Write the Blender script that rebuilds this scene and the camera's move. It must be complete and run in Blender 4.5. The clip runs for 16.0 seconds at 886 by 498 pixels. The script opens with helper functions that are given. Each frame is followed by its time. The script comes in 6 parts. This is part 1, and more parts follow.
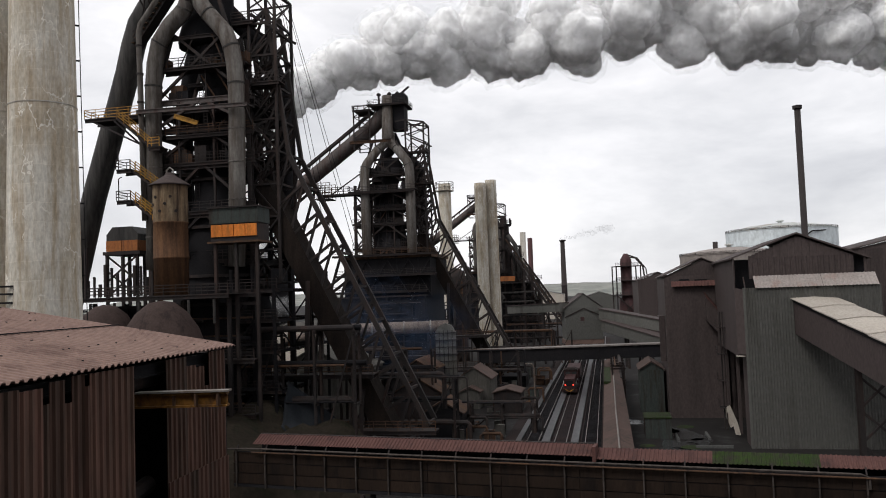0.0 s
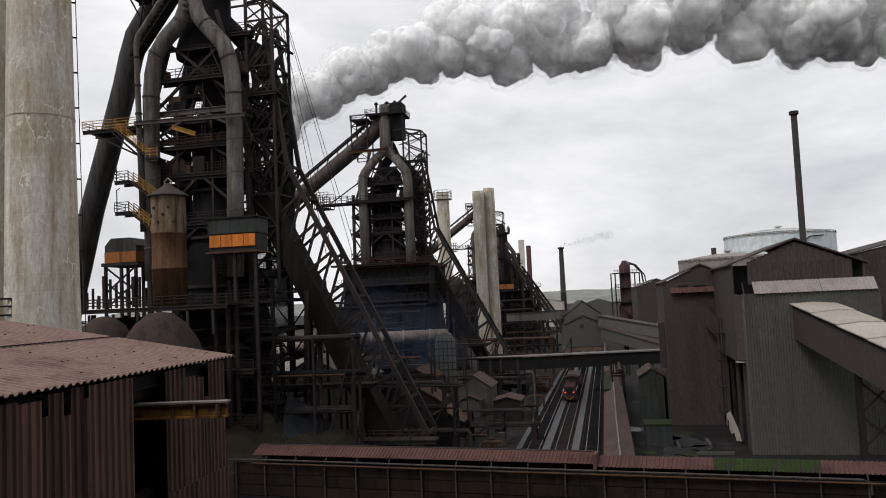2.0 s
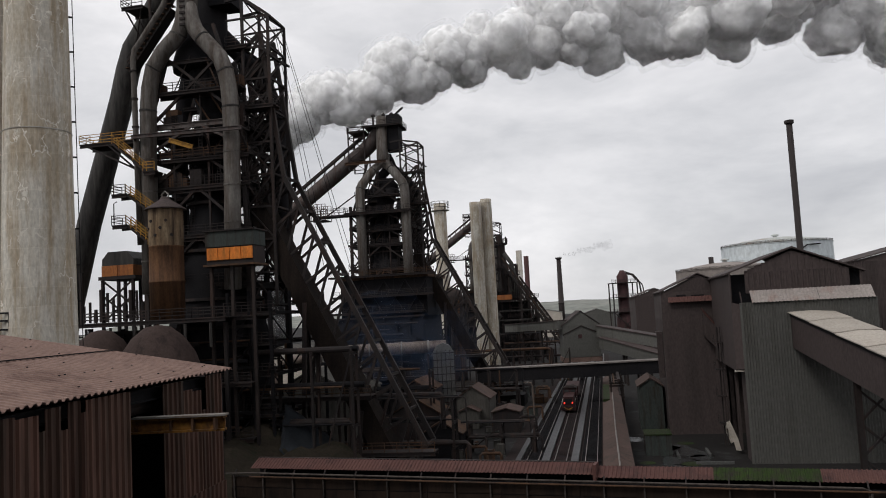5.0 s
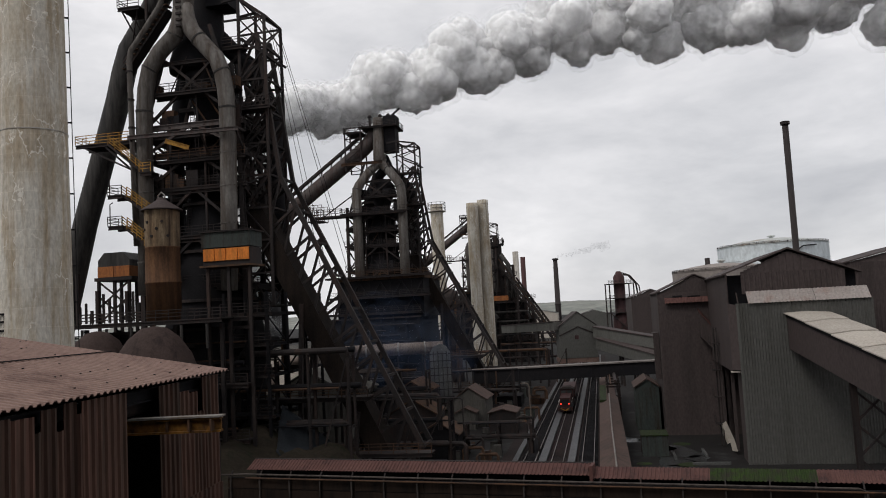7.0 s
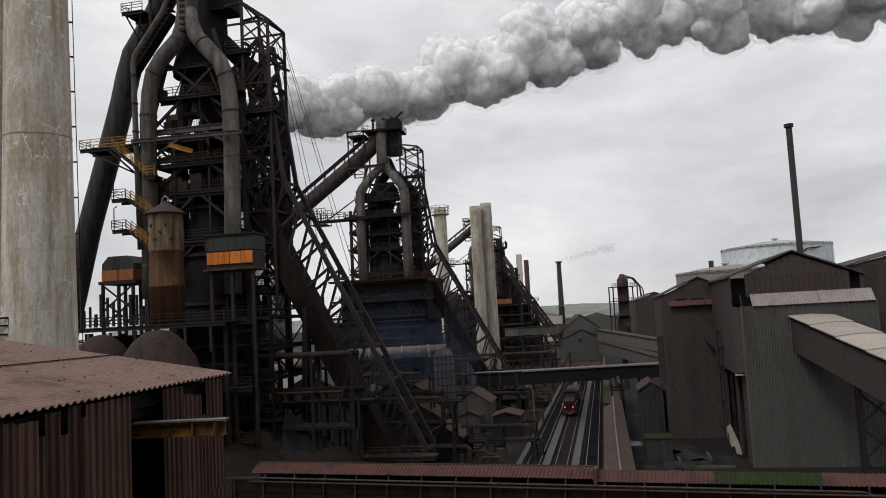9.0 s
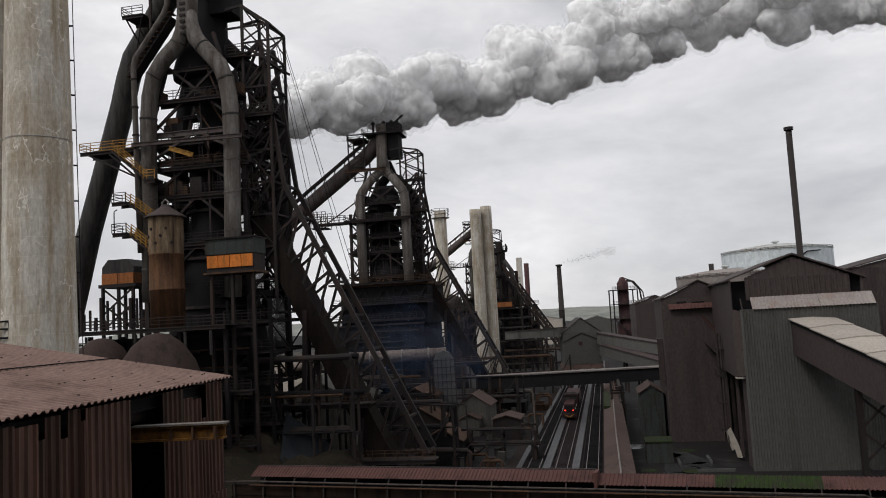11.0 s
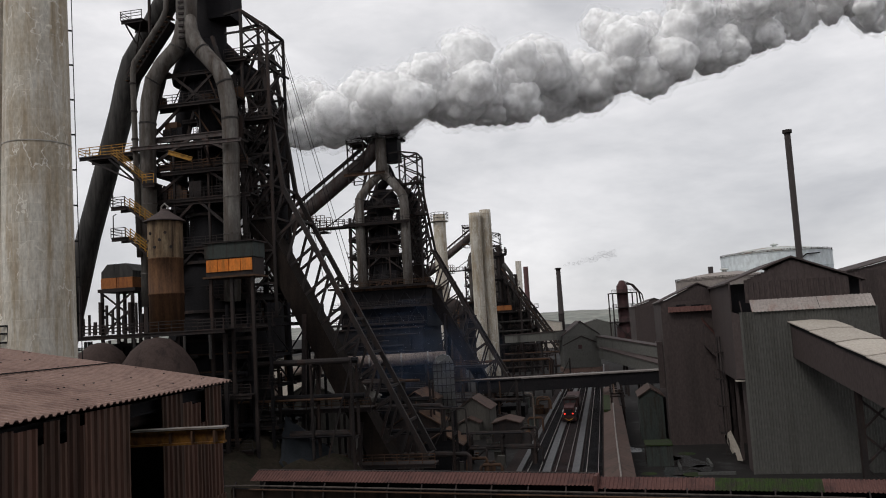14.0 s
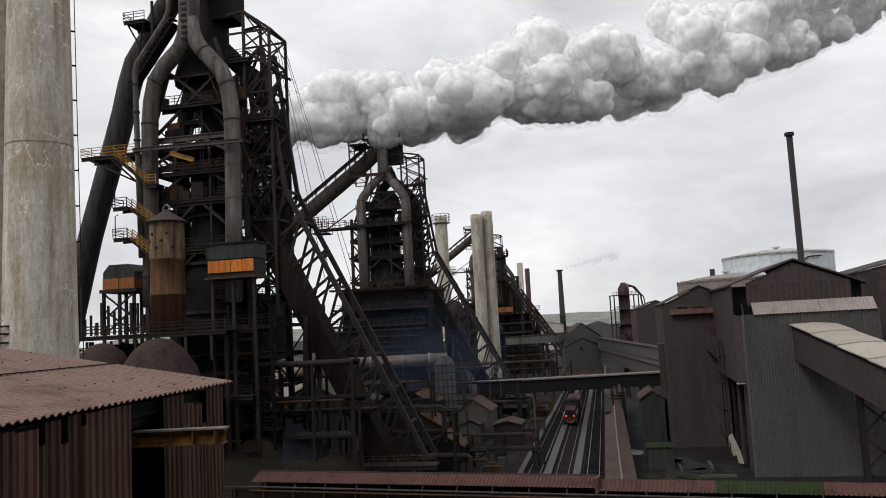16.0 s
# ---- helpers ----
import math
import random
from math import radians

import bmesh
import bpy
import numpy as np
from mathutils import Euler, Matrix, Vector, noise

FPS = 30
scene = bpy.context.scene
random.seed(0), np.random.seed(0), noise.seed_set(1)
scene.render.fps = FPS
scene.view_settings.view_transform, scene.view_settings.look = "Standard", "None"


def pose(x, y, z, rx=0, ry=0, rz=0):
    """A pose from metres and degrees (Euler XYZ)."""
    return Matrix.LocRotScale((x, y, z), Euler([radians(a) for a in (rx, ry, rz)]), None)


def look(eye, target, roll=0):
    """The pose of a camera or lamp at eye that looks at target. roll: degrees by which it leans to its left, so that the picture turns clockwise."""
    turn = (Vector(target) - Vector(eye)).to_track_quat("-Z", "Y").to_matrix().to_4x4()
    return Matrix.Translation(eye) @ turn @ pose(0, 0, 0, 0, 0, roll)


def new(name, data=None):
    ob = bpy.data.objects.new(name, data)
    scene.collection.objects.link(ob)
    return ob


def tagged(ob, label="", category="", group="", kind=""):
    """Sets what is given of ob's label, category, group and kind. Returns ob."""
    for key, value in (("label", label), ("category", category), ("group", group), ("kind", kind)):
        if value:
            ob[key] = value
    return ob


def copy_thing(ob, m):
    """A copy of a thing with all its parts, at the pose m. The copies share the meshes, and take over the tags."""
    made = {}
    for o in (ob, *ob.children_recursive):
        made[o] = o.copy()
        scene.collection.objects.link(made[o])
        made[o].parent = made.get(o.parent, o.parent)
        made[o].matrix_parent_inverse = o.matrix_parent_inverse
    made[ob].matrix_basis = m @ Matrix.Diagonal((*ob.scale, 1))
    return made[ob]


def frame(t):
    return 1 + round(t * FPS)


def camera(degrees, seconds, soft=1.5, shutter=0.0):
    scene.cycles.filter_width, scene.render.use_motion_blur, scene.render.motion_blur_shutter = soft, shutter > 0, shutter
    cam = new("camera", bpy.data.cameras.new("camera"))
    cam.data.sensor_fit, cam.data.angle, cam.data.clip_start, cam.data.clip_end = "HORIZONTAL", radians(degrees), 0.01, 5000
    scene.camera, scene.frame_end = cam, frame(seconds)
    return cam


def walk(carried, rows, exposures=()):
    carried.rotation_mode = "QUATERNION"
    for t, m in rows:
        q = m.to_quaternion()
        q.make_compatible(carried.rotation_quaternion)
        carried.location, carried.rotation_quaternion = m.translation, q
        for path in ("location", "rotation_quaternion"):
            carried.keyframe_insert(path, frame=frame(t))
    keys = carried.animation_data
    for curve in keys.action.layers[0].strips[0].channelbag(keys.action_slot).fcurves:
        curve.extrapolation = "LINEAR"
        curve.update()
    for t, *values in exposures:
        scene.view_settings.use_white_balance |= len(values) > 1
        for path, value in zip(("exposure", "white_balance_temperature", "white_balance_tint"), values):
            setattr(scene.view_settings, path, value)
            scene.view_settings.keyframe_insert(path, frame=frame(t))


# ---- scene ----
cam = camera(58.5, 16.0, soft=1.0)
PATH = [
    (0.0, pose(0, 0, 20, 93.152, 2.097, 0.115)),
    (0.5, pose(0, 0, 20, 93.231, 2.179, 0.013)),
    (1.0, pose(0, 0, 20, 93.378, 2.349, 0.003)),
    (1.5, pose(0, 0, 20, 93.543, 2.444, 0.038)),
    (2.0, pose(0, 0, 20, 93.761, 2.596, 0.047)),
    (2.5, pose(0, 0, 20, 93.969, 2.733, 0.039)),
    (3.0, pose(0, 0, 20, 94.148, 2.851, 0.016)),
    (3.5, pose(0, 0, 20, 94.338, 2.911, 0.000)),
    (4.0, pose(0, 0, 20, 94.451, 2.990, 0.027)),
    (6.5, pose(0, 0, 20, 94.608, 3.043, -0.314)),
    (7.0, pose(0, 0, 20, 94.615, 3.057, -0.337)),
    (7.5, pose(0, 0, 20, 94.613, 3.093, -0.346)),
    (8.0, pose(0, 0, 20, 94.686, 3.125, -0.314)),
    (8.5, pose(0, 0, 20, 94.761, 3.121, -0.232)),
    (9.0, pose(0, 0, 20, 94.855, 3.118, -0.086)),
    (11.5, pose(0, 0, 20, 95.120, 3.169, -0.081)),
    (12.0, pose(0, 0, 20, 95.159, 3.228, -0.100)),
    (12.5, pose(0, 0, 20, 95.227, 3.203, -0.170)),
    (13.0, pose(0, 0, 20, 95.260, 3.218, -0.186)),
    (13.5, pose(0, 0, 20, 95.325, 3.280, -0.141)),
    (14.0, pose(0, 0, 20, 95.346, 3.289, -0.114)),
    (14.5, pose(0, 0, 20, 95.350, 3.272, -0.073)),
    (15.0, pose(0, 0, 20, 95.413, 3.257, -0.057)),
    (15.5, pose(0, 0, 20, 95.449, 3.160, -0.032)),
    (16.0, pose(0, 0, 20, 95.465, 3.103, -0.020)),
]
walk(cam, PATH, [(0.0, 0.2), (2.0, 0.06), (4.0, -0.08), (8.0, -0.13), (12.0, -0.13), (14.0, -0.12), (15.0, -0.02), (16.0, 0.03)])

# ---- sky and light ----
world = bpy.data.worlds.new("overcast_sky")
scene.world = world
world.use_nodes = True
wn, wl = world.node_tree.nodes, world.node_tree.links
wn.clear()
SUN_EL, SUN_ROT = radians(50), radians(229)


def wnode(kind, **values):
    n = wn.new(kind)
    for k, v in values.items():
        n.inputs[k].default_value = v
    return n


sky = wn.new("ShaderNodeTexSky")
sky.sky_type, sky.sun_disc, sky.sun_elevation, sky.sun_rotation = "NISHITA", False, SUN_EL, SUN_ROT
sky_tc = wn.new("ShaderNodeTexCoord")
sky_map = wnode("ShaderNodeMapping", Scale=(1.0, 1.0, 2.5), Rotation=(0.0, radians(4), 0.4))
sky_n1 = wnode("ShaderNodeTexNoise", Scale=2.6, Detail=6.0, Roughness=0.55, Distortion=0.35)
sky_n2 = wnode("ShaderNodeTexNoise", Scale=7.5, Detail=5.0, Roughness=0.6, Distortion=0.2)
sky_mix = wn.new("ShaderNodeMath")
sky_mix.operation = "MULTIPLY_ADD"
sky_mix.inputs[1].default_value = 0.35
sky_ramp = wn.new("ShaderNodeValToRGB")
e = sky_ramp.color_ramp.elements
e[0].position, e[0].color = 0.40, (5.3, 5.35, 5.7, 1)
e[1].position, e[1].color = 1.0, (12.0, 11.8, 11.9, 1)
m1 = e.new(0.62)
m1.color = (7.4, 7.4, 7.65, 1)
m2 = e.new(0.8)
m2.color = (9.3, 9.2, 9.4, 1)
sky_blend = wn.new("ShaderNodeMixRGB")
sky_blend.inputs[0].default_value = 0.94
sky_bg = wnode("ShaderNodeBackground", Strength=0.1)
sky_out = wn.new("ShaderNodeOutputWorld")
wl.new(sky_tc.outputs["Generated"], sky_map.inputs["Vector"])
wl.new(sky_map.outputs[0], sky_n1.inputs["Vector"])
wl.new(sky_map.outputs[0], sky_n2.inputs["Vector"])
wl.new(sky_n2.outputs["Fac"], sky_mix.inputs[0])
wl.new(sky_n1.outputs["Fac"], sky_mix.inputs[2])
wl.new(sky_mix.outputs[0], sky_ramp.inputs[0])
wl.new(sky.outputs[0], sky_blend.inputs[1])
wl.new(sky_ramp.outputs[0], sky_blend.inputs[2])
wl.new(sky_blend.outputs[0], sky_bg.inputs["Color"])
wl.new(sky_bg.outputs[0], sky_out.inputs["Surface"])

sun = new("sun", bpy.data.lights.new("sun", "SUN"))
sun.data.energy, sun.data.angle, sun.data.color = 1.35, radians(20), (1.0, 0.97, 0.93)
sun.matrix_world = look((-70, -60, 110), (0, 0, 0))


# ---- materials ----
def mat(name, base, second, rough=0.7, metal=0.0, scale=0.5, fine=8.0, bump=0.15, streak=0.0, third=None, amount=0.5, gloss=0.15, spread=0.25, patches=False, tones=(0.86, 1.12)):
    """A weathered surface: two colours mixed at a large scale, grain at a fine one, and stains of a third colour that run down."""
    m = bpy.data.materials.new(name)
    m.use_nodes = True
    n, l = m.node_tree.nodes, m.node_tree.links
    b = n["Principled BSDF"]
    tc, info = n.new("ShaderNodeTexCoord"), n.new("ShaderNodeObjectInfo")
    shift = n.new("ShaderNodeVectorMath")
    shift.operation = "MULTIPLY_ADD"
    shift.inputs[1].default_value = (37.0, 53.0, 71.0)
    l.new(info.outputs["Random"], shift.inputs[0])
    l.new(tc.outputs["Object"], shift.inputs[2])
    mp = n.new("ShaderNodeMapping")
    mp.inputs["Scale"].default_value = (1, 1, 1 - streak)
    l.new(shift.outputs[0], mp.inputs["Vector"])

    def noise_at(s, detail, vec):
        t = n.new("ShaderNodeTexNoise")
        t.inputs["Scale"].default_value, t.inputs["Detail"].default_value = s, detail
        t.inputs["Roughness"].default_value = 0.62
        l.new(vec, t.inputs["Vector"])
        return t.outputs["Fac"]

    def ramp(src, a, c):
        r = n.new("ShaderNodeMapRange")
        r.inputs["From Min"].default_value, r.inputs["From Max"].default_value = a, c
        l.new(src, r.inputs["Value"])
        return r.outputs[0]

    def mixed(f, c1, c2, kind="MIX"):
        x = n.new("ShaderNodeMixRGB")
        x.blend_type = kind
        l.new(f, x.inputs[0])
        for k, c in ((1, c1), (2, c2)):
            if isinstance(c, tuple):
                x.inputs[k].default_value = (*c, 1)
            else:
                l.new(c, x.inputs[k])
        return x.outputs[0]

    large = noise_at(scale, 5.0, mp.outputs[0])
    grain = noise_at(fine, 4.0, mp.outputs[0])
    col = mixed(ramp(large, 0.5 - spread, 0.5 + spread), base, second)
    if third:
        mp2 = n.new("ShaderNodeMapping")
        mp2.inputs["Scale"].default_value = (1.3, 1.3, 0.12 if streak else 1.0)
        l.new(shift.outputs[0], mp2.inputs["Vector"])
        stain = noise_at(scale * 2.3, 6.0, mp2.outputs[0])
        col = mixed(ramp(stain, 0.62 - 0.25 * amount, 0.70), col, third)
    if patches:
        swap = n.new("ShaderNodeSeparateXYZ")
        join = n.new("ShaderNodeCombineXYZ")
        wob = n.new("ShaderNodeTexNoise")
        wob.inputs["Scale"].default_value = 1.2
        l.new(tc.outputs["Object"], wob.inputs["Vector"])
        add = n.new("ShaderNodeMixRGB")
        add.blend_type = "ADD"
        add.inputs[0].default_value = 0.22
        l.new(tc.outputs["Object"], add.inputs[1])
        l.new(wob.outputs["Color"], add.inputs[2])
        l.new(add.outputs[0], swap.inputs[0])
        l.new(swap.outputs[0], join.inputs[0])
        l.new(swap.outputs[2], join.inputs[1])
        br = n.new("ShaderNodeTexBrick")
        br.inputs["Color1"].default_value, br.inputs["Color2"].default_value = (0.84, 0.83, 0.80, 1), (1.10, 1.10, 1.10, 1)
        br.inputs["Mortar"].default_value = (1.32, 1.30, 1.26, 1)
        br.inputs["Scale"].default_value, br.inputs["Mortar Size"].default_value, br.inputs["Mortar Smooth"].default_value = 0.42, 0.012, 0.6
        br.inputs["Brick Width"].default_value, br.inputs["Row Height"].default_value = 0.55, 0.62
        l.new(join.outputs[0], br.inputs["Vector"])
        one = n.new("ShaderNodeValue")
        one.outputs[0].default_value = 0.45
        col = mixed(one.outputs[0], col, br.outputs["Color"], "MULTIPLY")
        crack_map = n.new("ShaderNodeMapping")
        crack_map.inputs["Scale"].default_value = (0.75, 0.75, 0.3)
        crack_wob = n.new("ShaderNodeMixRGB")
        crack_wob.blend_type = "ADD"
        crack_wob.inputs[0].default_value = 0.8
        l.new(tc.outputs["Object"], crack_map.inputs["Vector"])
        l.new(crack_map.outputs[0], crack_wob.inputs[1])
        l.new(wob.outputs["Color"], crack_wob.inputs[2])
        crack = n.new("ShaderNodeTexVoronoi")
        crack.feature = "DISTANCE_TO_EDGE"
        crack.inputs["Scale"].default_value = 0.8
        l.new(crack_wob.outputs[0], crack.inputs["Vector"])
        where = noise_at(0.35, 3.0, tc.outputs["Object"])
        vein = n.new("ShaderNodeMath")
        vein.operation = "MULTIPLY"
        l.new(ramp(crack.outputs["Distance"], 0.022, 0.008), vein.inputs[0])
        l.new(ramp(where, 0.46, 0.56), vein.inputs[1])
        col = mixed(vein.outputs[0], col, (0.62, 0.585, 0.52))
    speck = n.new("ShaderNodeMapRange")
    speck.inputs["From Min"].default_value, speck.inputs["From Max"].default_value = 0.3, 0.7
    speck.inputs["To Min"].default_value, speck.inputs["To Max"].default_value = 0.78, 1.18
    l.new(grain, speck.inputs["Value"])
    tone = n.new("ShaderNodeMapRange")
    tone.inputs["To Min"].default_value, tone.inputs["To Max"].default_value = tones
    l.new(info.outputs["Random"], tone.inputs["Value"])
    mul = n.new("ShaderNodeMath")
    mul.operation = "MULTIPLY"
    l.new(speck.outputs[0], mul.inputs[0])
    l.new(tone.outputs[0], mul.inputs[1])
    vm = n.new("ShaderNodeVectorMath")
    vm.operation = "SCALE"
    l.new(col, vm.inputs[0])
    l.new(mul.outputs[0], vm.inputs["Scale"])
    l.new(vm.outputs[0], b.inputs["Base Color"])
    rr = n.new("ShaderNodeMapRange")
    rr.inputs["To Min"].default_value, rr.inputs["To Max"].default_value = max(rough - 0.15, 0.05), min(rough + 0.15, 1.0)
    l.new(large, rr.inputs["Value"])
    l.new(rr.outputs[0], b.inputs["Roughness"])
    b.inputs["Metallic"].default_value = metal
    b.inputs["Specular IOR Level"].default_value = gloss
    if bump:
        bp = n.new("ShaderNodeBump")
        bp.inputs["Strength"].default_value, bp.inputs["Distance"].default_value = bump, 0.05
        l.new(grain, bp.inputs["Height"])
        l.new(bp.outputs[0], b.inputs["Normal"])
    return m


M_DARK = mat("sooty_steel", (0.019, 0.017, 0.018), (0.037, 0.030, 0.028), 0.8, 0.0, 0.3, 6, 0.1, 0.5, (0.047, 0.030, 0.025), 0.5, gloss=0.18)
# Serves real black parts, and shaded interiors and gaps painted black.
M_BLACK = mat("black_steel_and_shade", (0.010, 0.010, 0.012), (0.021, 0.019, 0.020), 0.85, 0.0, 0.3, 5, 0.1, gloss=0.1)
M_RUSTY = mat("rusted_steel", (0.055, 0.032, 0.022), (0.10, 0.055, 0.032), 0.85, 0.0, 0.35, 6, 0.2, 0.6, (0.03, 0.024, 0.022), 0.6)
M_PIPE = mat("dusty_grey_pipe", (0.17, 0.155, 0.14), (0.25, 0.235, 0.22), 0.65, 0.0, 0.35, 5, 0.1, 0.7, (0.09, 0.06, 0.045), 0.6)
M_PIPEDARK = mat("stained_dark_pipe", (0.030, 0.028, 0.027), (0.080, 0.074, 0.068), 0.6, 0.0, 0.4, 4, 0.1, 0.8, (0.014, 0.013, 0.013), 0.8)
M_CONC = mat("weathered_concrete", (0.37, 0.325, 0.26), (0.55, 0.525, 0.475), 0.9, 0.0, 0.45, 5, 0.25, 0.6, (0.30, 0.235, 0.16), 0.7, patches=True, spread=0.16)
M_UPTAKE = mat("grimy_uptake_paint", (0.075, 0.065, 0.058), (0.180, 0.170, 0.158), 0.65, 0.0, 0.45, 4, 0.1, 0.6, (0.05, 0.036, 0.028), 0.9, spread=0.2)
M_DOWNPIPE = mat("brown_grey_duct", (0.055, 0.045, 0.043), (0.095, 0.082, 0.078), 0.65, 0.0, 0.35, 4, 0.1, 0.3, (0.055, 0.028, 0.022), 0.6)
M_HOPPER = mat("dull_brown_hopper_paint", (0.040, 0.028, 0.025), (0.056, 0.040, 0.036), 0.8, 0.0, 0.4, 5, 0.1, 0.3, (0.026, 0.019, 0.018), 0.5, gloss=0.08)
M_GRIME = mat("grime_caked_plate", (0.010, 0.009, 0.009), (0.022, 0.016, 0.013), 0.9, 0.0, 0.5, 5, 0.4, 0.3, (0.024, 0.018, 0.015), 0.7, gloss=0.05)
M_CONC2 = mat("grey_concrete", (0.34, 0.315, 0.28), (0.42, 0.4, 0.37), 0.9, 0.0, 0.12, 3, 0.1, 0.7, (0.22, 0.19, 0.15), 0.5)
M_STRIP = mat("pale_wet_concrete", (0.038, 0.036, 0.038), (0.11, 0.111, 0.118), 0.5, 0.0, 0.8, 3, 0.3, 0.0, (0.018, 0.016, 0.017), 1.5, gloss=0.3)
M_BRIDGETOP = mat("dusty_bridge_roof", (0.13, 0.115, 0.105), (0.19, 0.17, 0.16), 0.8, 0.0, 0.3, 4, 0.1, 0.0, (0.09, 0.075, 0.068), 0.5)
M_RUSTBED = mat("ore_red_ballast", (0.040, 0.019, 0.017), (0.026, 0.016, 0.015), 0.95, 0.0, 0.2, 7, 0.5, 0.0, (0.016, 0.013, 0.012), 0.6, gloss=0.1)
M_ROOFRED = mat("red_oxide_sheet", (0.163, 0.103, 0.085), (0.209, 0.141, 0.119), 0.75, 0.0, 0.25, 7, 0.08, 0.0, (0.112, 0.069, 0.058), 0.4)
M_WALLRED = mat("maroon_sheet", (0.072, 0.036, 0.028), (0.120, 0.066, 0.049), 0.7, 0.0, 0.8, 6, 0.1, 0.85, (0.040, 0.030, 0.023), 0.9, tones=(0.7, 1.3))
M_CLAD = mat("brown_cladding", (0.058, 0.045, 0.043), (0.069, 0.054, 0.052), 0.75, 0.0, 0.12, 4, 0.05, 0.5, (0.046, 0.037, 0.035), 0.3)
M_CLADGREY = mat("grey_ribbed_cladding", (0.093, 0.092, 0.084), (0.114, 0.111, 0.103), 0.7, 0.0, 0.08, 4, 0.05, 0.5, (0.071, 0.068, 0.060), 0.3)
M_GALROOF = mat("dark_red_roof_sheet", (0.077, 0.036, 0.032), (0.108, 0.054, 0.046), 0.75, 0.0, 0.25, 7, 0.08, 0.0, (0.045, 0.025, 0.023), 0.4)
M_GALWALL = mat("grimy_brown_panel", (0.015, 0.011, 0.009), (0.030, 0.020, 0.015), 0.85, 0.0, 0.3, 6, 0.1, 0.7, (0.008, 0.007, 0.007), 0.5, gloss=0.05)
M_GALPIPE = mat("dull_service_pipe", (0.045, 0.038, 0.034), (0.075, 0.063, 0.056), 0.7, 0.0, 0.6, 6, 0.1, 0.0, (0.02, 0.016, 0.014), 0.7)
M_BEAM = mat("rusted_yellow_paint", (0.20, 0.095, 0.015), (0.11, 0.05, 0.018), 0.7, 0.0, 1.6, 9, 0.1, 0.0, (0.04, 0.022, 0.014), 0.7)
M_TARP = mat("dark_tarpaulin", (0.010, 0.012, 0.015), (0.019, 0.022, 0.026), 0.7, 0.0, 0.5, 5, 0.2)
M_SHEDGREY = mat("grimy_grey_sheet", (0.07, 0.066, 0.058), (0.105, 0.098, 0.088), 0.8, 0.0, 0.2, 5, 0.05, 0.7, (0.035, 0.032, 0.03), 0.5)
M_KERB = mat("dirty_kerb_concrete", (0.06, 0.06, 0.058), (0.09, 0.09, 0.086), 0.9, 0.0, 0.4, 6, 0.1)
M_CLADLIGHT = mat("pale_roof_sheet", (0.37, 0.33, 0.285), (0.43, 0.39, 0.34), 0.7, 0.0, 0.2, 4, 0.05, 0.0, (0.37, 0.33, 0.29), 0.3)
M_CANOPY = mat("bleached_canopy_sheet", (0.24, 0.205, 0.19), (0.33, 0.30, 0.28), 0.75, 0.0, 0.2, 4, 0.05, 0.0, (0.24, 0.17, 0.15), 0.5)
M_YELLOW = mat("worn_yellow_paint", (0.30, 0.15, 0.025), (0.40, 0.22, 0.05), 0.6, 0.0, 1.0, 8, 0.05, 0.0, (0.10, 0.055, 0.025), 0.6)
M_ORANGE = mat("orange_panel", (0.52, 0.15, 0.025), (0.64, 0.21, 0.04), 0.55, 0.0, 0.6, 6, 0.05, 0.5, (0.3, 0.12, 0.03), 0.4)
M_RUSTORANGE = mat("orange_rusted_panel", (0.28, 0.10, 0.035), (0.36, 0.14, 0.05), 0.8, 0.0, 0.6, 6, 0.1, 0.5, (0.12, 0.05, 0.03), 0.4)
M_RUSTLOW = mat("rust_brown_shell", (0.085, 0.042, 0.022), (0.135, 0.070, 0.036), 0.85, 0.0, 0.5, 6, 0.15, 0.4, (0.035, 0.02, 0.014), 0.9)
M_TEAL = mat("faded_teal_panel", (0.032, 0.041, 0.038), (0.050, 0.056, 0.052), 0.7, 0.0, 0.5, 6, 0.05, 0.6, (0.027, 0.018, 0.013), 0.6)
M_RUSTCYL = mat("rust_streaked_tank", (0.24, 0.185, 0.12), (0.13, 0.08, 0.045), 0.85, 0.0, 0.6, 5, 0.15, 0.5, (0.035, 0.022, 0.016), 1.0)
M_GROUND = mat("sooty_ground", (0.012, 0.011, 0.011), (0.022, 0.020, 0.019), 0.85, 0.0, 0.08, 1.5, 0.3, 0.0, (0.04, 0.04, 0.04), 0.3, gloss=0.1)
M_BALLAST = mat("track_ballast", (0.018, 0.013, 0.012), (0.030, 0.021, 0.020), 0.95, 0.0, 0.3, 9, 0.6, gloss=0.1)
M_RAIL = mat("rail_steel", (0.16, 0.13, 0.12), (0.2, 0.18, 0.17), 0.4, 0.6, 1.0, 9, 0.05)
M_MOSS = mat("moss", (0.014, 0.026, 0.007), (0.028, 0.050, 0.010), 0.95, 0.0, 0.5, 8, 0.5, 0.0, (0.024, 0.020, 0.017), 1.1)
M_TANK = mat("pale_blue_tank_paint", (0.56, 0.61, 0.63), (0.62, 0.665, 0.68), 0.5, 0.0, 0.03, 0.5, 0.0, 0.5)
M_TANKROOF = mat("tank_roof_paint", (0.40, 0.42, 0.41), (0.50, 0.52, 0.50), 0.6, 0.0, 0.04, 0.6, 0.0, 0.0, (0.33, 0.27, 0.22), 0.5)
M_BROWNTANK = mat("brown_tank_paint", (0.20, 0.17, 0.155), (0.26, 0.23, 0.21), 0.6, 0.0, 0.04, 0.6, 0.0)
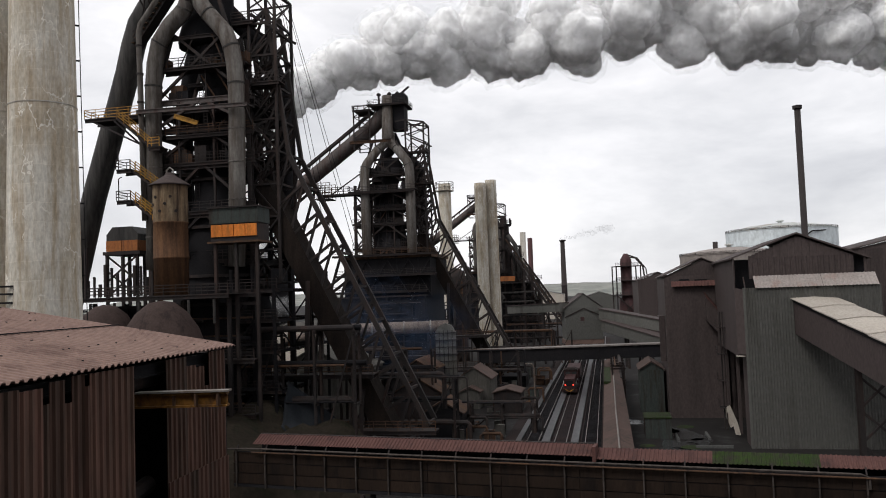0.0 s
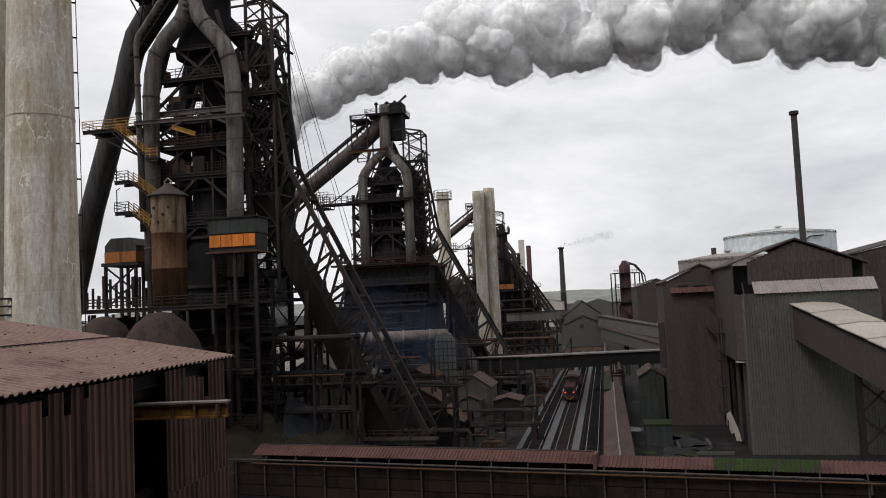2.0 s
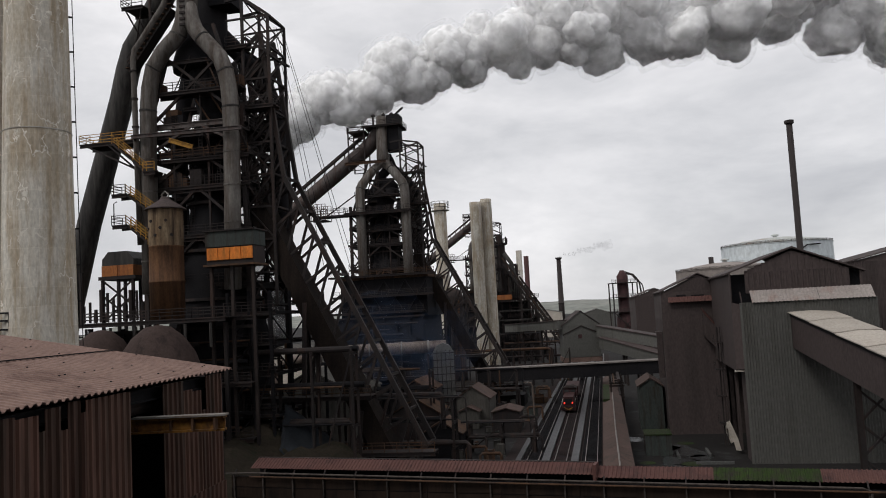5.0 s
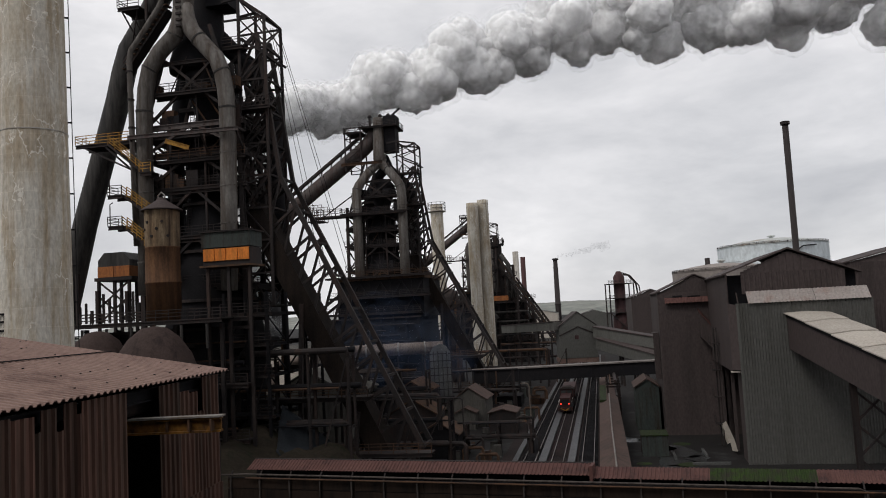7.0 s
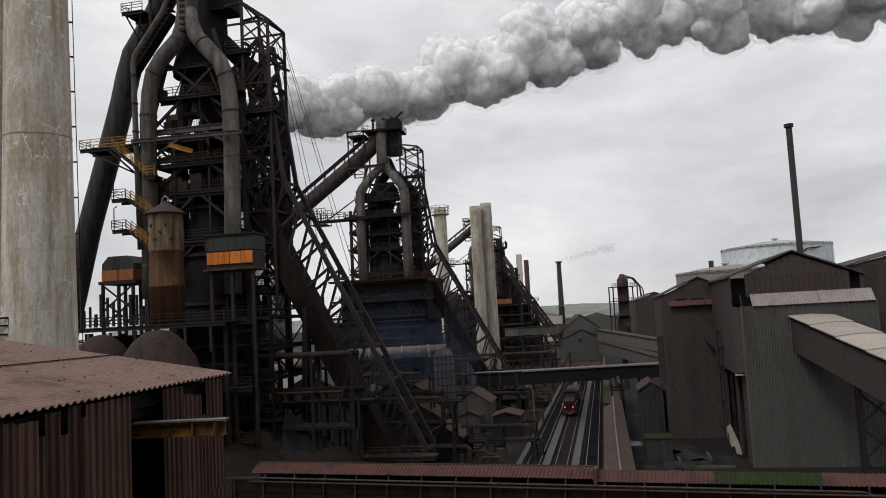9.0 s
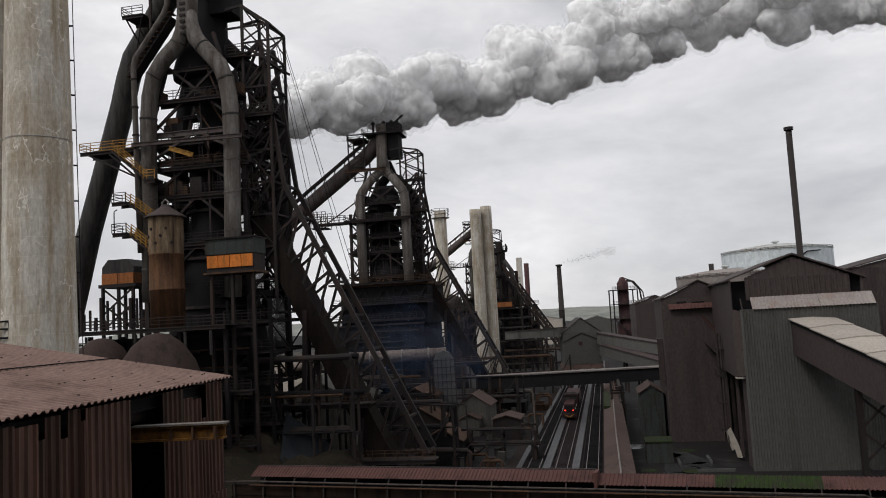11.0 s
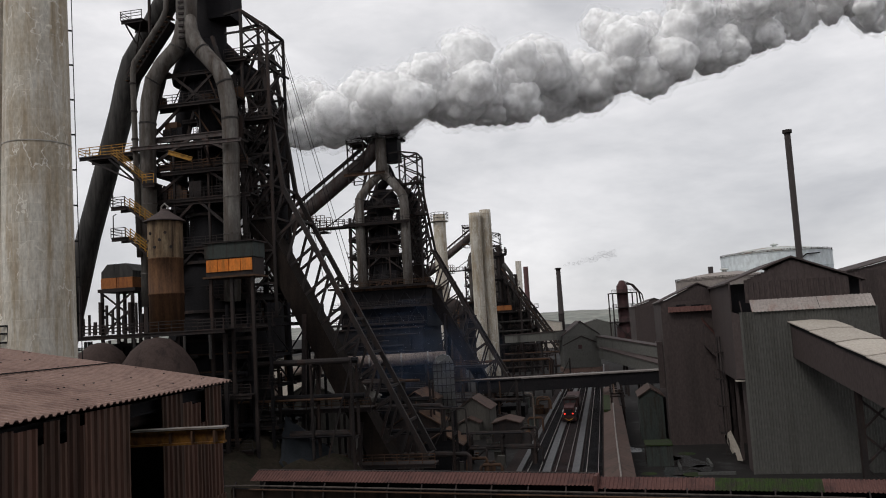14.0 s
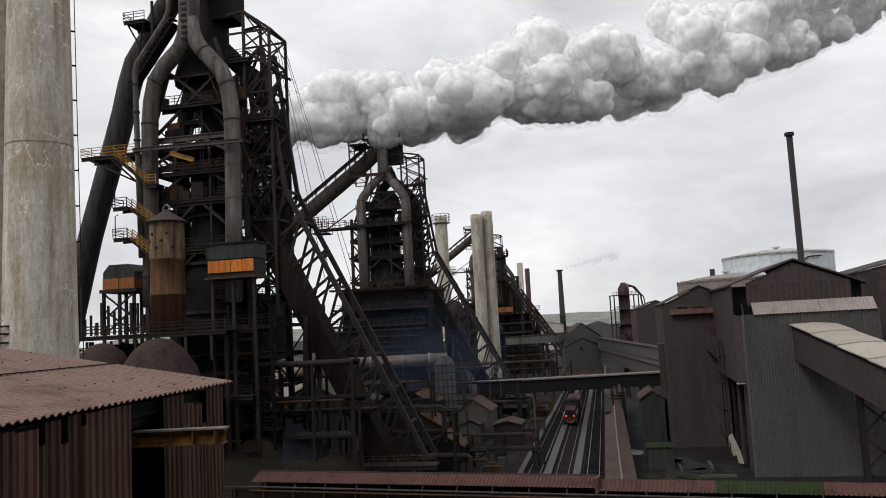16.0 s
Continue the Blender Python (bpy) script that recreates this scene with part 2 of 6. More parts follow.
M_STACK = mat("black_stack_paint", (0.026, 0.022, 0.022), (0.042, 0.034, 0.033), 0.6, 0.0, 0.1, 2, 0.0, 0.8)
M_REDTOWER = mat("dark_red_tower", (0.052, 0.026, 0.027), (0.078, 0.038, 0.038), 0.6, 0.0, 0.2, 2, 0.0, 0.7, (0.04, 0.022, 0.022), 0.5)
# Pale grey-green fields, with the distance haze mixed into the colour.
M_HILL = mat("hazed_hill_fields", (0.20, 0.215, 0.195), (0.31, 0.305, 0.275), 1.0, 0.0, 0.008, 0.03, 0.0, 0.0, (0.15, 0.165, 0.15), 0.7)
M_LOCO = mat("loco_red_paint", (0.034, 0.015, 0.015), (0.052, 0.022, 0.021), 0.5, 0.0, 0.8, 6, 0.0, 0.5, (0.03, 0.018, 0.017), 0.5)
M_WATER = mat("puddle_water", (0.03, 0.032, 0.033), (0.045, 0.047, 0.047), 0.12, 0.0, 0.4, 2, 0.02)
M_TANPIPE = mat("tan_pipe", (0.12, 0.095, 0.08), (0.18, 0.145, 0.125), 0.7, 0.0, 0.3, 4, 0.1, 0.3, (0.07, 0.048, 0.04), 0.5)
M_WHITE = mat("white_paint", (0.7, 0.68, 0.65), (0.8, 0.79, 0.77), 0.6, 0.0, 0.5, 5, 0.0)


def glow(name, colour, strength):
    m = bpy.data.materials.new(name)
    m.use_nodes = True
    b = m.node_tree.nodes["Principled BSDF"]
    b.inputs["Base Color"].default_value = (*colour, 1)
    b.inputs["Emission Color"].default_value = (*colour, 1)
    b.inputs["Emission Strength"].default_value = strength
    return m


def steam_material(name, low, high, colour=(0.998, 0.996, 0.997)):
    """Thin white droplets: each skin lets much of the light through, and many skins make the cloud."""
    m = bpy.data.materials.new(name)
    m.use_nodes = True
    n, l = m.node_tree.nodes, m.node_tree.links
    n.clear()
    out, dif, trl, clear = n.new("ShaderNodeOutputMaterial"), n.new("ShaderNodeBsdfDiffuse"), n.new("ShaderNodeBsdfTranslucent"), n.new("ShaderNodeBsdfTransparent")
    dif.inputs["Color"].default_value = (*colour, 1)
    trl.inputs["Color"].default_value = (*colour, 1)
    body, veil = n.new("ShaderNodeMixShader"), n.new("ShaderNodeMixShader")
    body.inputs[0].default_value = 0.5
    tc, tex, rng = n.new("ShaderNodeTexCoord"), n.new("ShaderNodeTexNoise"), n.new("ShaderNodeMapRange")
    tex.inputs["Scale"].default_value, tex.inputs["Detail"].default_value = 0.42, 4.0
    rng.inputs["From Min"].default_value, rng.inputs["From Max"].default_value = 0.35, 0.65
    rng.inputs["To Min"].default_value, rng.inputs["To Max"].default_value = low, high
    geo, lean, unit = n.new("ShaderNodeNewGeometry"), n.new("ShaderNodeVectorMath"), n.new("ShaderNodeVectorMath")
    lean.inputs[1].default_value = (-0.3, -0.45, 1.5)
    unit.operation = "NORMALIZE"
    l.new(geo.outputs["Normal"], lean.inputs[0])
    l.new(lean.outputs[0], unit.inputs[0])
    l.new(unit.outputs[0], dif.inputs["Normal"])
    l.new(tc.outputs["Object"], tex.inputs["Vector"])
    l.new(tex.outputs["Fac"], rng.inputs["Value"])
    l.new(dif.outputs[0], body.inputs[1])
    l.new(trl.outputs[0], body.inputs[2])
    l.new(rng.outputs[0], veil.inputs[0])
    l.new(clear.outputs[0], veil.inputs[1])
    l.new(body.outputs[0], veil.inputs[2])
    l.new(veil.outputs[0], out.inputs["Surface"])
    return m


scene.cycles.transparent_max_bounces, scene.cycles.max_bounces, scene.cycles.diffuse_bounces = 48, 32, 24


def billow_material(name):
    """Dense white droplets: light enters the billow, scatters about inside it and leaves elsewhere."""
    m = bpy.data.materials.new(name)
    m.use_nodes = True
    n, l = m.node_tree.nodes, m.node_tree.links
    b = n["Principled BSDF"]
    b.subsurface_method = "RANDOM_WALK"
    b.inputs["Base Color"].default_value = (0.995, 0.993, 0.994, 1)
    b.inputs["Roughness"].default_value = 1.0
    b.inputs["Specular IOR Level"].default_value = 0.0
    b.inputs["Subsurface Weight"].default_value = 1.0
    b.inputs["Subsurface Radius"].default_value = (1.0, 1.0, 1.0)
    b.inputs["Subsurface Scale"].default_value = 3.2
    tc, tex, rng = n.new("ShaderNodeTexCoord"), n.new("ShaderNodeTexNoise"), n.new("ShaderNodeMapRange")
    tex.inputs["Scale"].default_value, tex.inputs["Detail"].default_value = 0.5, 4.0
    rng.inputs["From Min"].default_value, rng.inputs["From Max"].default_value = 0.35, 0.65
    rng.inputs["To Min"].default_value, rng.inputs["To Max"].default_value = 0.55, 0.92
    l.new(tc.outputs["Object"], tex.inputs["Vector"])
    l.new(tex.outputs["Fac"], rng.inputs["Value"])
    l.new(rng.outputs[0], b.inputs["Alpha"])
    return m


M_STEAM = billow_material("white_steam")
M_STEAMVEIL = steam_material("faint_white_steam", 0.0, 0.10)
M_SMOKE = steam_material("thin_grey_smoke", 0.025, 0.045, (0.4, 0.4, 0.42))
M_HAZE = steam_material("blue_grey_haze", 0.0, 0.008, (0.26, 0.40, 0.70))
M_TAILLIGHT = glow("red_lamp", (1.0, 0.05, 0.03), 1.6)


# ---- mesh building ----
class Geo:
    """Collects vertices and faces of one mesh."""

    def __init__(self):
        self.v, self.f = [], []

    def add(self, verts, faces):
        o = len(self.v)
        self.v += [tuple(p) for p in verts]
        self.f += [tuple(i + o for i in f) for f in faces]
        return self

    def prism(self, lo, hi):
        (a, b, c), (d, e2, f2) = lo, hi
        return self.add([(a, b, c), (d, b, c), (d, e2, c), (a, e2, c), (a, b, f2), (d, b, f2), (d, e2, f2), (a, e2, f2)],
                        [(0, 3, 2, 1), (4, 5, 6, 7), (0, 1, 5, 4), (1, 2, 6, 5), (2, 3, 7, 6), (3, 0, 4, 7)])

    def beam(self, p, q, w, h=None):
        p, q, h = Vector(p), Vector(q), h or w
        d = (q - p).normalized()
        up = Vector((0, 0, 1)) if abs(d.z) < 0.95 else Vector((0, 1, 0))
        s = d.cross(up).normalized() * (w / 2)
        u = s.cross(d).normalized() * (h / 2)
        ring = [s + u, -s + u, -s - u, s - u]
        return self.add([p + r for r in ring] + [q + r for r in ring],
                        [(3, 2, 1, 0), (4, 5, 6, 7), (0, 1, 5, 4), (1, 2, 6, 5), (2, 3, 7, 6), (3, 0, 4, 7)])

    def girder(self, p, q, w, h):
        """An I-section between two points: two flanges and a web."""
        p, q = Vector(p), Vector(q)
        d = (q - p).normalized()
        up = Vector((0, 0, 1)) if abs(d.z) < 0.95 else Vector((0, 1, 0))
        u = d.cross(up).normalized().cross(d).normalized()
        t = h * 0.14
        self.beam(p + u * (h - t) / 2, q + u * (h - t) / 2, w, t)
        self.beam(p - u * (h - t) / 2, q - u * (h - t) / 2, w, t)
        return self.beam(p, q, t, h - 2 * t)

    def tube(self, path, radius, n=14, caps=True):
        pts = [Vector(p) for p in path]
        rad = radius if isinstance(radius, (list, tuple)) else [radius] * len(pts)
        verts, side = [], None
        for i, p in enumerate(pts):
            d = (pts[min(i + 1, len(pts) - 1)] - pts[max(i - 1, 0)]).normalized()
            if side is None:
                side = d.cross(Vector((0, 0, 1)) if abs(d.z) < 0.9 else Vector((0, 1, 0))).normalized()
            side = (side - d * side.dot(d)).normalized()
            o = d.cross(side)
            verts += [p + (side * math.cos(2 * math.pi * k / n) + o * math.sin(2 * math.pi * k / n)) * rad[i] for k in range(n)]
        faces = [(i * n + k, i * n + (k + 1) % n, (i + 1) * n + (k + 1) % n, (i + 1) * n + k) for i in range(len(pts) - 1) for k in range(n)]
        if caps:
            faces += [tuple(range(n))[::-1], tuple((len(pts) - 1) * n + k for k in range(n))]
        return self.add(verts, faces)

    def lathe(self, centre, profile, n=32):
        """profile: (radius, height) from bottom to top round a vertical axis."""
        x, y = centre
        verts = [(x + r * math.cos(2 * math.pi * k / n), y + r * math.sin(2 * math.pi * k / n), z) for r, z in profile for k in range(n)]
        m = len(profile)
        faces = [(i * n + k, i * n + (k + 1) % n, (i + 1) * n + (k + 1) % n, (i + 1) * n + k) for i in range(m - 1) for k in range(n)]
        return self.add(verts, faces + [tuple(range(n))[::-1], tuple((m - 1) * n + k for k in range(n))])

    def sheet(self, origin, along, up, length, height, pitch=0.3, depth=0.05, thick=0.02, crest=0.4):
        """A trapezoid-ribbed sheet: ribs run with up, and stand out along along x up."""
        o, a, u = Vector(origin), Vector(along).normalized(), Vector(up).normalized()
        out = a.cross(u).normalized()
        xs, k = [], 0
        while k * pitch < length:
            s = k * pitch
            for f, d in ((0.0, 0.0), (0.5 - crest / 2, 0.0), (0.5 - crest / 4, depth), (0.5 + crest / 4, depth), (0.5 + crest / 2, 0.0)):
                if s + f * pitch <= length:
                    xs.append((s + f * pitch, d))
            k += 1
        xs.append((length, 0.0))
        n = len(xs)
        verts = []
        for back in (0.0, -thick):
            for h in (0.0, height):
                verts += [o + a * s + u * h + out * (d + back) for s, d in xs]
        faces = []
        for i in range(n - 1):
            faces += [(i, i + 1, n + i + 1, n + i), (2 * n + i + 1, 2 * n + i, 3 * n + i, 3 * n + i + 1),
                      (i + 1, i, 2 * n + i, 2 * n + i + 1), (n + i, n + i + 1, 3 * n + i + 1, 3 * n + i)]
        faces += [(0, n, 3 * n, 2 * n), (n - 1, 3 * n - 1, 4 * n - 1, 2 * n - 1)]
        return self.add(verts, faces)


def part(name, geo, material, parent=None, label="", smooth=False):
    me = bpy.data.meshes.new(name)
    me.from_pydata(geo.v, [], geo.f)
    me.materials.append(material)
    if smooth:
        me.polygons.foreach_set("use_smooth", [len(p.vertices) == 4 for p in me.polygons])
    me.update()
    ob = new(name, me)
    if parent:
        ob.parent = parent
    if label:
        tagged(ob, label)
    return ob


def thing(name, m, label, category, group="", kind=""):
    ob = new(name)
    ob.matrix_world = m
    return tagged(ob, label, category, group, kind)


def railing(parent, pts, material, h=1.1, w=0.07, name="railing", step=1.5):
    """Posts and three rails along a line of points, one mesh."""
    g = Geo()
    for p, q in zip(pts, pts[1:]):
        p, q = Vector(p), Vector(q)
        n = max(1, round((q - p).length / step))
        for i in range(n + 1):
            c = p.lerp(q, i / n)
            g.beam(c, c + Vector((0, 0, h)), w)
        for k in (0.35, 0.7, 1.0):
            g.beam(p + Vector((0, 0, h * k)), q + Vector((0, 0, h * k)), w)
    return part(name, g, material, parent)


def truss(parent, p, q, off, bays, w, material, name="truss"):
    """A braced ladder between the chords p-q and (p+off)-(q+off): one mesh."""
    p, q, off = Vector(p), Vector(q), Vector(off)
    g = Geo()
    g.beam(p, q, w)
    g.beam(p + off, q + off, w)
    for i in range(bays + 1):
        c = p.lerp(q, i / bays)
        g.beam(c, c + off, w * 0.7)
        if i < bays:
            d = p.lerp(q, (i + 1) / bays)
            g.beam(*((c, d + off) if i % 2 else (c + off, d)), w * 0.6)
    return part(name, g, material, parent)


TURN = -11.5

# ---- ground, tracks, distance ----
def site(x, y, z=0.0, rz=0.0):
    """A pose whose x runs across the works towards the tracks and whose y runs along them."""
    return pose(x, y, z, 0, 0, TURN + rz)


ground = tagged(part("ground", Geo().add([(-2500, -300, 0), (3000, -300, 0), (3000, 4200, 0), (-2500, 4200, 0)], [(0, 1, 2, 3)]), M_GROUND),
                "dark sooty works ground", "ground", kind="structure")


def hills():
    g = Geo()
    cols, rows = 160, 7
    for j in range(rows):
        for i in range(cols):
            x = -900 + i * 24
            y = 1900 + j * 120
            ridge = 34 + 16 * noise.noise((x * 0.0016, 3.1, 0)) + 6 * noise.noise((x * 0.006, 9.0, 0)) + 2.5 * noise.noise((x * 0.03, j, 0))
            g.v.append((x, y, -2 + ridge * math.sin(min(1.0, j / 5) * math.pi / 2)))
    g.f = [(j * cols + i, j * cols + i + 1, (j + 1) * cols + i + 1, (j + 1) * cols + i) for j in range(rows - 1) for i in range(cols - 1)]
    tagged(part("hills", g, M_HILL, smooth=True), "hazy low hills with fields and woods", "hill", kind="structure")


hills()


def railway():
    bed = tagged(part("track_bed", Geo().prism((-7.5, -30, 0.004), (7.5, 210, 0.10)), M_BALLAST), "dark stained ballast bed under three tracks", "track bed", kind="structure")
    bed.matrix_world = site(15.2, 108)
    red = tagged(part("ore_dust", Geo().prism((-1.3, -30, 0.1), (1.3, 210, 0.17)), M_RUSTBED), "dark red ore-stained ballast between the rails", "ballast", kind="structure")
    red.matrix_world = site(15.2, 108)
    for x, w in ((-5.4, 0.7), (-1.85, 1.0), (1.85, 0.95), (5.6, 0.35)):
        g = Geo()
        for k in range(30):
            g.prism((x - w / 2, -30 + k * 8, 0.1), (x + w / 2, -30 + k * 8 + 7.96, 0.52))
        s = tagged(part("concrete_walkway", g, M_STRIP), "long pale wet concrete strip between the tracks", "walkway", "track strips", "structure")
        s.matrix_world = site(15.2, 108)
    for c in (-3.6, 0.0, 3.9):
        tr = thing("railway_track", site(15.2, 108), "rusty railway track on dark ballast", "railway track", "tracks", "structure")
        for r in (-0.75, 0.75):
            part("rail", Geo().girder((c + r, -30, 0.3), (c + r, 210, 0.3), 0.08, 0.16), M_RAIL, tr)
        sl = Geo()
        for k in range(300):
            sl.prism((c - 1.25, -30 + k * 0.8, 0.08), (c + 1.25, -30 + k * 0.8 + 0.25, 0.21))
        tagged(part("sleepers", sl, M_BLACK, tr), kind="stuff")


railway()


# ---- chimneys ----
def concrete_stack(x, y, r0, r1, top, label):
    st = thing("concrete_chimney", pose(x, y, 0), label, "chimney", "concrete chimneys")
    prof, n = [], 12
    for k in range(n):
        a, b = k / n, (k + 1) / n
        ra, rb = r0 + (r1 - r0) * a, r0 + (r1 - r0) * b
        prof += [(ra, top * a), ((ra + rb) / 2, top * (a + b) / 2)]
    prof += [(r1, top), (r1 - 0.3, top), (r1 - 0.3, top - 2)]
    part("shaft", Geo().lathe((0, 0), prof, 48), M_CONC, st, smooth=True)
    for k in range(2, n, 3):
        rr = r0 + (r1 - r0) * (k + 0.72) / n
        part("band", Geo().lathe((0, 0), [(rr, top * (k + 0.72) / n), (rr + 0.04, top * (k + 0.72) / n), (rr + 0.04, top * (k + 0.72) / n + 0.08), (rr, top * (k + 0.72) / n + 0.08)], 48), M_CONC2, st)
    return st


def stack_ladder(st, r0, r1, top, ang, reach=0.3):
    g = Geo()
    c, s = math.cos(ang), math.sin(ang)
    t = Vector((-s, c, 0)) * 0.22

    def at(z, off):
        r = r0 + (r1 - r0) * z / top + off
        return Vector((c * r, s * r, z))

    for side in (-1, 1):
        g.beam(at(5, reach) + t * side, at(top, reach) + t * side, 0.05)
    for k in range(int((top - 5) / 0.35)):
        p = at(5 + k * 0.35, reach)
        g.beam(p - t, p + t, 0.035)
    for k in range(int((top - 5) / 2.9)):
        g.beam(at(5 + k * 2.9, -0.1), at(5 + k * 2.9, reach), 0.12)
    part("ladder", g, M_BLACK, st, "black steel access ladder")


near_stack = concrete_stack(-31.32, 62, 3.02, 1.9, 75, "tall weathered concrete chimney with brown water stains")
stack_ladder(near_stack, 3.02, 1.9, 75, radians(24))
concrete_stack(-36.15, 64.5, 3.0, 1.9, 75, "pale concrete chimney close behind another one")
mid_stack = concrete_stack(10.9, 219, 1.65, 1.6, 50, "slim pale concrete chimney, one of a pair")
concrete_stack(14.0, 221, 1.75, 1.55, 51, "pale concrete chimney, one of a pair")
far_stack = concrete_stack(1.3, 280, 2.35, 2.2, 58.5, "far concrete chimney with a railed top gallery")
part("gallery", Geo().lathe((0, 0), [(2.2, 55.6), (3.3, 55.9), (3.3, 56.1), (2.2, 56.2)], 24), M_CONC2, far_stack)
railing(far_stack, [(3.2 * math.cos(a * math.pi / 6), 3.2 * math.sin(a * math.pi / 6), 56.1) for a in range(13)], M_DARK, 3.0, 0.12)


def steel_stack(x, y, r0, r1, top, material, label, cap=True):
    st = thing("steel_chimney", pose(x, y, 0), label, "chimney", "steel chimneys")
    part("shaft", Geo().lathe((0, 0), [(r0, 0), (r0 * 0.98, top * 0.35), (r0 * 0.98, top * 0.352), (r0 * 1.15, top * 0.352), (r0 * 1.15, top * 0.36), (r0 * 0.95, top * 0.36), (r1, top)], 24), material, st, smooth=True)
    if cap:
        part("cap", Geo().lathe((0, 0), [(r1, top - 1.2), (r1 * 1.5, top - 1.0), (r1 * 1.55, top + 0.2), (r1 * 1.2, top + 0.3)], 24), material, st)
    return st


steel_stack(137.6, 300, 1.25, 1.15, 86.3, M_STACK, "tall slim dark steel chimney with a flared cap")
steel_stack(106, 700, 2.6, 1.9, 62.5, M_STACK, "distant dark tapering chimney")
steel_stack(40.6, 400, 1.6, 1.5, 49.0, M_CONC2, "far pale steel chimney beside a red one", False)
steel_stack(42.5, 385, 1.2, 1.2, 45.0, M_REDTOWER, "far rusty red chimney", False)


# ---- blast furnaces ----
def uptake(sx, sy, near):
    """The line of one of the four gas pipes that rise from the furnace and join above it."""
    if near and sy < 0:
        if sx > 0:
            line = [(4.65, 24), (4.95, 34), (5.1, 42), (5.1, 46), (4.95, 48.4), (4.57, 50.5), (3.85, 52.4), (1.6, 55), (0.6, 56.3), (0.0, 57.8), (-0.35, 59.6)]
        else:
            line = [(-6.05, 24), (-6.0, 34), (-5.95, 42), (-5.85, 46.6), (-5.6, 49.4), (-5.0, 51.9), (-3.7, 53.9), (-1.7, 55.8), (-1.1, 57.2), (-0.85, 59)]
        return [(x, -5.2 + 0.5 * max(0.0, z - 52) / 8, z) for x, z in line]
    if near:
        return [(sx * 6.7 + (0 if sx > 0 else -1.0), 5.2, z) for z in (24, 36, 42, 46)] + [(sx * 6.5 - 0.4, 5.2, 48.8), (sx * 5.6 - 0.6, 5.0, 51.8), (sx * 3.9 - 0.8, 4.0, 54.8), (-1.0 + sx * 0.6, 1.0, 59), (-1.0, 0, 61)]
    x0 = 5.6 if sx > 0 else -4.3
    return [(x0, sy * 5.2, 24), (x0, sy * 5.2, 40), (x0, sy * 5.2, 49.0), (x0 * 0.97, sy * 5.1, 50.6), (x0 * 0.88, sy * 4.8, 51.8),
            (x0 * 0.4 + 0.2, sy * 3.6, 55.4), (0.5 + sx * 0.5, sy * 3.0, 56.8), (0.4 + sx * 0.3, sy * 1.6, 58.4), (0.4, sy * 0.6, 59.6)]


def deck(parent, z, x0, x1, y0, y1, rail=M_DARK, material=M_DARK, sides="fblr"):
    fl = part("platform", Geo().prism((x0, y0, z - 0.12), (x1, y1, z)), material, parent)
    for yy in (y0 + 0.15, y1 - 0.15):
        part("platform_beam", Geo().girder((x0, yy, z - 0.3), (x1, yy, z - 0.3), 0.22, 0.36), material, fl)
    lines = {"f": [(x0, y0, z), (x1, y0, z)], "b": [(x0, y1, z), (x1, y1, z)], "l": [(x0, y0, z), (x0, y1, z)], "r": [(x1, y0, z), (x1, y1, z)]}
    for s in sides:
        railing(fl, lines[s], rail)
    return fl


def stair(parent, p, q, w, rail=M_YELLOW):
    """An open steel flight from p down to q with railings on both sides."""
    p, q = Vector(p), Vector(q)
    side = Vector((q.x - p.x, q.y - p.y, 0)).normalized().cross(Vector((0, 0, 1))) * (w / 2)
    g = Geo()
    n = max(4, int(abs(p.z - q.z) / 0.2))
    run = (q - p) / n
    for i in range(n):
        c = p + run * (i + 0.5)
        g.beam(c - side, c + side, max(0.22, abs(run.x) * 0.9), 0.05)
    for s in (-1, 1):
        g.beam(p + side * s, q + side * s, 0.08, 0.25)
    fl = part("stair", g, M_DARK, parent, "dark steel stair with yellow handrails")
    r = Geo()
    for s in (-1, 1):
        for h in (0.4, 0.75, 1.1):
            r.beam(p + side * s + Vector((0, 0, h)), q + side * s + Vector((0, 0, h)), 0.08)
        for i in range(6):
            c = p.lerp(q, i / 5) + side * s
            r.beam(c, c + Vector((0, 0, 1.1)), 0.08)
    part("handrail", r, rail, fl)


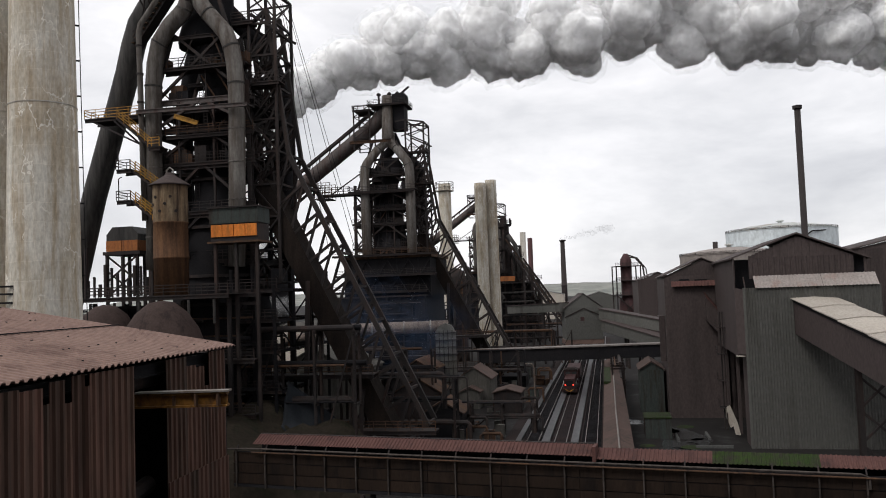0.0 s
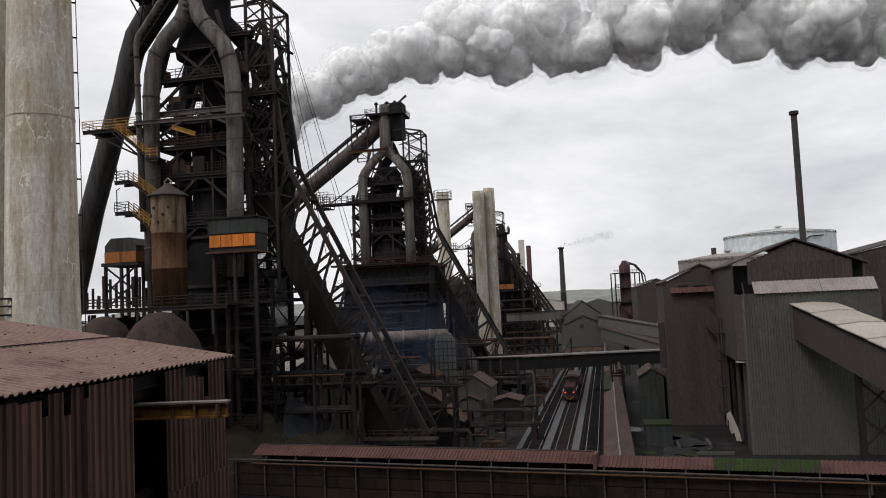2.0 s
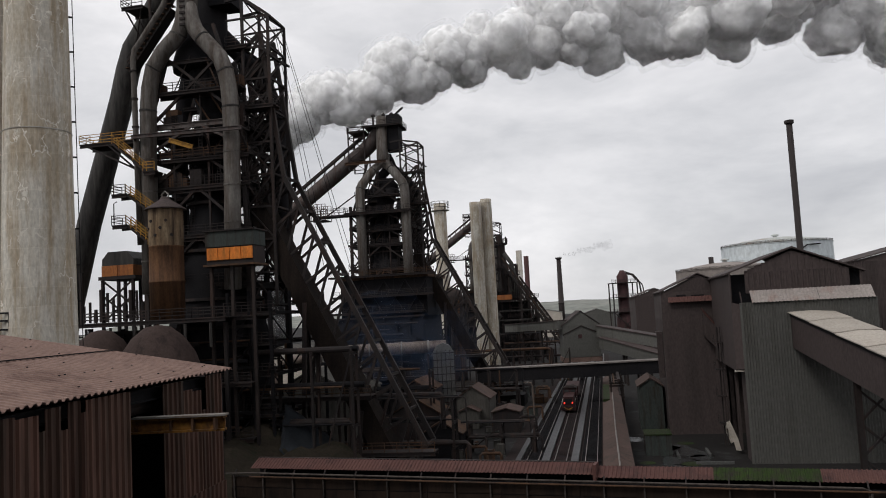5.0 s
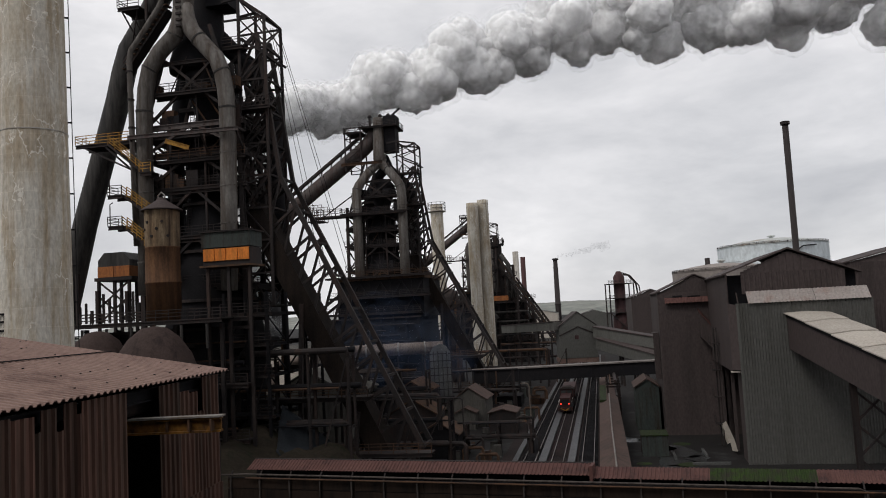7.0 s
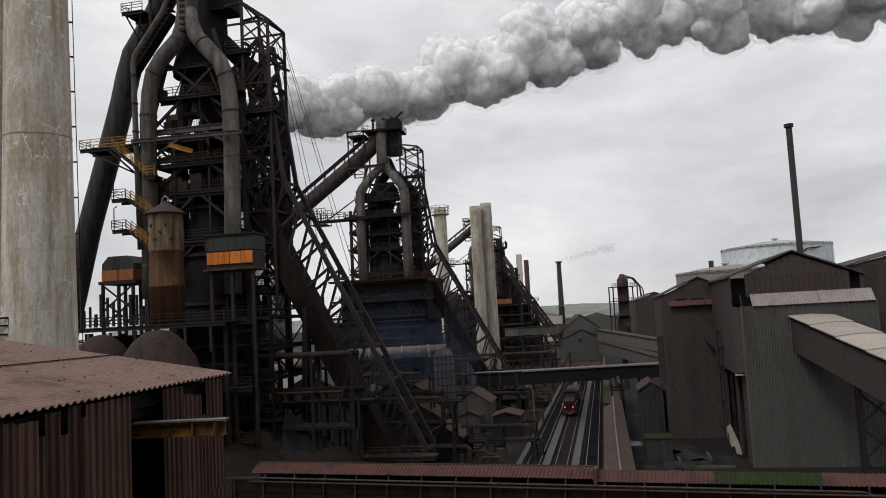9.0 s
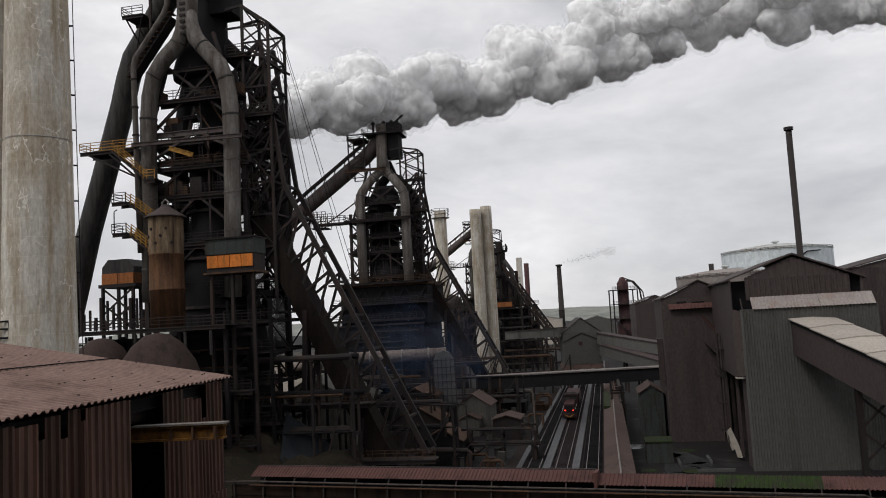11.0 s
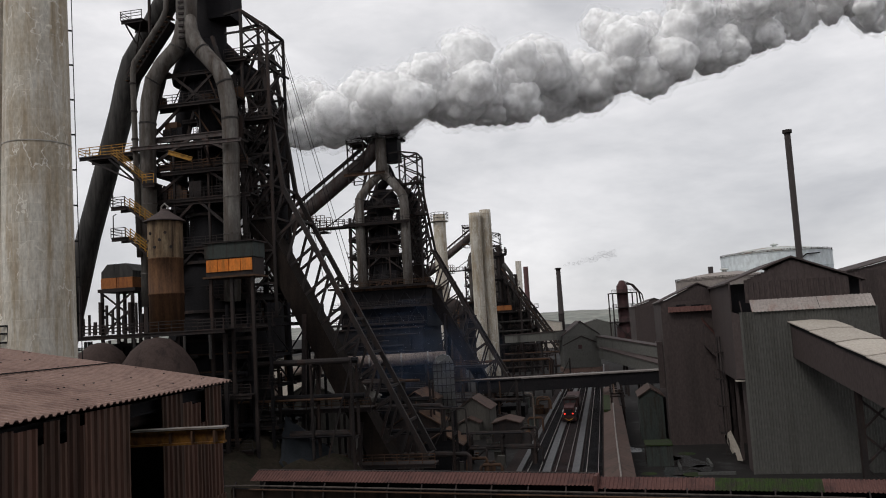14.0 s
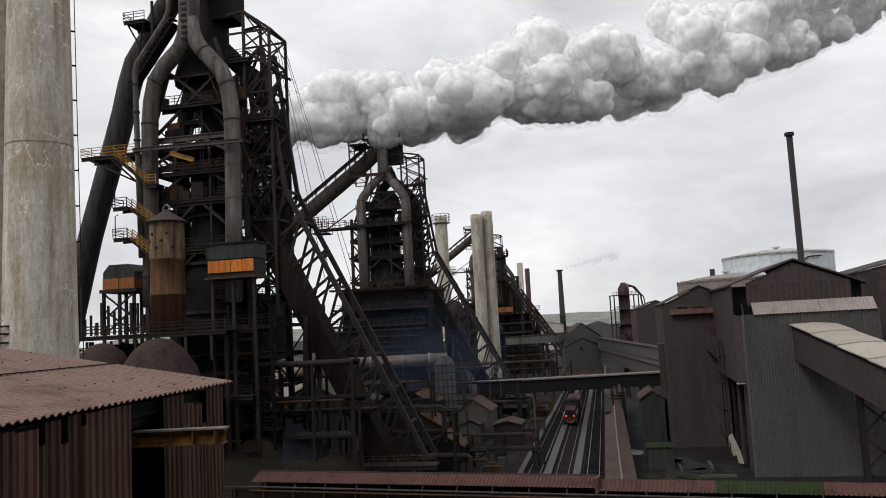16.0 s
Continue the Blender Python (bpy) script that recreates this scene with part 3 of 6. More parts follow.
def blast_furnace(x, y, label, downcomer, near=False, squat=1.0):
    fu = thing("blast_furnace", site(x, y), label, "blast furnace", "blast furnaces")
    # shell and top
    part("shell", Geo().lathe((0, 0), [(5.6, 3), (5.9, 9), (6.2, 14), (6.3, 18), (4.8, 26), (3.4, 32), (2.6, 37), (2.4, 40), (2.9, 40.2), (2.9, 41.5), (2.0, 44), (1.4, 48), (1.4, 53)], 28), M_BLACK, fu, "black furnace shell", True)
    for z, r in ((16, 6.5), (23, 5.7), (29, 4.5), (35, 3.4)):
        part("cooling_ring", Geo().lathe((0, 0), [(r - 0.6, z - 0.15), (r + 0.1, z - 0.15), (r + 0.1, z + 0.2), (r - 0.6, z + 0.2)], 24), M_DARK, fu)
    for sx in (-1, 1):
        for sy in (-1, 1):
            p = uptake(sx, sy, near)
            rad = 1.0 if sy < 0 else 1.15
            # Rear pair is coloured black for the dark area behind the front pipes.
            up = part("uptake", Geo().tube(p, rad, 20), M_UPTAKE if sy < 0 else M_BLACK, fu, "grimy grey-brown gas uptake pipe" if sy < 0 else "black rear gas uptake pipe", True)
            if sy < 0:
                for i in (3, 5, 7):
                    a, d = Vector(p[i]), (Vector(p[i + 1]) - Vector(p[i])).normalized()
                    part("flange", Geo().tube([a - d * 0.1, a + d * 0.1], rad + 0.07, 20), M_PIPEDARK, up)
                for z in (28, 32, 36.5, 40.5):
                    k = (z - p[0][2]) / (p[1][2] - p[0][2]) if z < p[1][2] else (z - p[1][2]) / (p[2][2] - p[1][2])
                    lo, hi = (p[0], p[1]) if z < p[1][2] else (p[1], p[2])
                    part("flange", Geo().lathe((lo[0] + (hi[0] - lo[0]) * k, lo[1]), [(rad, z - 0.07), (rad + 0.06, z - 0.07), (rad + 0.06, z + 0.07), (rad, z + 0.07)], 20), M_UPTAKE, up)
    if near:
        head = part("gas_header", Geo().tube([(-0.62, -4.6, 56.4), (-0.6, -4.6, 58.6), (-0.55, -4.5, 62), (-0.5, -4.4, 70)], [0.9, 1.25, 1.3, 1.3], 20), M_UPTAKE, fu, "vertical grimy grey gas header", True)
        for k in range(9):
            part("clamp", Geo().prism((-0.95, -5.95, 56.6 + k * 0.75), (-0.25, -5.8, 56.9 + k * 0.75)), M_DARK, head)
        # Black cylinder drawn for the dark mass behind the front header.
        part("rear_header", Geo().lathe((-0.4, 1.0), [(1.6, 54), (2.2, 57), (2.2, 70)], 20), M_BLACK, fu, "black rear gas header", True)
    else:
        part("gas_header", Geo().tube([(0.4, -2.8, 56.4), (0.4, -2.8, 58.2), (0.3, -2.4, 60.4), (0.2, -1.5, 69)], [0.8, 1.25, 1.2, 1.15], 18), M_UPTAKE, fu, "vertical grimy grey gas header", True)
    part("downcomer", Geo().tube(downcomer, 1.55 if near else 1.75, 20), M_PIPEDARK if near else M_DOWNPIPE, fu, "huge dark streaked downcomer pipe", True)
    if not near:
        a, b = Vector(downcomer[2]), Vector(downcomer[3])
        part("downcomer_walkway", Geo().beam(a + Vector((0.4, 0, 4.1)), b + Vector((0.4, 0, 4.1)), 1.0, 0.6), M_DARK, fu)
        for k in range(9):
            c = a.lerp(b, k / 8)
            part("walkway_prop", Geo().beam(c + Vector((0, 0, 1.5)), c + Vector((0.4, 0, 4.0)), 0.2), M_DARK, fu)
    # columns and girders
    for cx in (-7.3, 6.6):
        for cy in (-4.3, 7.0):
            part("column", Geo().girder((cx, cy, 0), (cx * 0.93, cy, 46.5), 0.55, 0.6), M_DARK, fu)
    levels = (24.5, 30.5, 36.5, 41, 44.6)
    for z in levels:
        for cy in (-4.3, 7.0):
            part("girder", Geo().girder((-7.3, cy, z), (6.6, cy, z), 0.4, 0.7), M_DARK if z < 44 else M_DOWNPIPE, fu)
        for cx in (-7.1, 6.4):
            part("girder", Geo().girder((cx, -4.3, z), (cx, 7, z), 0.4, 0.7), M_DARK, fu)
    for i, (z0, z1) in enumerate(zip(levels, levels[1:])):
        for cy in (-4.3, 7.0):
            for s in (-1, 1):
                part("brace", Geo().beam((s * 7.0, cy, z0), (0.3 * s, cy, z1), 0.32), M_DARK if i < 3 else M_DOWNPIPE, fu)
    # upper frame that carries the pipes' junction
    for cy in (-4.2, 4.2):
        for s in (-1, 1):
            part("column", Geo().beam((s * 6.4, cy, 44.6), (s * 2.6, cy, 57), 0.4), M_DARK, fu)
            part("brace", Geo().beam((s * 6.0, cy, 45), (-s * 3.4, cy, 53), 0.32), M_DARK, fu)
        part("girder", Geo().girder((-5.2, cy, 48.8), (5.2, cy, 48.8), 0.35, 0.5), M_DARK, fu)
        part("girder", Geo().girder((-4.2, cy, 52.6), (4.2, cy, 52.6), 0.35, 0.5), M_DARK, fu)
    if near:
        # Black cone added for the dark mass behind the pipe junction.
        part("charging_hood", Geo().lathe((-1.1, -0.8), [(3.3, 52.2), (3.4, 53.0), (2.6, 55.8), (1.9, 58.0)], 20), M_BLACK, fu, "black hood filling the dark mass between the pipes", True)
    part("bell_hopper", Geo().lathe((0, 0), [(1.2, 45.5), (2.8, 50.5), (2.8, 52), (1.8, 53.5)], 20), M_BLACK, fu)
    # decks
    if near:
        part("front_girder", Geo().girder((-7.3, -6.7, 43.2), (7.1, -6.7, 43.0), 0.3, 0.5), M_DOWNPIPE, fu, "grey front girder")
        main_deck = deck(fu, 43.6, -7.4, 7.0, -4.4, 7.6, M_DARK, sides="lr")
        railing(main_deck, [(-6.4, -3.9, 43.6), (3.6, -3.9, 43.6)], M_BEAM, 1.1, 0.08)
        for gx in (-6.9, 2.2, 6.8):
            part("deck_strut", Geo().beam((gx, -6.7, 43.0), (gx, -4.3, 40.5), 0.2).beam((gx, -6.7, 43.2), (gx, -4.3, 43.2), 0.2), M_DARK, fu)
    else:
        part("front_girder", Geo().girder((-7.3, -6.7, 44.3), (6.8, -6.7, 44.3), 0.35, 0.6), M_DARK, fu)
        deck(fu, 44.7, -7.6, 7.0, -6.9, 7.6, M_DARK, sides="fl")
    for z in (37.0, 31.0, 25.0):
        deck(fu, z, -7.6, 7.0, -4.7, -1.8, M_DARK, sides="f")
        deck(fu, z, -7.6, 7.0, 2.5, 7.4, M_DARK, sides="b")
    deck(fu, 48.9, -5.6, 6.0, -4.8, -2.6, M_DARK, sides="f")
    deck(fu, 48.9, -5.6, 6.0, 2.6, 4.8, M_DARK, sides="b")
    deck(fu, 40.4, -4.5, 7.0, -4.9, -3.0, M_RUSTY if near else M_BLACK, sides="f")
    for i, (z0, z1) in enumerate(zip(levels, levels[1:])):
        for cx in (-7.2, 6.5):
            part("side_brace", Geo().beam((cx, -4.3, z0), (cx, 7, z1), 0.24).beam((cx, 7, z0), (cx, -4.3, z1), 0.24), M_DARK, fu)
    for cx in (-3.0, 1.6):
        part("post", Geo().beam((cx, -4.3, 24.5), (cx, -4.3, 44.6), 0.26), M_DARK, fu)
        part("post", Geo().beam((cx, 7.0, 24.5), (cx, 7.0, 44.6), 0.26), M_DARK, fu)
    # small service pipes, tanks and valves between the columns
    rnd = random.Random(7 if near else 9)
    grimes = (M_DARK, M_RUSTY, M_BLACK) if near else (M_DARK, M_BLACK, M_BLACK)
    for k in range(46):
        px, py, z0 = rnd.uniform(-6.6, 6.2), rnd.uniform(-3.9, 6.5), rnd.choice((3, 8, 15, 21, 25, 31, 37))
        hh = rnd.uniform(4, 11)
        part("service_pipe", Geo().tube([(px, py, z0), (px, py, z0 + hh), (px + rnd.uniform(-2.5, 2.5), py, z0 + hh + 0.3)], rnd.uniform(0.1, 0.3), 8), rnd.choice(grimes), fu)
    for k in range(34):
        px, py, z0 = rnd.uniform(-6, 5.5), rnd.choice((-4.2, -3.4, 5.8)), rnd.choice((25, 31, 37, 45, 49))
        part("valve_box", Geo().prism((px, py, z0), (px + rnd.uniform(0.6, 1.8), py + 1.0, z0 + rnd.uniform(0.8, 2.2))), rnd.choice(grimes), fu)
    for k in range(60):
        z0 = rnd.choice((24.5, 30.5, 36.5, 41.0, 44.8, 48.9))
        x0, y0 = rnd.uniform(-7, 6.4), rnd.choice((-4.2, -3.0, 4.6, 6.9))
        if rnd.random() < 0.5:
            part("strut", Geo().beam((x0, y0, z0), (x0 + rnd.uniform(-3, 3), y0, z0 + rnd.uniform(2.5, 5.5)), rnd.uniform(0.1, 0.2)), rnd.choice((M_DARK, M_RUSTY, M_PIPEDARK)), fu)
        else:
            g = Geo()
            for s in (-0.22, 0.22):
                g.beam((x0 + s, y0, z0), (x0 + s, y0, z0 + 5.5), 0.06)
            for q in range(13):
                g.beam((x0 - 0.22, y0, z0 + 0.4 + q * 0.4), (x0 + 0.22, y0, z0 + 0.4 + q * 0.4), 0.05)
            part("cat_ladder", g, M_DARK, fu)
    # hoist tower at the side, with a roof that slopes outwards
    tx, ty, top0, top1 = (5.7, 9.1, 60.6, 58.0) if near else (4.3, 8.3, 62.5, 61.6)
    for cx, ztop in ((tx, top0), (ty, top1)):
        for cy in (-2.6, 2.6):
            part("tower_leg", Geo().beam((cx, cy, 22), (cx, cy, ztop), 0.32), M_DARK, fu)
    for k in range(9):
        z, z2 = 22 + k * 4.0, 26 + k * 4.0
        for cy in (-2.6, 2.6):
            part("tower_brace", Geo().beam((tx, cy, z), (ty, cy, z), 0.24).beam((tx, cy, z) if k % 2 else (ty, cy, z), (ty, cy, z2) if k % 2 else (tx, cy, z2), 0.18), M_DARK, fu)
        for cx in (tx, ty):
            part("tower_brace", Geo().beam((cx, -2.6, z), (cx, 2.6, z), 0.24).beam((cx, -2.6, z), (cx, 2.6, z2), 0.18), M_DARK, fu)
    for cy in (-2.6, 2.6):
        part("tower_roof_beam", Geo().beam((tx - 2.2, cy, top0 - 0.3), (tx, cy, top0), 0.3).beam((tx, cy, top0), (ty, cy, top1), 0.34).beam((tx - 2.2, cy, top0 - 2.8), (ty, cy, top1 - 0.1), 0.22), M_DARK, fu)
        part("tower_roof_beam", Geo().beam((tx, cy, top1 - 2.6), (ty + 0.6, cy, top1 - 5.2), 0.3).beam((tx, cy, top1 - 2.0), (ty, cy, top1 - 0.2), 0.16).beam((tx, cy, top0), (ty, cy, top1 - 2.6), 0.16), M_DARK, fu)
    for cx, z in ((tx, top0), (ty, top1), (ty, top1 - 5.0)):
        part("tower_tie", Geo().beam((cx, -2.6, z), (cx, 2.6, z), 0.28), M_DARK, fu)
    deck(fu, 54.4, 3.6, 6.4 if near else 9.0, -3.2, -1.6, sides="fr")
    deck(fu, 46.5, 4.6, 9.8, -3.6, -1.4, sides="fr")
    # top gear
    deck(fu, 66.8, -3.8, 4.6, -3.4, 3.4, sides="fblr")
    part("bleeder_housing", Geo().prism((0.8, -1.6, 60.5), (3.9, 1.8, 66.4)).prism((1.4, -2.0, 66.8), (4.2, 1.6, 69.4)).beam((2, 0, 69), (4.8, 0, 71.5), 0.4), M_BLACK, fu)
    for s in (-1.8, 0.6, 2.4):
        part("bleeder_valve", Geo().tube([(s, -1, 66.8), (s, -1, 69.4)], 0.25, 10).lathe((s, -1), [(0.28, 69.4), (0.5, 69.6), (0.5, 69.8), (0.15, 70.2)], 12), M_DARK, fu)
    if near:
        deck(fu, 61.2, -10.6, -7.6, -3.2, 0.2, sides="fl")
        part("deck_strut", Geo().beam((-10.2, -3.0, 61), (-8.6, -1.0, 56.5), 0.16).beam((-10.2, 0, 61), (-8.6, 1.0, 56.5), 0.16).beam((-7.8, -3.0, 61), (-9.6, -1.5, 57), 0.14), M_DARK, fu)
        part("vent_post", Geo().tube([(-6.6, -3.0, 59), (-6.6, -3.0, 63.4)], 0.2, 8), M_DARK, fu)
    else:
        for cy in (-2, 2):
            truss(fu, (-7.4, cy, 56), (-7.4, cy, 67), (3.6, 0, 0), 4, 0.26, M_DARK, "top_frame")
        deck(fu, 66, -7.6, -3.6, -2.4, 2.4, sides="fl")
        part("top_girder", Geo().girder((-7.6, -4.6, 57.2), (1.6, -4.6, 57.2), 0.4, 0.7), M_RUSTY, fu, "rusty girder below the pipe junction")
    # skip incline
    low = [(22.5, 2.5), (6.5, 34.5), (4.2, 52.5)]
    high = [(26.5, 4.8), (10.3, 37.5), (7.8, 56.0)]
    for cy in (-2.0, 2.0):
        for i in (0, 1):
            (xa, za), (xb, zb), (xc, zc), (xd, zd) = low[i], low[i + 1], high[i], high[i + 1]
            bays = 9 if i == 0 else 5
            g = Geo().beam((xa, cy, za), (xb, cy, zb), 0.5, 0.7).beam((xc, cy, zc), (xd, cy, zd), 0.45, 0.55)
            part("incline_chord", g, M_DARK, fu)
            for k in range(bays + 1):
                a = Vector((xa, cy, za)).lerp(Vector((xb, cy, zb)), k / bays)
                c = Vector((xc, cy, zc)).lerp(Vector((xd, cy, zd)), k / bays)
                g = Geo().beam(a, c, 0.3)
                if k < bays:
                    d = Vector((xc, cy, zc)).lerp(Vector((xd, cy, zd)), (k + 1) / bays)
                    g.beam(a, d, 0.28)
                part("incline_brace", g, M_DARK, fu)
    for i in (0, 1):
        (xa, za), (xb, zb) = low[i], low[i + 1]
        if i:
            for ry in (-1.2, 1.2):
                part("skip_rail", Geo().beam((xa + 0.3, ry, za + 0.2), (xb + 0.3, ry, zb + 0.2), 0.3, 0.5), M_DARK, fu)
            continue
        part("skip_track", Geo().beam((xa + 0.3, 0, za + 0.2), (xb + 0.3, 0, zb + 0.2), 4.4, 0.6), M_GRIME, fu, "dark plated skip track with brown grime")
        part("side_plate", Geo().beam((xa, -2.3, za - 0.5), (xb, -2.3, zb - 0.5), 0.15, 2.4), M_GRIME, fu)
    for k in range(9):
        a = Vector((26.5, 0, 4.8)).lerp(Vector((10.3, 0, 37.5)), k / 8)
        part("cross_beam", Geo().beam(a + Vector((0, -2, 0)), a + Vector((0, 2, 0)), 0.3), M_DARK, fu)
    # trestles under the incline
    for k, (tx, tz) in enumerate(((19.0, 9.0), (12.5, 22.0))):
        for cy in (-2.4, 2.4):
            part("trestle_leg", Geo().beam((tx - 1, cy, 0), (tx, cy, tz), 0.5), M_DARK, fu)
        part("trestle_brace", Geo().beam((tx - 1, -2.4, 1), (tx, 2.4, tz - 1), 0.3).beam((tx - 1, 2.4, 1), (tx, -2.4, tz - 1), 0.3), M_DARK, fu)
    # charging pit platform at the foot
    deck(fu, 11.0, 4, 21, -5, -2.6, M_RUSTY, sides="f")
    deck(fu, 4.5, 12, 28, -4.6, -2.6, M_RUSTY, sides="f")
    part("pit_house", Geo().prism((14, -2.4, 0), (28, 4, 2.2)), M_BLACK, fu)
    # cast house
    part("cast_house", Geo().prism((-10, -9, 0), (5.0, 1.5, 19.5) if near else (9, 10, 19.5)), M_BLACK, fu, "black cast house wall")
    if near:
        # open steelwork beside the cast house
        for gx in (5.6, 8.2, 10.8):
            for gy in (-8.6, -3.0, 3.0, 8.6):
                part("gantry_post", Geo().girder((gx, gy, 0), (gx, gy, 23.5), 0.3, 0.32), M_BLACK, fu)
        for gz in (5.0, 9.5, 14.0, 17.5, 21.0):
            for gy in (-8.6, -3.0, 3.0, 8.6):
                part("gantry_beam", Geo().girder((5.0, gy, gz), (11.4, gy, gz), 0.22, 0.34), M_DARK, fu)
            for gx in (5.6, 10.8):
                part("gantry_beam", Geo().girder((gx, -8.6, gz), (gx, 8.6, gz), 0.22, 0.34), M_BLACK, fu)
            railing(fu, [(5.2, -8.8, gz + 0.2), (11.2, -8.8, gz + 0.2)], M_DARK, 1.1, 0.07)
            for p, q in (((5.6, -8.6, gz - 3.5), (8.2, -8.6, gz)), ((10.8, -3, gz - 3.5), (8.2, -3, gz)), ((8.2, 3, gz - 3.5), (10.8, 3, gz))):
                part("gantry_brace", Geo().beam(p, q, 0.16), M_BLACK, fu)
        part("gantry_floor", Geo().prism((5.0, -8.4, 9.2), (11.0, 2.6, 9.4)).prism((5.0, -6.0, 17.2), (8.4, 8.6, 17.4)), M_BLACK, fu)
        for k in range(16):
            gx, gy, gz = rnd.uniform(5.4, 11), rnd.uniform(-8.4, 6), rnd.choice((0, 5, 9.5, 14))
            gh = rnd.uniform(3, 7)
            part("gantry_pipe", Geo().tube([(gx, gy, gz), (gx, gy, gz + gh), (gx + 0.3, gy, gz + gh + 0.3), (gx + rnd.uniform(-4, 3), gy, gz + gh + 0.3)], rnd.choice((0.1, 0.16, 0.28)), 8), rnd.choice((M_DARK, M_BLACK, M_RUSTY)), fu)
    for k in range(8):
        part("wall_post", Geo().girder((-10 + k * 2.7, -9.2, 0), (-10 + k * 2.7, -9.2, 20), 0.3, 0.35), M_BLACK, fu)
    for z in (5, 10, 15, 19.6):
        part("wall_rail", Geo().beam((-10.4, -9.35, z), (9.4, -9.35, z), 0.3, 0.35), M_BLACK if z < 19 else M_DARK, fu)
    deck(fu, 20.8, -12, 9.5, -10, -6, M_DARK, sides="f")
    for k in range(16):
        z0, x0, x1 = rnd.uniform(2, 18), rnd.uniform(-9, 0), rnd.uniform(1, 9)
        part("wall_pipe", Geo().tube([(x0, -9.7, rnd.uniform(0.5, 3)), (x0, -9.7, z0), (x0 + 0.3, -9.7, z0 + 0.3), (x1, -9.7, z0 + 0.3)], rnd.choice((0.1, 0.15, 0.25)), 8), rnd.choice((M_DARK, M_RUSTY, M_BLACK, M_BLACK)), fu)
    for z in (7.5, 13.5):
        deck(fu, z, -6 if near else -9, 9.5, -11.4, -9.6, M_DARK, sides="f")
    if near:
        part("covered_stair", Geo().beam((-9.6, -2.5, 52.6), (-3.6, -2.5, 60.2), 1.6, 0.25), M_DARK, fu, "dark steel stair up to the furnace top")
        for k in range(14):
            c = Vector((-9.6, -3.0, 53.0)).lerp(Vector((-3.6, -3.0, 60.6)), k / 13)
            part("stair_tread", Geo().beam(c + Vector((-0.25, 0, 0)), c + Vector((0.25, 0, 0)), 1.4, 0.08), M_RUSTY, fu)
        for h in (0.6, 1.2, 1.8):
            part("stair_rail", Geo().beam((-9.8, -3.4, 52.6 + h), (-3.8, -3.4, 60.2 + h), 0.09), M_DARK, fu)
    if not near:
        # Solid black block added for the dark mass below the deck.
        part("charging_house", Geo().prism((-8.2, -8.4, 19.5), (10, 9, 28.0)), M_BLACK, fu, "black block filling the dark mass below the deck")
        part("rust_band", Geo().prism((-9.0, -8.9, 28.0), (10.4, 9.2, 28.9)), M_RUSTY, fu)
        part("wing_deck", Geo().prism((-14.5, -5.6, 44.2), (-7.6, -2.4, 44.6)), M_DARK, fu)
        railing(fu, [(-14.5, -5.6, 44.6), (-7.6, -5.6, 44.6)], M_DARK, 1.6, 0.12)
        part("basket_floor", Geo().prism((-15.4, -6.0, 43.4), (-11.9, -2.2, 43.6)), M_DARK, fu)
        for by in (-6.0, -2.2):
            railing(fu, [(-15.4, by, 43.6), (-11.9, by, 43.6)], M_RUSTY, 3.9, 0.11, "railing", 0.9)
        railing(fu, [(-15.4, -6.0, 43.6), (-15.4, -2.2, 43.6)], M_RUSTY, 3.9, 0.11, "railing", 0.9)
        part("wing_strut", Geo().beam((-12.0, -5.2, 44.4), (-4.8, -5.2, 49.6), 0.24), M_DARK, fu)
        for k in range(4):
            part("house_brace", Geo().beam((-8 + k * 4.5, -8.8, 20), (-3.6 + k * 4.5, -8.8, 27.5), 0.25).beam((-3.6 + k * 4.5, -8.8, 20), (-8 + k * 4.5, -8.8, 27.5), 0.25), M_BLACK, fu)
        deck(fu, 24.2, -9.5, 11.5, -10.6, -8.6, M_DARK, sides="f")
        deck(fu, 29.0, -10.5, 12.0, -10.0, -8.4, M_RUSTY, sides="f")
        for k in range(9):
            part("house_post", Geo().girder((-8.2 + k * 2.25, -8.5, 19.5), (-8.2 + k * 2.25, -8.5, 28), 0.25, 0.3), M_BLACK, fu)
    if squat != 1.0:
        for o in fu.children_recursive:
            for v in o.data.vertices:
                if v.co.z > 24:
                    v.co.z = 24 + (v.co.z - 24) * squat
    return fu


furnace_near = blast_furnace(-28.1, 100, "huge sooty blast furnace with grey uptake pipes", [(-2.5, -0.5, 67.5), (-7.2, 1.5, 64.3), (-10.5, 2.5, 60.4), (-12.5, 2.5, 57.6), (-13.5, 2.5, 54.6), (-14.4, 2.5, 51), (-16.8, 2.5, 43.4), (-19.7, 2.5, 34.4), (-21.7, 2.5, 26.8), (-24.6, 2.5, 16)], True)
furnace_mid = blast_furnace(-10.9, 172, "dark blast furnace with a long slanting downcomer", [(-0.6, 0, 66), (-2.4, 0, 63.3), (-4.5, 0, 61.2), (-23.6, 0, 45.6), (-33, 0, 38)], False, 0.87)
copy_thing(furnace_mid, site(19, 340))
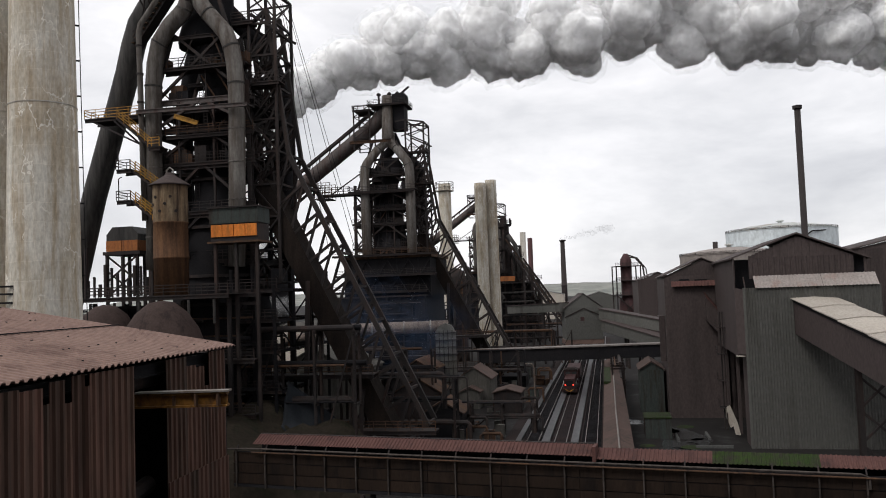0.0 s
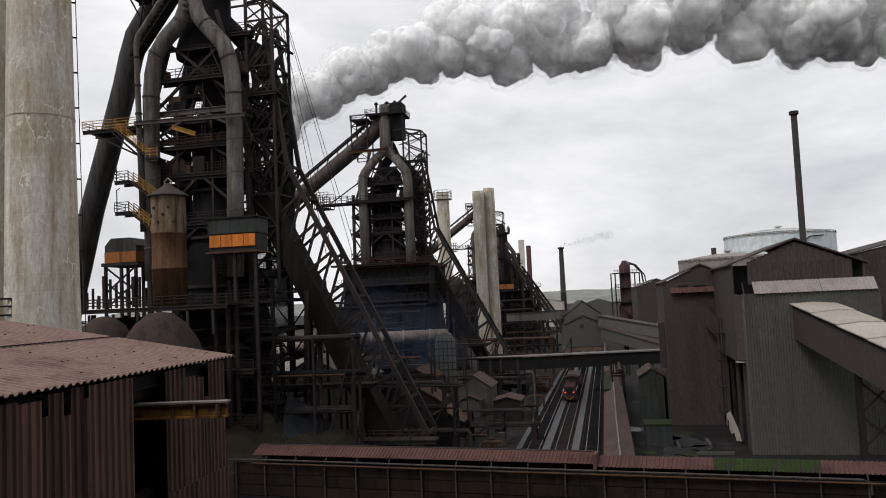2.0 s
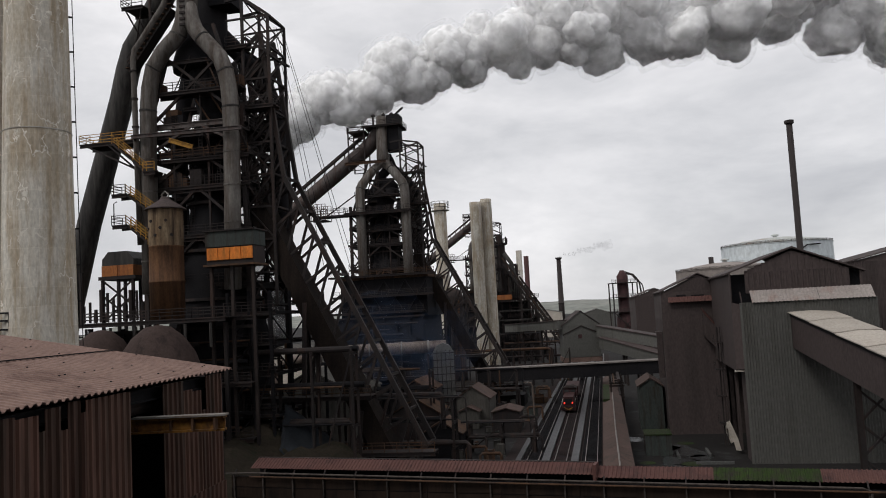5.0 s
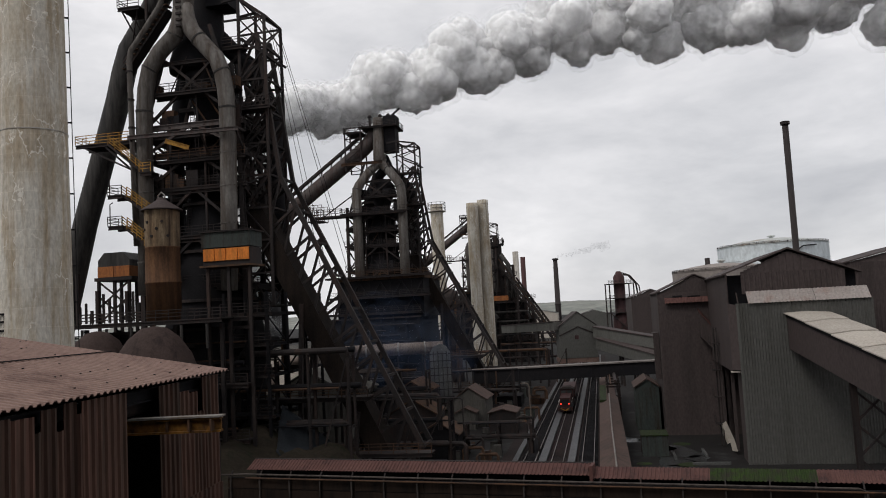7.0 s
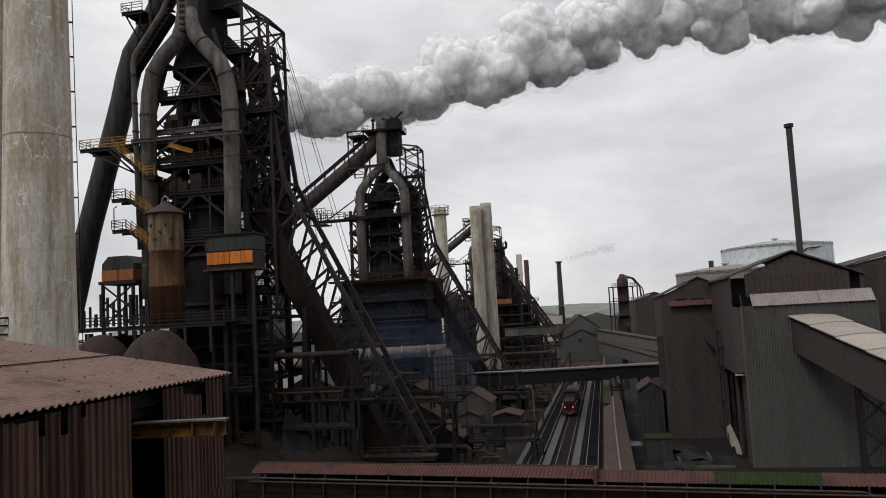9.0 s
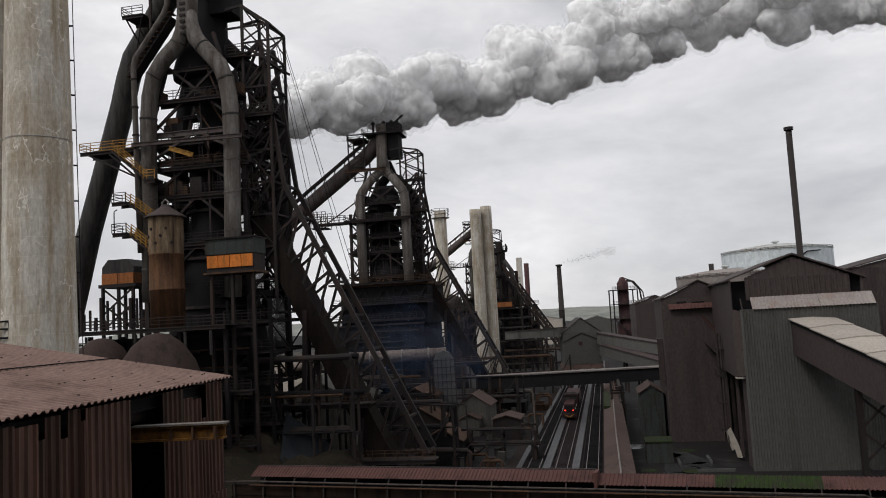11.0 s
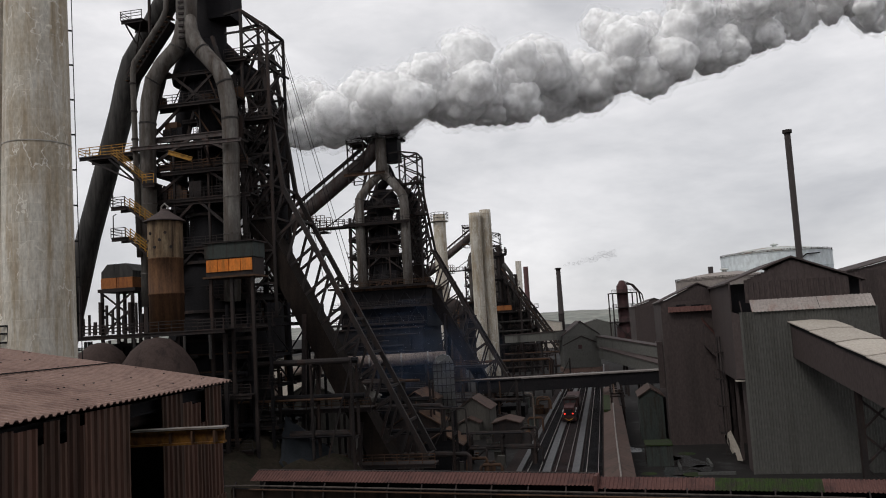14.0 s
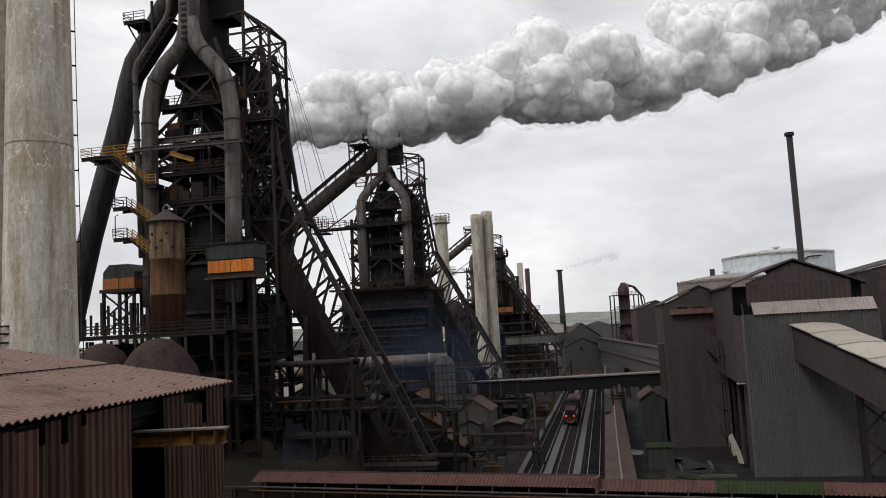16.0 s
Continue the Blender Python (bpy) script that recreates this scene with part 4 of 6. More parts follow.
# ---- near shed ----
def near_shed():
    m = pose(-6.38, 23.3, 18.7, 0, 0, -9.0)
    sh = thing("shed", m, "maroon corrugated steel shed with torn wall sheets", "shed")
    L, W, S = 24.0, 14.0, math.tan(radians(10))
    up = (-1, 0, S)
    part("roof", Geo().sheet((0.09, -L, -0.04), (0, 1, 0), up, L + 0.27, W, 0.24, 0.05, 0.02, 0.7), M_ROOFRED, sh, "dusty red-brown corrugated roof")
    part("roof_seam", Geo().beam((-3.6, -L, 3.6 * S + 0.05), (-3.6, 0.2, 3.6 * S + 0.05), 0.05, 0.03), M_BLACK, sh)
    rnd = random.Random(3)
    for k in range(110):
        rx, ry = -(0.5 + 1.15 * rnd.randint(0, 9)) + rnd.uniform(-0.05, 0.05), -rnd.randint(0, 58) * 0.24 - 0.1
        part("roof_bolt", Geo().prism((rx, ry, -rx * S + 0.0), (rx + 0.035, ry + 0.035, -rx * S + 0.045)), M_BLACK, sh)
    # wall sheets, each torn or cut at its own height
    spans = [(-24, -14.2, -0.15)] + [(-14.2 + k * 0.65, -13.55 + k * 0.65, -0.13 - 0.05 * (k % 3)) for k in range(9)] + [(-8.35, -8.1, -0.55), (-8.1, -7.65, -0.15), (-7.65, -7.4, -0.62), (-7.4, -7.05, -0.1), (-7.05, -6.8, -0.36), (-6.8, -5.2, -0.12),
             (-3.65, -2.6, -0.12), (-2.6, -2.1, -0.38), (-2.1, -1.7, -0.45), (-1.7, -1.3, -1.0), (-1.3, -0.4, -0.1)]
    for a, b, t in spans:
        part("wall_sheet", Geo().sheet((0, a, -7.0), (0, 1, 0), (0, 0, 1), b - a - 0.01, 7.0 + t, 0.24, 0.055, 0.02, 0.45), M_WALLRED, sh)
    part("lower_wall_sheet", Geo().sheet((0.07, -3.7, -10.0), (0, 1, 0), (0, 0, 1), 3.3, 6.9, 0.26, 0.05, 0.02, 0.5), M_WALLRED, sh)
    part("lower_wall_sheet", Geo().sheet((0.05, -6.8, -10.0), (0, 1, 0), (0, 0, 1), 1.6, 6.9, 0.26, 0.05, 0.02, 0.5), M_WALLRED, sh)
    # Black inner walls and floor: the shade inside is in their colour.
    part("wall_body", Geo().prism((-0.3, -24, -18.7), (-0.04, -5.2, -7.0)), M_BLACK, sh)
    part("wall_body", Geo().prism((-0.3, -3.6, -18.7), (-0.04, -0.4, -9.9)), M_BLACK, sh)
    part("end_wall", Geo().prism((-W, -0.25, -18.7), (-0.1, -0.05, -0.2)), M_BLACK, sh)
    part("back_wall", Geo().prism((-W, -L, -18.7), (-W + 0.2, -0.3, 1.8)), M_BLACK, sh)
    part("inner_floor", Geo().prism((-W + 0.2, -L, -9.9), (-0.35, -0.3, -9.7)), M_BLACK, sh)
    part("corner_post", Geo().girder((-0.2, -0.25, -18.7), (-0.2, -0.25, -0.2), 0.25, 0.3), M_BLACK, sh)
    part("eave_beam", Geo().girder((-0.3, -L, -0.32), (-0.3, 0, -0.32), 0.2, 0.3), M_BLACK, sh)
    part("duct", Geo().tube([(-0.7, -6.0, -0.62), (-0.7, -3.0, -0.62)], 0.2, 12), M_DARK, sh)
    part("duct", Geo().tube([(-0.9, -6.0, -3.7), (-0.9, -3.0, -3.3)], 0.22, 12), M_DARK, sh)
    part("crane_beam", Geo().girder((-1.6, -4.4, -1.03), (1.8, -4.1, -1.03), 0.22, 0.34), M_BEAM, sh, "yellow monorail beam with rust, jutting from the opening")
    part("beam_cap", Geo().beam((-0.4, -4.3, -0.83), (1.85, -4.1, -0.83), 0.3, 0.04), M_PIPE, sh)
    for k in range(3):
        part("beam_stiffener", Geo().prism((0.5 + k * 0.55, -4.32, -1.17), (0.54 + k * 0.55, -4.1, -0.89)), M_RUSTY, sh)


near_shed()


# ---- conveyor gallery ----
def front_gallery():
    ga = thing("conveyor_gallery", pose(10.87, 60, 0, 0, 0, -20), "dark conveyor gallery with a red corrugated roof", "conveyor")
    part("roof", Geo().sheet((-29.2, -1.25, 7.6), (1, 0, 0), (0, 1.25, 0.62), 29.2, 1.4, 0.3, 0.06, 0.02, 0.5), M_GALROOF, ga, "red-brown corrugated roof")
    part("roof", Geo().sheet((0.2, -1.25, 7.4), (1, 0, 0), (0, 1.25, 0.6), 8.1, 1.39, 0.3, 0.06, 0.02, 0.5), M_GALROOF, ga, "red-brown corrugated roof")
    part("mossy_roof", Geo().sheet((8.3, -1.25, 7.4), (1, 0, 0), (0, 1.25, 0.6), 6.9, 1.39, 0.3, 0.06, 0.02, 0.5), M_MOSS, ga, "corrugated roof overgrown with green moss")
    part("roof", Geo().sheet((15.2, -1.25, 7.4), (1, 0, 0), (0, 1.25, 0.6), 20.0, 1.39, 0.3, 0.06, 0.02, 0.5), M_GALROOF, ga)
    part("roof_end", Geo().prism((-0.05, -1.3, 7.2), (0.2, 0.05, 8.3)), M_GALROOF, ga)
    part("ridge_cap", Geo().prism((-29.2, 0.1, 8.18), (-0.1, 0.35, 8.28)), M_DARK, ga)
    part("back_wall", Geo().prism((-29.2, 0.2, 4.2), (35, 0.3, 7.6)), M_BLACK, ga)
    part("floor", Geo().prism((-31, -1.5, 4.0), (35, 0.3, 4.25)), M_BLACK, ga)
    for i, z in enumerate((4.3, 5.2, 6.1)):
        for k in range(11):
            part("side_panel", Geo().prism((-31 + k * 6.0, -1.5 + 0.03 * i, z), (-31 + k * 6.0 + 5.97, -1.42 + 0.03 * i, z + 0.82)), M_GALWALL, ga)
    # Black sheet added behind the open gaps to keep them dark.
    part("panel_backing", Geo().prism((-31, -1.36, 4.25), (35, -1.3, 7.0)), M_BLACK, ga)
    for k in range(23):
        part("post", Geo().girder((-30.6 + k * 2.85, -1.6, 4.0), (-30.6 + k * 2.85, -1.6, 7.1), 0.1, 0.14), M_GALPIPE, ga)
        part("bracket", Geo().beam((-30.6 + k * 2.85, -1.6, 7.1), (-30.6 + k * 2.85, -1.2, 7.5), 0.1), M_DARK, ga)
    part("pipe_run", Geo().tube([(-33, -1.6, 8.6), (-31.6, -1.7, 7.2), (-29, -1.7, 7.3), (17.5, -1.7, 7.15), (18.0, -1.7, 6.95), (18.0, -1.7, 6.2)], 0.08, 8), M_GALPIPE, ga, "thin dull service pipe")
    part("pipe_run", Geo().tube([(-29, -1.75, 7.0), (35, -1.75, 6.9)], 0.07, 8), M_RUSTY, ga)
    for x in (-18.5, 13.0, 30):
        for y in (-1.9, 0.0):
            part("leg", Geo().girder((x, y, 0), (x, y, 4.0), 0.35, 0.4), M_DARK, ga)


front_gallery()


# ---- covered sheds and buildings beside the tracks ----
def gable_block(name, m, w, d, eave, peak, wall, roof, label, category, base=0.0, ribs=0.0, group=""):
    """A block with a pitched roof whose gable faces local -y; walls and roof are parts."""
    b = thing(name, m, label, category, group)
    g = Geo()
    if ribs:
        g.sheet((0, 0, base), (1, 0, 0), (0, 0, 1), w, eave - base, ribs, 0.05, 0.03, 0.45)
    else:
        g.prism((0, 0, base), (w, 0.1, eave))
    part("front_wall", g, wall, b)
    part("gable", Geo().add([(0, 0, eave), (w, 0, eave), (w / 2, 0, peak), (0, 0.12, eave), (w, 0.12, eave), (w / 2, 0.12, peak)],
                            [(0, 1, 2), (5, 4, 3), (0, 3, 4, 1), (1, 4, 5, 2), (2, 5, 3, 0)]), wall, b)
    part("side_wall", Geo().prism((0, 0.12, base), (0.12, d, eave)), wall, b)
    part("side_wall", Geo().prism((w - 0.12, 0.12, base), (w, d, eave)), wall, b)
    part("rear_wall", Geo().prism((0.12, d - 0.12, base), (w - 0.12, d, eave)), wall, b)
    for s in (0, 1):
        x0, x1 = (-0.25, w / 2) if s == 0 else (w + 0.25, w / 2)
        q = [(x0, -0.25, eave - 0.05), (x0, d + 0.2, eave - 0.05), (x1, d + 0.2, peak + 0.12), (x1, -0.25, peak + 0.12)]
        part("roof_slope", Geo().add(q + [(a, c, z + 0.16) for a, c, z in q], [(0, 1, 2, 3), (7, 6, 5, 4), (0, 4, 5, 1), (1, 5, 6, 2), (2, 6, 7, 3), (3, 7, 4, 0)]), roof, b)
    return b


def main_building():
    b = thing("plant_building", pose(36.2, 96, 0, 0, 0, -13), "tall brown and grey ribbed steel-clad plant building, sheets torn away", "building")
    part("ribbed_wall", Geo().sheet((0, 0, 0), (1, 0, 0), (0, 0, 1), 15.2, 19.2, 0.33, 0.10, 0.03, 0.5), M_CLADGREY, b, "grey vertical ribbed cladding")
    part("corner_trim", Geo().prism((-0.12, -0.1, 0), (0.12, 0.12, 19.2)), M_CLADGREY, b)
    # side wall: upper plain sheet over an open bay
    part("side_sheet", Geo().prism((-1.0, 0.6, 11.0), (-0.85, 26, 22.9)), M_CLAD, b, "plain brown upper side cladding")
    part("side_sheet_front", Geo().add([(-1.0, 0.6, 19.3), (0.0, 0.0, 19.0), (0.0, 0.0, 11.2), (-1.0, 0.6, 11.2), (-1.0, 0.6, 22.9)], [(0, 1, 2, 3)]), M_CLAD, b)
    part("side_wall", Geo().prism((0.0, 0.3, 0), (0.15, 4.2, 11.2)), M_CLAD, b)
    part("side_wall", Geo().prism((0.0, 20.5, 0), (0.15, 26, 11.2)), M_CLAD, b)
    for py in (9.5, 15.0):
        part("bay_post", Geo().girder((0.0, py, 0), (0.0, py, 11.2), 0.4, 0.4), M_CLAD, b)
    # Black inner wall and ceiling paint in the shade inside the open bay.
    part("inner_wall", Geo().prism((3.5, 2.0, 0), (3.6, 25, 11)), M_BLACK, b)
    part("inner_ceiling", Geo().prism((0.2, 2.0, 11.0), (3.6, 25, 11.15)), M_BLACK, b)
    part("rear_wall", Geo().prism((0.2, 25.8, 0), (15, 26, 22)), M_CLAD, b)
    part("far_side_wall", Geo().prism((15.0, 0.2, 0), (15.2, 26, 19.2)), M_CLAD, b)
    part("torn_sheet", Geo().sheet((-0.9, 13.0, 0.2), (0.2, -1, 0.35), (-0.35, 0.2, 1), 3.2, 2.6, 0.4, 0.06, 0.02, 0.5), M_CLADLIGHT, b, "pale torn sheet leaning in the bay")
    part("torn_sheet", Geo().sheet((-0.8, 8.6, 0.1), (0.1, -1, 0.15), (-0.2, 0, 1), 2.8, 1.6, 0.4, 0.06, 0.02, 0.5), M_CLADLIGHT, b, "pale torn sheet leaning in the bay")
    part("torn_sheet", Geo().prism((-1.15, 0.35, 10.9), (-0.1, 1.2, 11.05)), M_CLADLIGHT, b)
    # canopy and upper gable
    part("canopy", Geo().sheet((1.3, -0.3, 19.15), (1, 0, 0), (0, 1.5, 1.45), 7.6, 2.1, 0.42, 0.06, 0.02, 0.5), M_CANOPY, b, "bleached corrugated canopy with torn edge")
    part("canopy", Geo().sheet((8.95, -0.28, 19.15), (1, 0, 0), (0, 1.5, 1.45), 6.0, 2.1, 0.42, 0.06, 0.02, 0.5), M_CANOPY, b)
    for k in range(8):
        part("canopy_rafter", Geo().beam((0.2 + k * 2.0, 0, 18.9), (0.2 + k * 2.0, 1.4, 20.5), 0.15), M_DARK, b)
    part("gable_wall", Geo().sheet((0.9, 1.4, 20.3), (1, 0, 0), (0, 0, 1), 11.6, 2.5, 0.62, 0.15, 0.03, 0.6), M_CLAD, b, "brown ribbed gable cladding")
    g, n = Geo(), 28
    for k in range(n):
        xa, xb = 0.9 + 11.6 * k / n, 0.9 + 11.6 * (k + 1) / n
        top = min(25.3 - abs((xa + xb) / 2 - 6.5) * 0.41, 25.2)
        g.prism((xa, 1.34 if k % 2 else 1.42, 22.8), (xb, 1.5, max(top, 22.82)))
    part("gable_wall", g, M_CLAD, b)
    # Black panel painted as the dark behind the frame openings.
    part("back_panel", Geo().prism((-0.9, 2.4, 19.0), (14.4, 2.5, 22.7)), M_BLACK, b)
    for x in (-0.85, 12.6, 14.0):
        part("frame_post", Geo().beam((x, 1.45, 20.0), (x, 1.45, 22.8), 0.25), M_CLAD, b)
    for s in (0, 1):
        x0, x1, z0 = (-1.35, 6.5, 22.7) if s == 0 else (14.6, 6.5, 22.2)
        q = [(x0, 1.0, z0), (x0, 26.2, z0), (x1, 26.2, 25.55), (x1, 1.0, 25.55)]
        part("roof_slope", Geo().add(q + [(a, c, z + 0.2) for a, c, z in q], [(0, 1, 2, 3), (7, 6, 5, 4), (0, 4, 5, 1), (1, 5, 6, 2), (2, 6, 7, 3), (3, 7, 4, 0)]), M_CLAD, b)
    # caged ladder on the side wall
    for k in range(4):
        part("cage_platform", Geo().prism((-2.2, 12.0, 3 + k * 3.6), (-1.0, 13.6, 3.1 + k * 3.6)), M_DARK, b)
        railing(b, [(-2.2, 12.0, 3.1 + k * 3.6), (-2.2, 13.6, 3.1 + k * 3.6)], M_DARK, 1.0, 0.06)
    part("ladder", Geo().beam((-1.6, 12.8, 0), (-1.6, 12.8, 16), 0.18).beam((-1.3, 12.3, 0), (-1.3, 12.3, 16), 0.12), M_DARK, b)


main_building()

rear_house = gable_block("plant_building", pose(33.2, 119.7, 0, 0, 0, -12), 11, 20, 21.2, 23.6, M_CLAD, M_CLAD, "plain brown steel-clad transfer house", "building")
part("canopy", Geo().sheet((1.0, -0.75, 19.6), (1, 0, 0), (0, 0.7, 0.8), 9.0, 1.05, 0.5, 0.06, 0.02, 0.5), M_GALROOF, rear_house)
part("torn_edge", Geo().prism((2.2, -0.12, 20.45), (3.6, -0.02, 20.7)).prism((4.4, -0.12, 20.4), (6.2, -0.02, 20.6)), M_BLACK, rear_house)
# Flat black plate stands in for a shaded recess in the wall.
part("door_slot", Geo().prism((-0.1, 3.0, 8.2), (-0.02, 6.4, 15.0)), M_BLACK, rear_house, "tall black plate painted as a dark recess")
part("slot_hood", Geo().prism((-0.9, 2.8, 8.2), (-0.05, 3.0, 15.0)).prism((-0.9, 3.0, 15.0), (-0.02, 6.6, 15.2)), M_CLAD, rear_house)


def link_conveyor():
    c = thing("link_conveyor", pose(38.2, 117, 0, 0, 0, -12), "small brown enclosed chute sloping between two buildings", "conveyor")
    q = [(0.3, 0, 17.9), (3.6, 0, 13.6), (3.6, 0, 10.6), (0.3, 0, 14.4)]
    part("side", Geo().add(q + [(a, 2.4, z) for a, _, z in q], [(0, 3, 2, 1), (4, 5, 6, 7), (1, 2, 6, 5), (2, 3, 7, 6), (3, 0, 4, 7)]), M_CLAD, c)
    r = [(0.2, -0.2, 18.0), (3.9, -0.2, 13.3), (3.9, 1.2, 13.9), (0.2, 1.2, 18.6), (3.9, 2.6, 13.3), (0.2, 2.6, 18.0)]
    part("roof", Geo().add(r + [(a, b, z + 0.12) for a, b, z in r], [(6, 7, 8, 9), (9, 8, 10, 11), (3, 2, 1, 0), (5, 4, 2, 3), (0, 1, 7, 6), (1, 2, 8, 7), (2, 4, 10, 8)]), M_GALROOF, c)


link_conveyor()
gable_block("plant_building", pose(52.3, 101, 0, 0, 0, -13), 22, 24, 23.6, 26.0, M_CLAD, M_CLAD, "big brown ribbed steel shed", "building", 0, 0.45)


def side_conveyor():
    c = thing("conveyor_bridge", pose(0, 0, 0), "enclosed sloping conveyor with a pale sheet roof on a trestle", "conveyor")
    a, d = Vector((41.6, 95, 13.6)), Vector((38.5, 55, 7.0))
    w = Vector((4.6, 0.4, 0))
    h0, h1 = Vector((0, 0, 4.2)), Vector((0, 0, 4.3))
    part("side_wall", Geo().add([a, d, d + h1, a + h0, a + w, d + w, d + w + h1, a + w + h0],
                                [(0, 1, 2, 3), (7, 6, 5, 4), (0, 4, 5, 1), (1, 5, 6, 2), (3, 7, 4, 0)]), M_CLAD, c)
    for k in range(6):
        p, q = a.lerp(d, k / 6) + h0, a.lerp(d, (k + 1) / 6 - 0.002) + h1
        mid = Vector((0, 0, 0.16))
        e0 = Vector((-0.3, 0, -0.05))
        g = Geo()
        for u, v in ((e0, w * 0.5 + mid), (w * 0.5 + mid, w - e0)):
            o = Vector((0, 0, 0.12))
            s = [p + u, q + u, q + v, p + v]
            g.add(s + [x + o for x in s], [(3, 2, 1, 0), (4, 5, 6, 7), (0, 1, 5, 4), (1, 2, 6, 5), (2, 3, 7, 6), (3, 0, 4, 7)])
        part("roof_sheet", g, M_CLADLIGHT, c)
    # Black strip painted in as the shade under the roof edge.
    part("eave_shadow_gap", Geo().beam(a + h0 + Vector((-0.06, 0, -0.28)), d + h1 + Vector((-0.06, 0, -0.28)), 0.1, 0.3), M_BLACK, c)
    for k in (0.39,):
        b = a.lerp(d, k)
        for s in (0.1, 0.9):
            part("trestle_leg", Geo().girder((b.x + w.x * s, b.y, 0), (b.x + w.x * s, b.y, b.z), 0.5, 0.55), M_DARK, c)
        for z in (0.2, 3.6, 7.0):
            part("trestle_brace", Geo().beam((b.x + w.x * 0.1, b.y, z), (b.x + w.x * 0.9, b.y, z + 3.2), 0.2).beam((b.x + w.x * 0.9, b.y, z), (b.x + w.x * 0.1, b.y, z + 3.2), 0.2), M_DARK, c)


side_conveyor()


def track_shed():
    s = thing("low_shed", pose(16.8, 80, 0, 0, 0, TURN), "long low ridge-roofed duct with moss patches beside the tracks", "shed")
    n = 16
    for k in range(n):
        y0, y1 = -12 + k * 6.8, -12 + k * 6.8 + 6.77
        for sx in (-1, 1):
            q = [(sx * 1.55, y0, 3.7), (sx * 1.55, y1, 3.7), (0, y1, 4.35), (0, y0, 4.35)]
            part("roof_sheet", Geo().add(q + [(a, b, z + 0.08) for a, b, z in q], [(0, 1, 2, 3), (7, 6, 5, 4), (0, 4, 5, 1), (1, 5, 6, 2), (2, 6, 7, 3), (3, 7, 4, 0)]), M_RUSTROOF, s)
    part("ridge_pipe", Geo().tube([(0.1, -12, 4.55), (0.0, 20, 4.55), (0.1, 60, 4.55)], 0.09, 8), M_PIPE, s)
    part("wall", Geo().prism((-1.5, -12, 0), (1.5, 96.5, 3.7)), M_DARK, s)
    part("moss_patch", Geo().prism((-1.5, 52, 4.0), (-0.4, 76, 4.42)), M_MOSS, s)


M_RUSTROOF = mat("brown_roof_felt", (0.062, 0.040, 0.034), (0.090, 0.060, 0.051), 0.85, 0.0, 0.3, 5, 0.15, 0.0, (0.045, 0.035, 0.03), 0.6)
track_shed()


def cross_bridge():
    b = thing("conveyor_bridge", pose(7.5, 160, 0, 0, 0, 0.5), "long level conveyor bridge spanning the tracks", "conveyor")
    part("body", Geo().prism((-1, 0, 5.5), (42, 3, 8.0)), M_BLACK, b)
    for k in range(15):
        part("stiffener", Geo().prism((-1 + k * 3, -0.06, 5.45), (-0.9 + k * 3, 0.0, 8.0)), M_BLACK, b)
    part("roof", Geo().prism((-1.2, -0.3, 8.0), (42.2, 3.3, 8.25)), M_BRIDGETOP, b)
    for x in (2, 32, 38):
        for y in (0.3, 2.7):
            part("leg", Geo().girder((x, y, 0), (x, y, 5.5), 0.35, 0.4), M_DARK, b)
        part("leg_brace", Geo().beam((x, 0.3, 0.5), (x, 2.7, 5.2), 0.2).beam((x, 2.7, 0.5), (x, 0.3, 5.2), 0.2), M_DARK, b)


cross_bridge()


def transfer_house():
    h = gable_block("transfer_house", pose(31.0, 205, 0, 0, 0, -2), 9.4, 9, 14.8, 18.3, M_CLADGREY, M_CLAD, "brown gabled conveyor transfer house on a red base", "building", 6.6)
    part("base", Geo().prism((-0.2, 0.1, 5.4), (9.6, 9, 6.6)), M_ROOFRED, h)
    part("hatch", Geo().prism((3.8, -0.08, 11.4), (4.8, 0.0, 12.4)), M_REDTOWER, h)
    part("gable_trim", Geo().beam((-0.2, -0.1, 12.4), (4.7, -0.1, 14.6), 0.15, 0.3).beam((9.6, -0.1, 12.4), (4.7, -0.1, 14.6), 0.15, 0.3), M_DARK, h)
    for x in (0.4, 9.0):
        for y in (0.6, 8.4):
            part("leg", Geo().girder((x, y, 0), (x, y, 5.4), 0.4, 0.45), M_DARK, h)


transfer_house()


def slope_conveyor(a, b, h, w, label):
    a, b = Vector(a), Vector(b)
    c = thing("conveyor_bridge", pose(0, 0, 0), label, "conveyor")
    part("body", Geo().beam(a, b, w, h), M_CLADGREY, c)
    up = Vector((0, 0, h / 2 + 0.1))
    part("roof", Geo().beam(a + up, b + up, w + 0.5, 0.25), M_CLAD, c)
    for k in (0.35, 0.7):
        p = a.lerp(b, k)
        part("leg", Geo().beam((p.x, p.y, 0), (p.x, p.y, p.z - h / 2), 0.5), M_DARK, c)


slope_conveyor((40.4, 204, 13.0), (52, 185, 10.2), 2.6, 2.6, "grey enclosed conveyor sloping between two buildings")
slope_conveyor((40.4, 201, 10.2), (51, 178, 6.2), 2.6, 2.6, "grey enclosed conveyor sloping between two buildings")
slope_conveyor((31.0, 207, 15.0), (20, 240, 14.0), 2.2, 2.6, "grey conveyor running towards the far furnace")


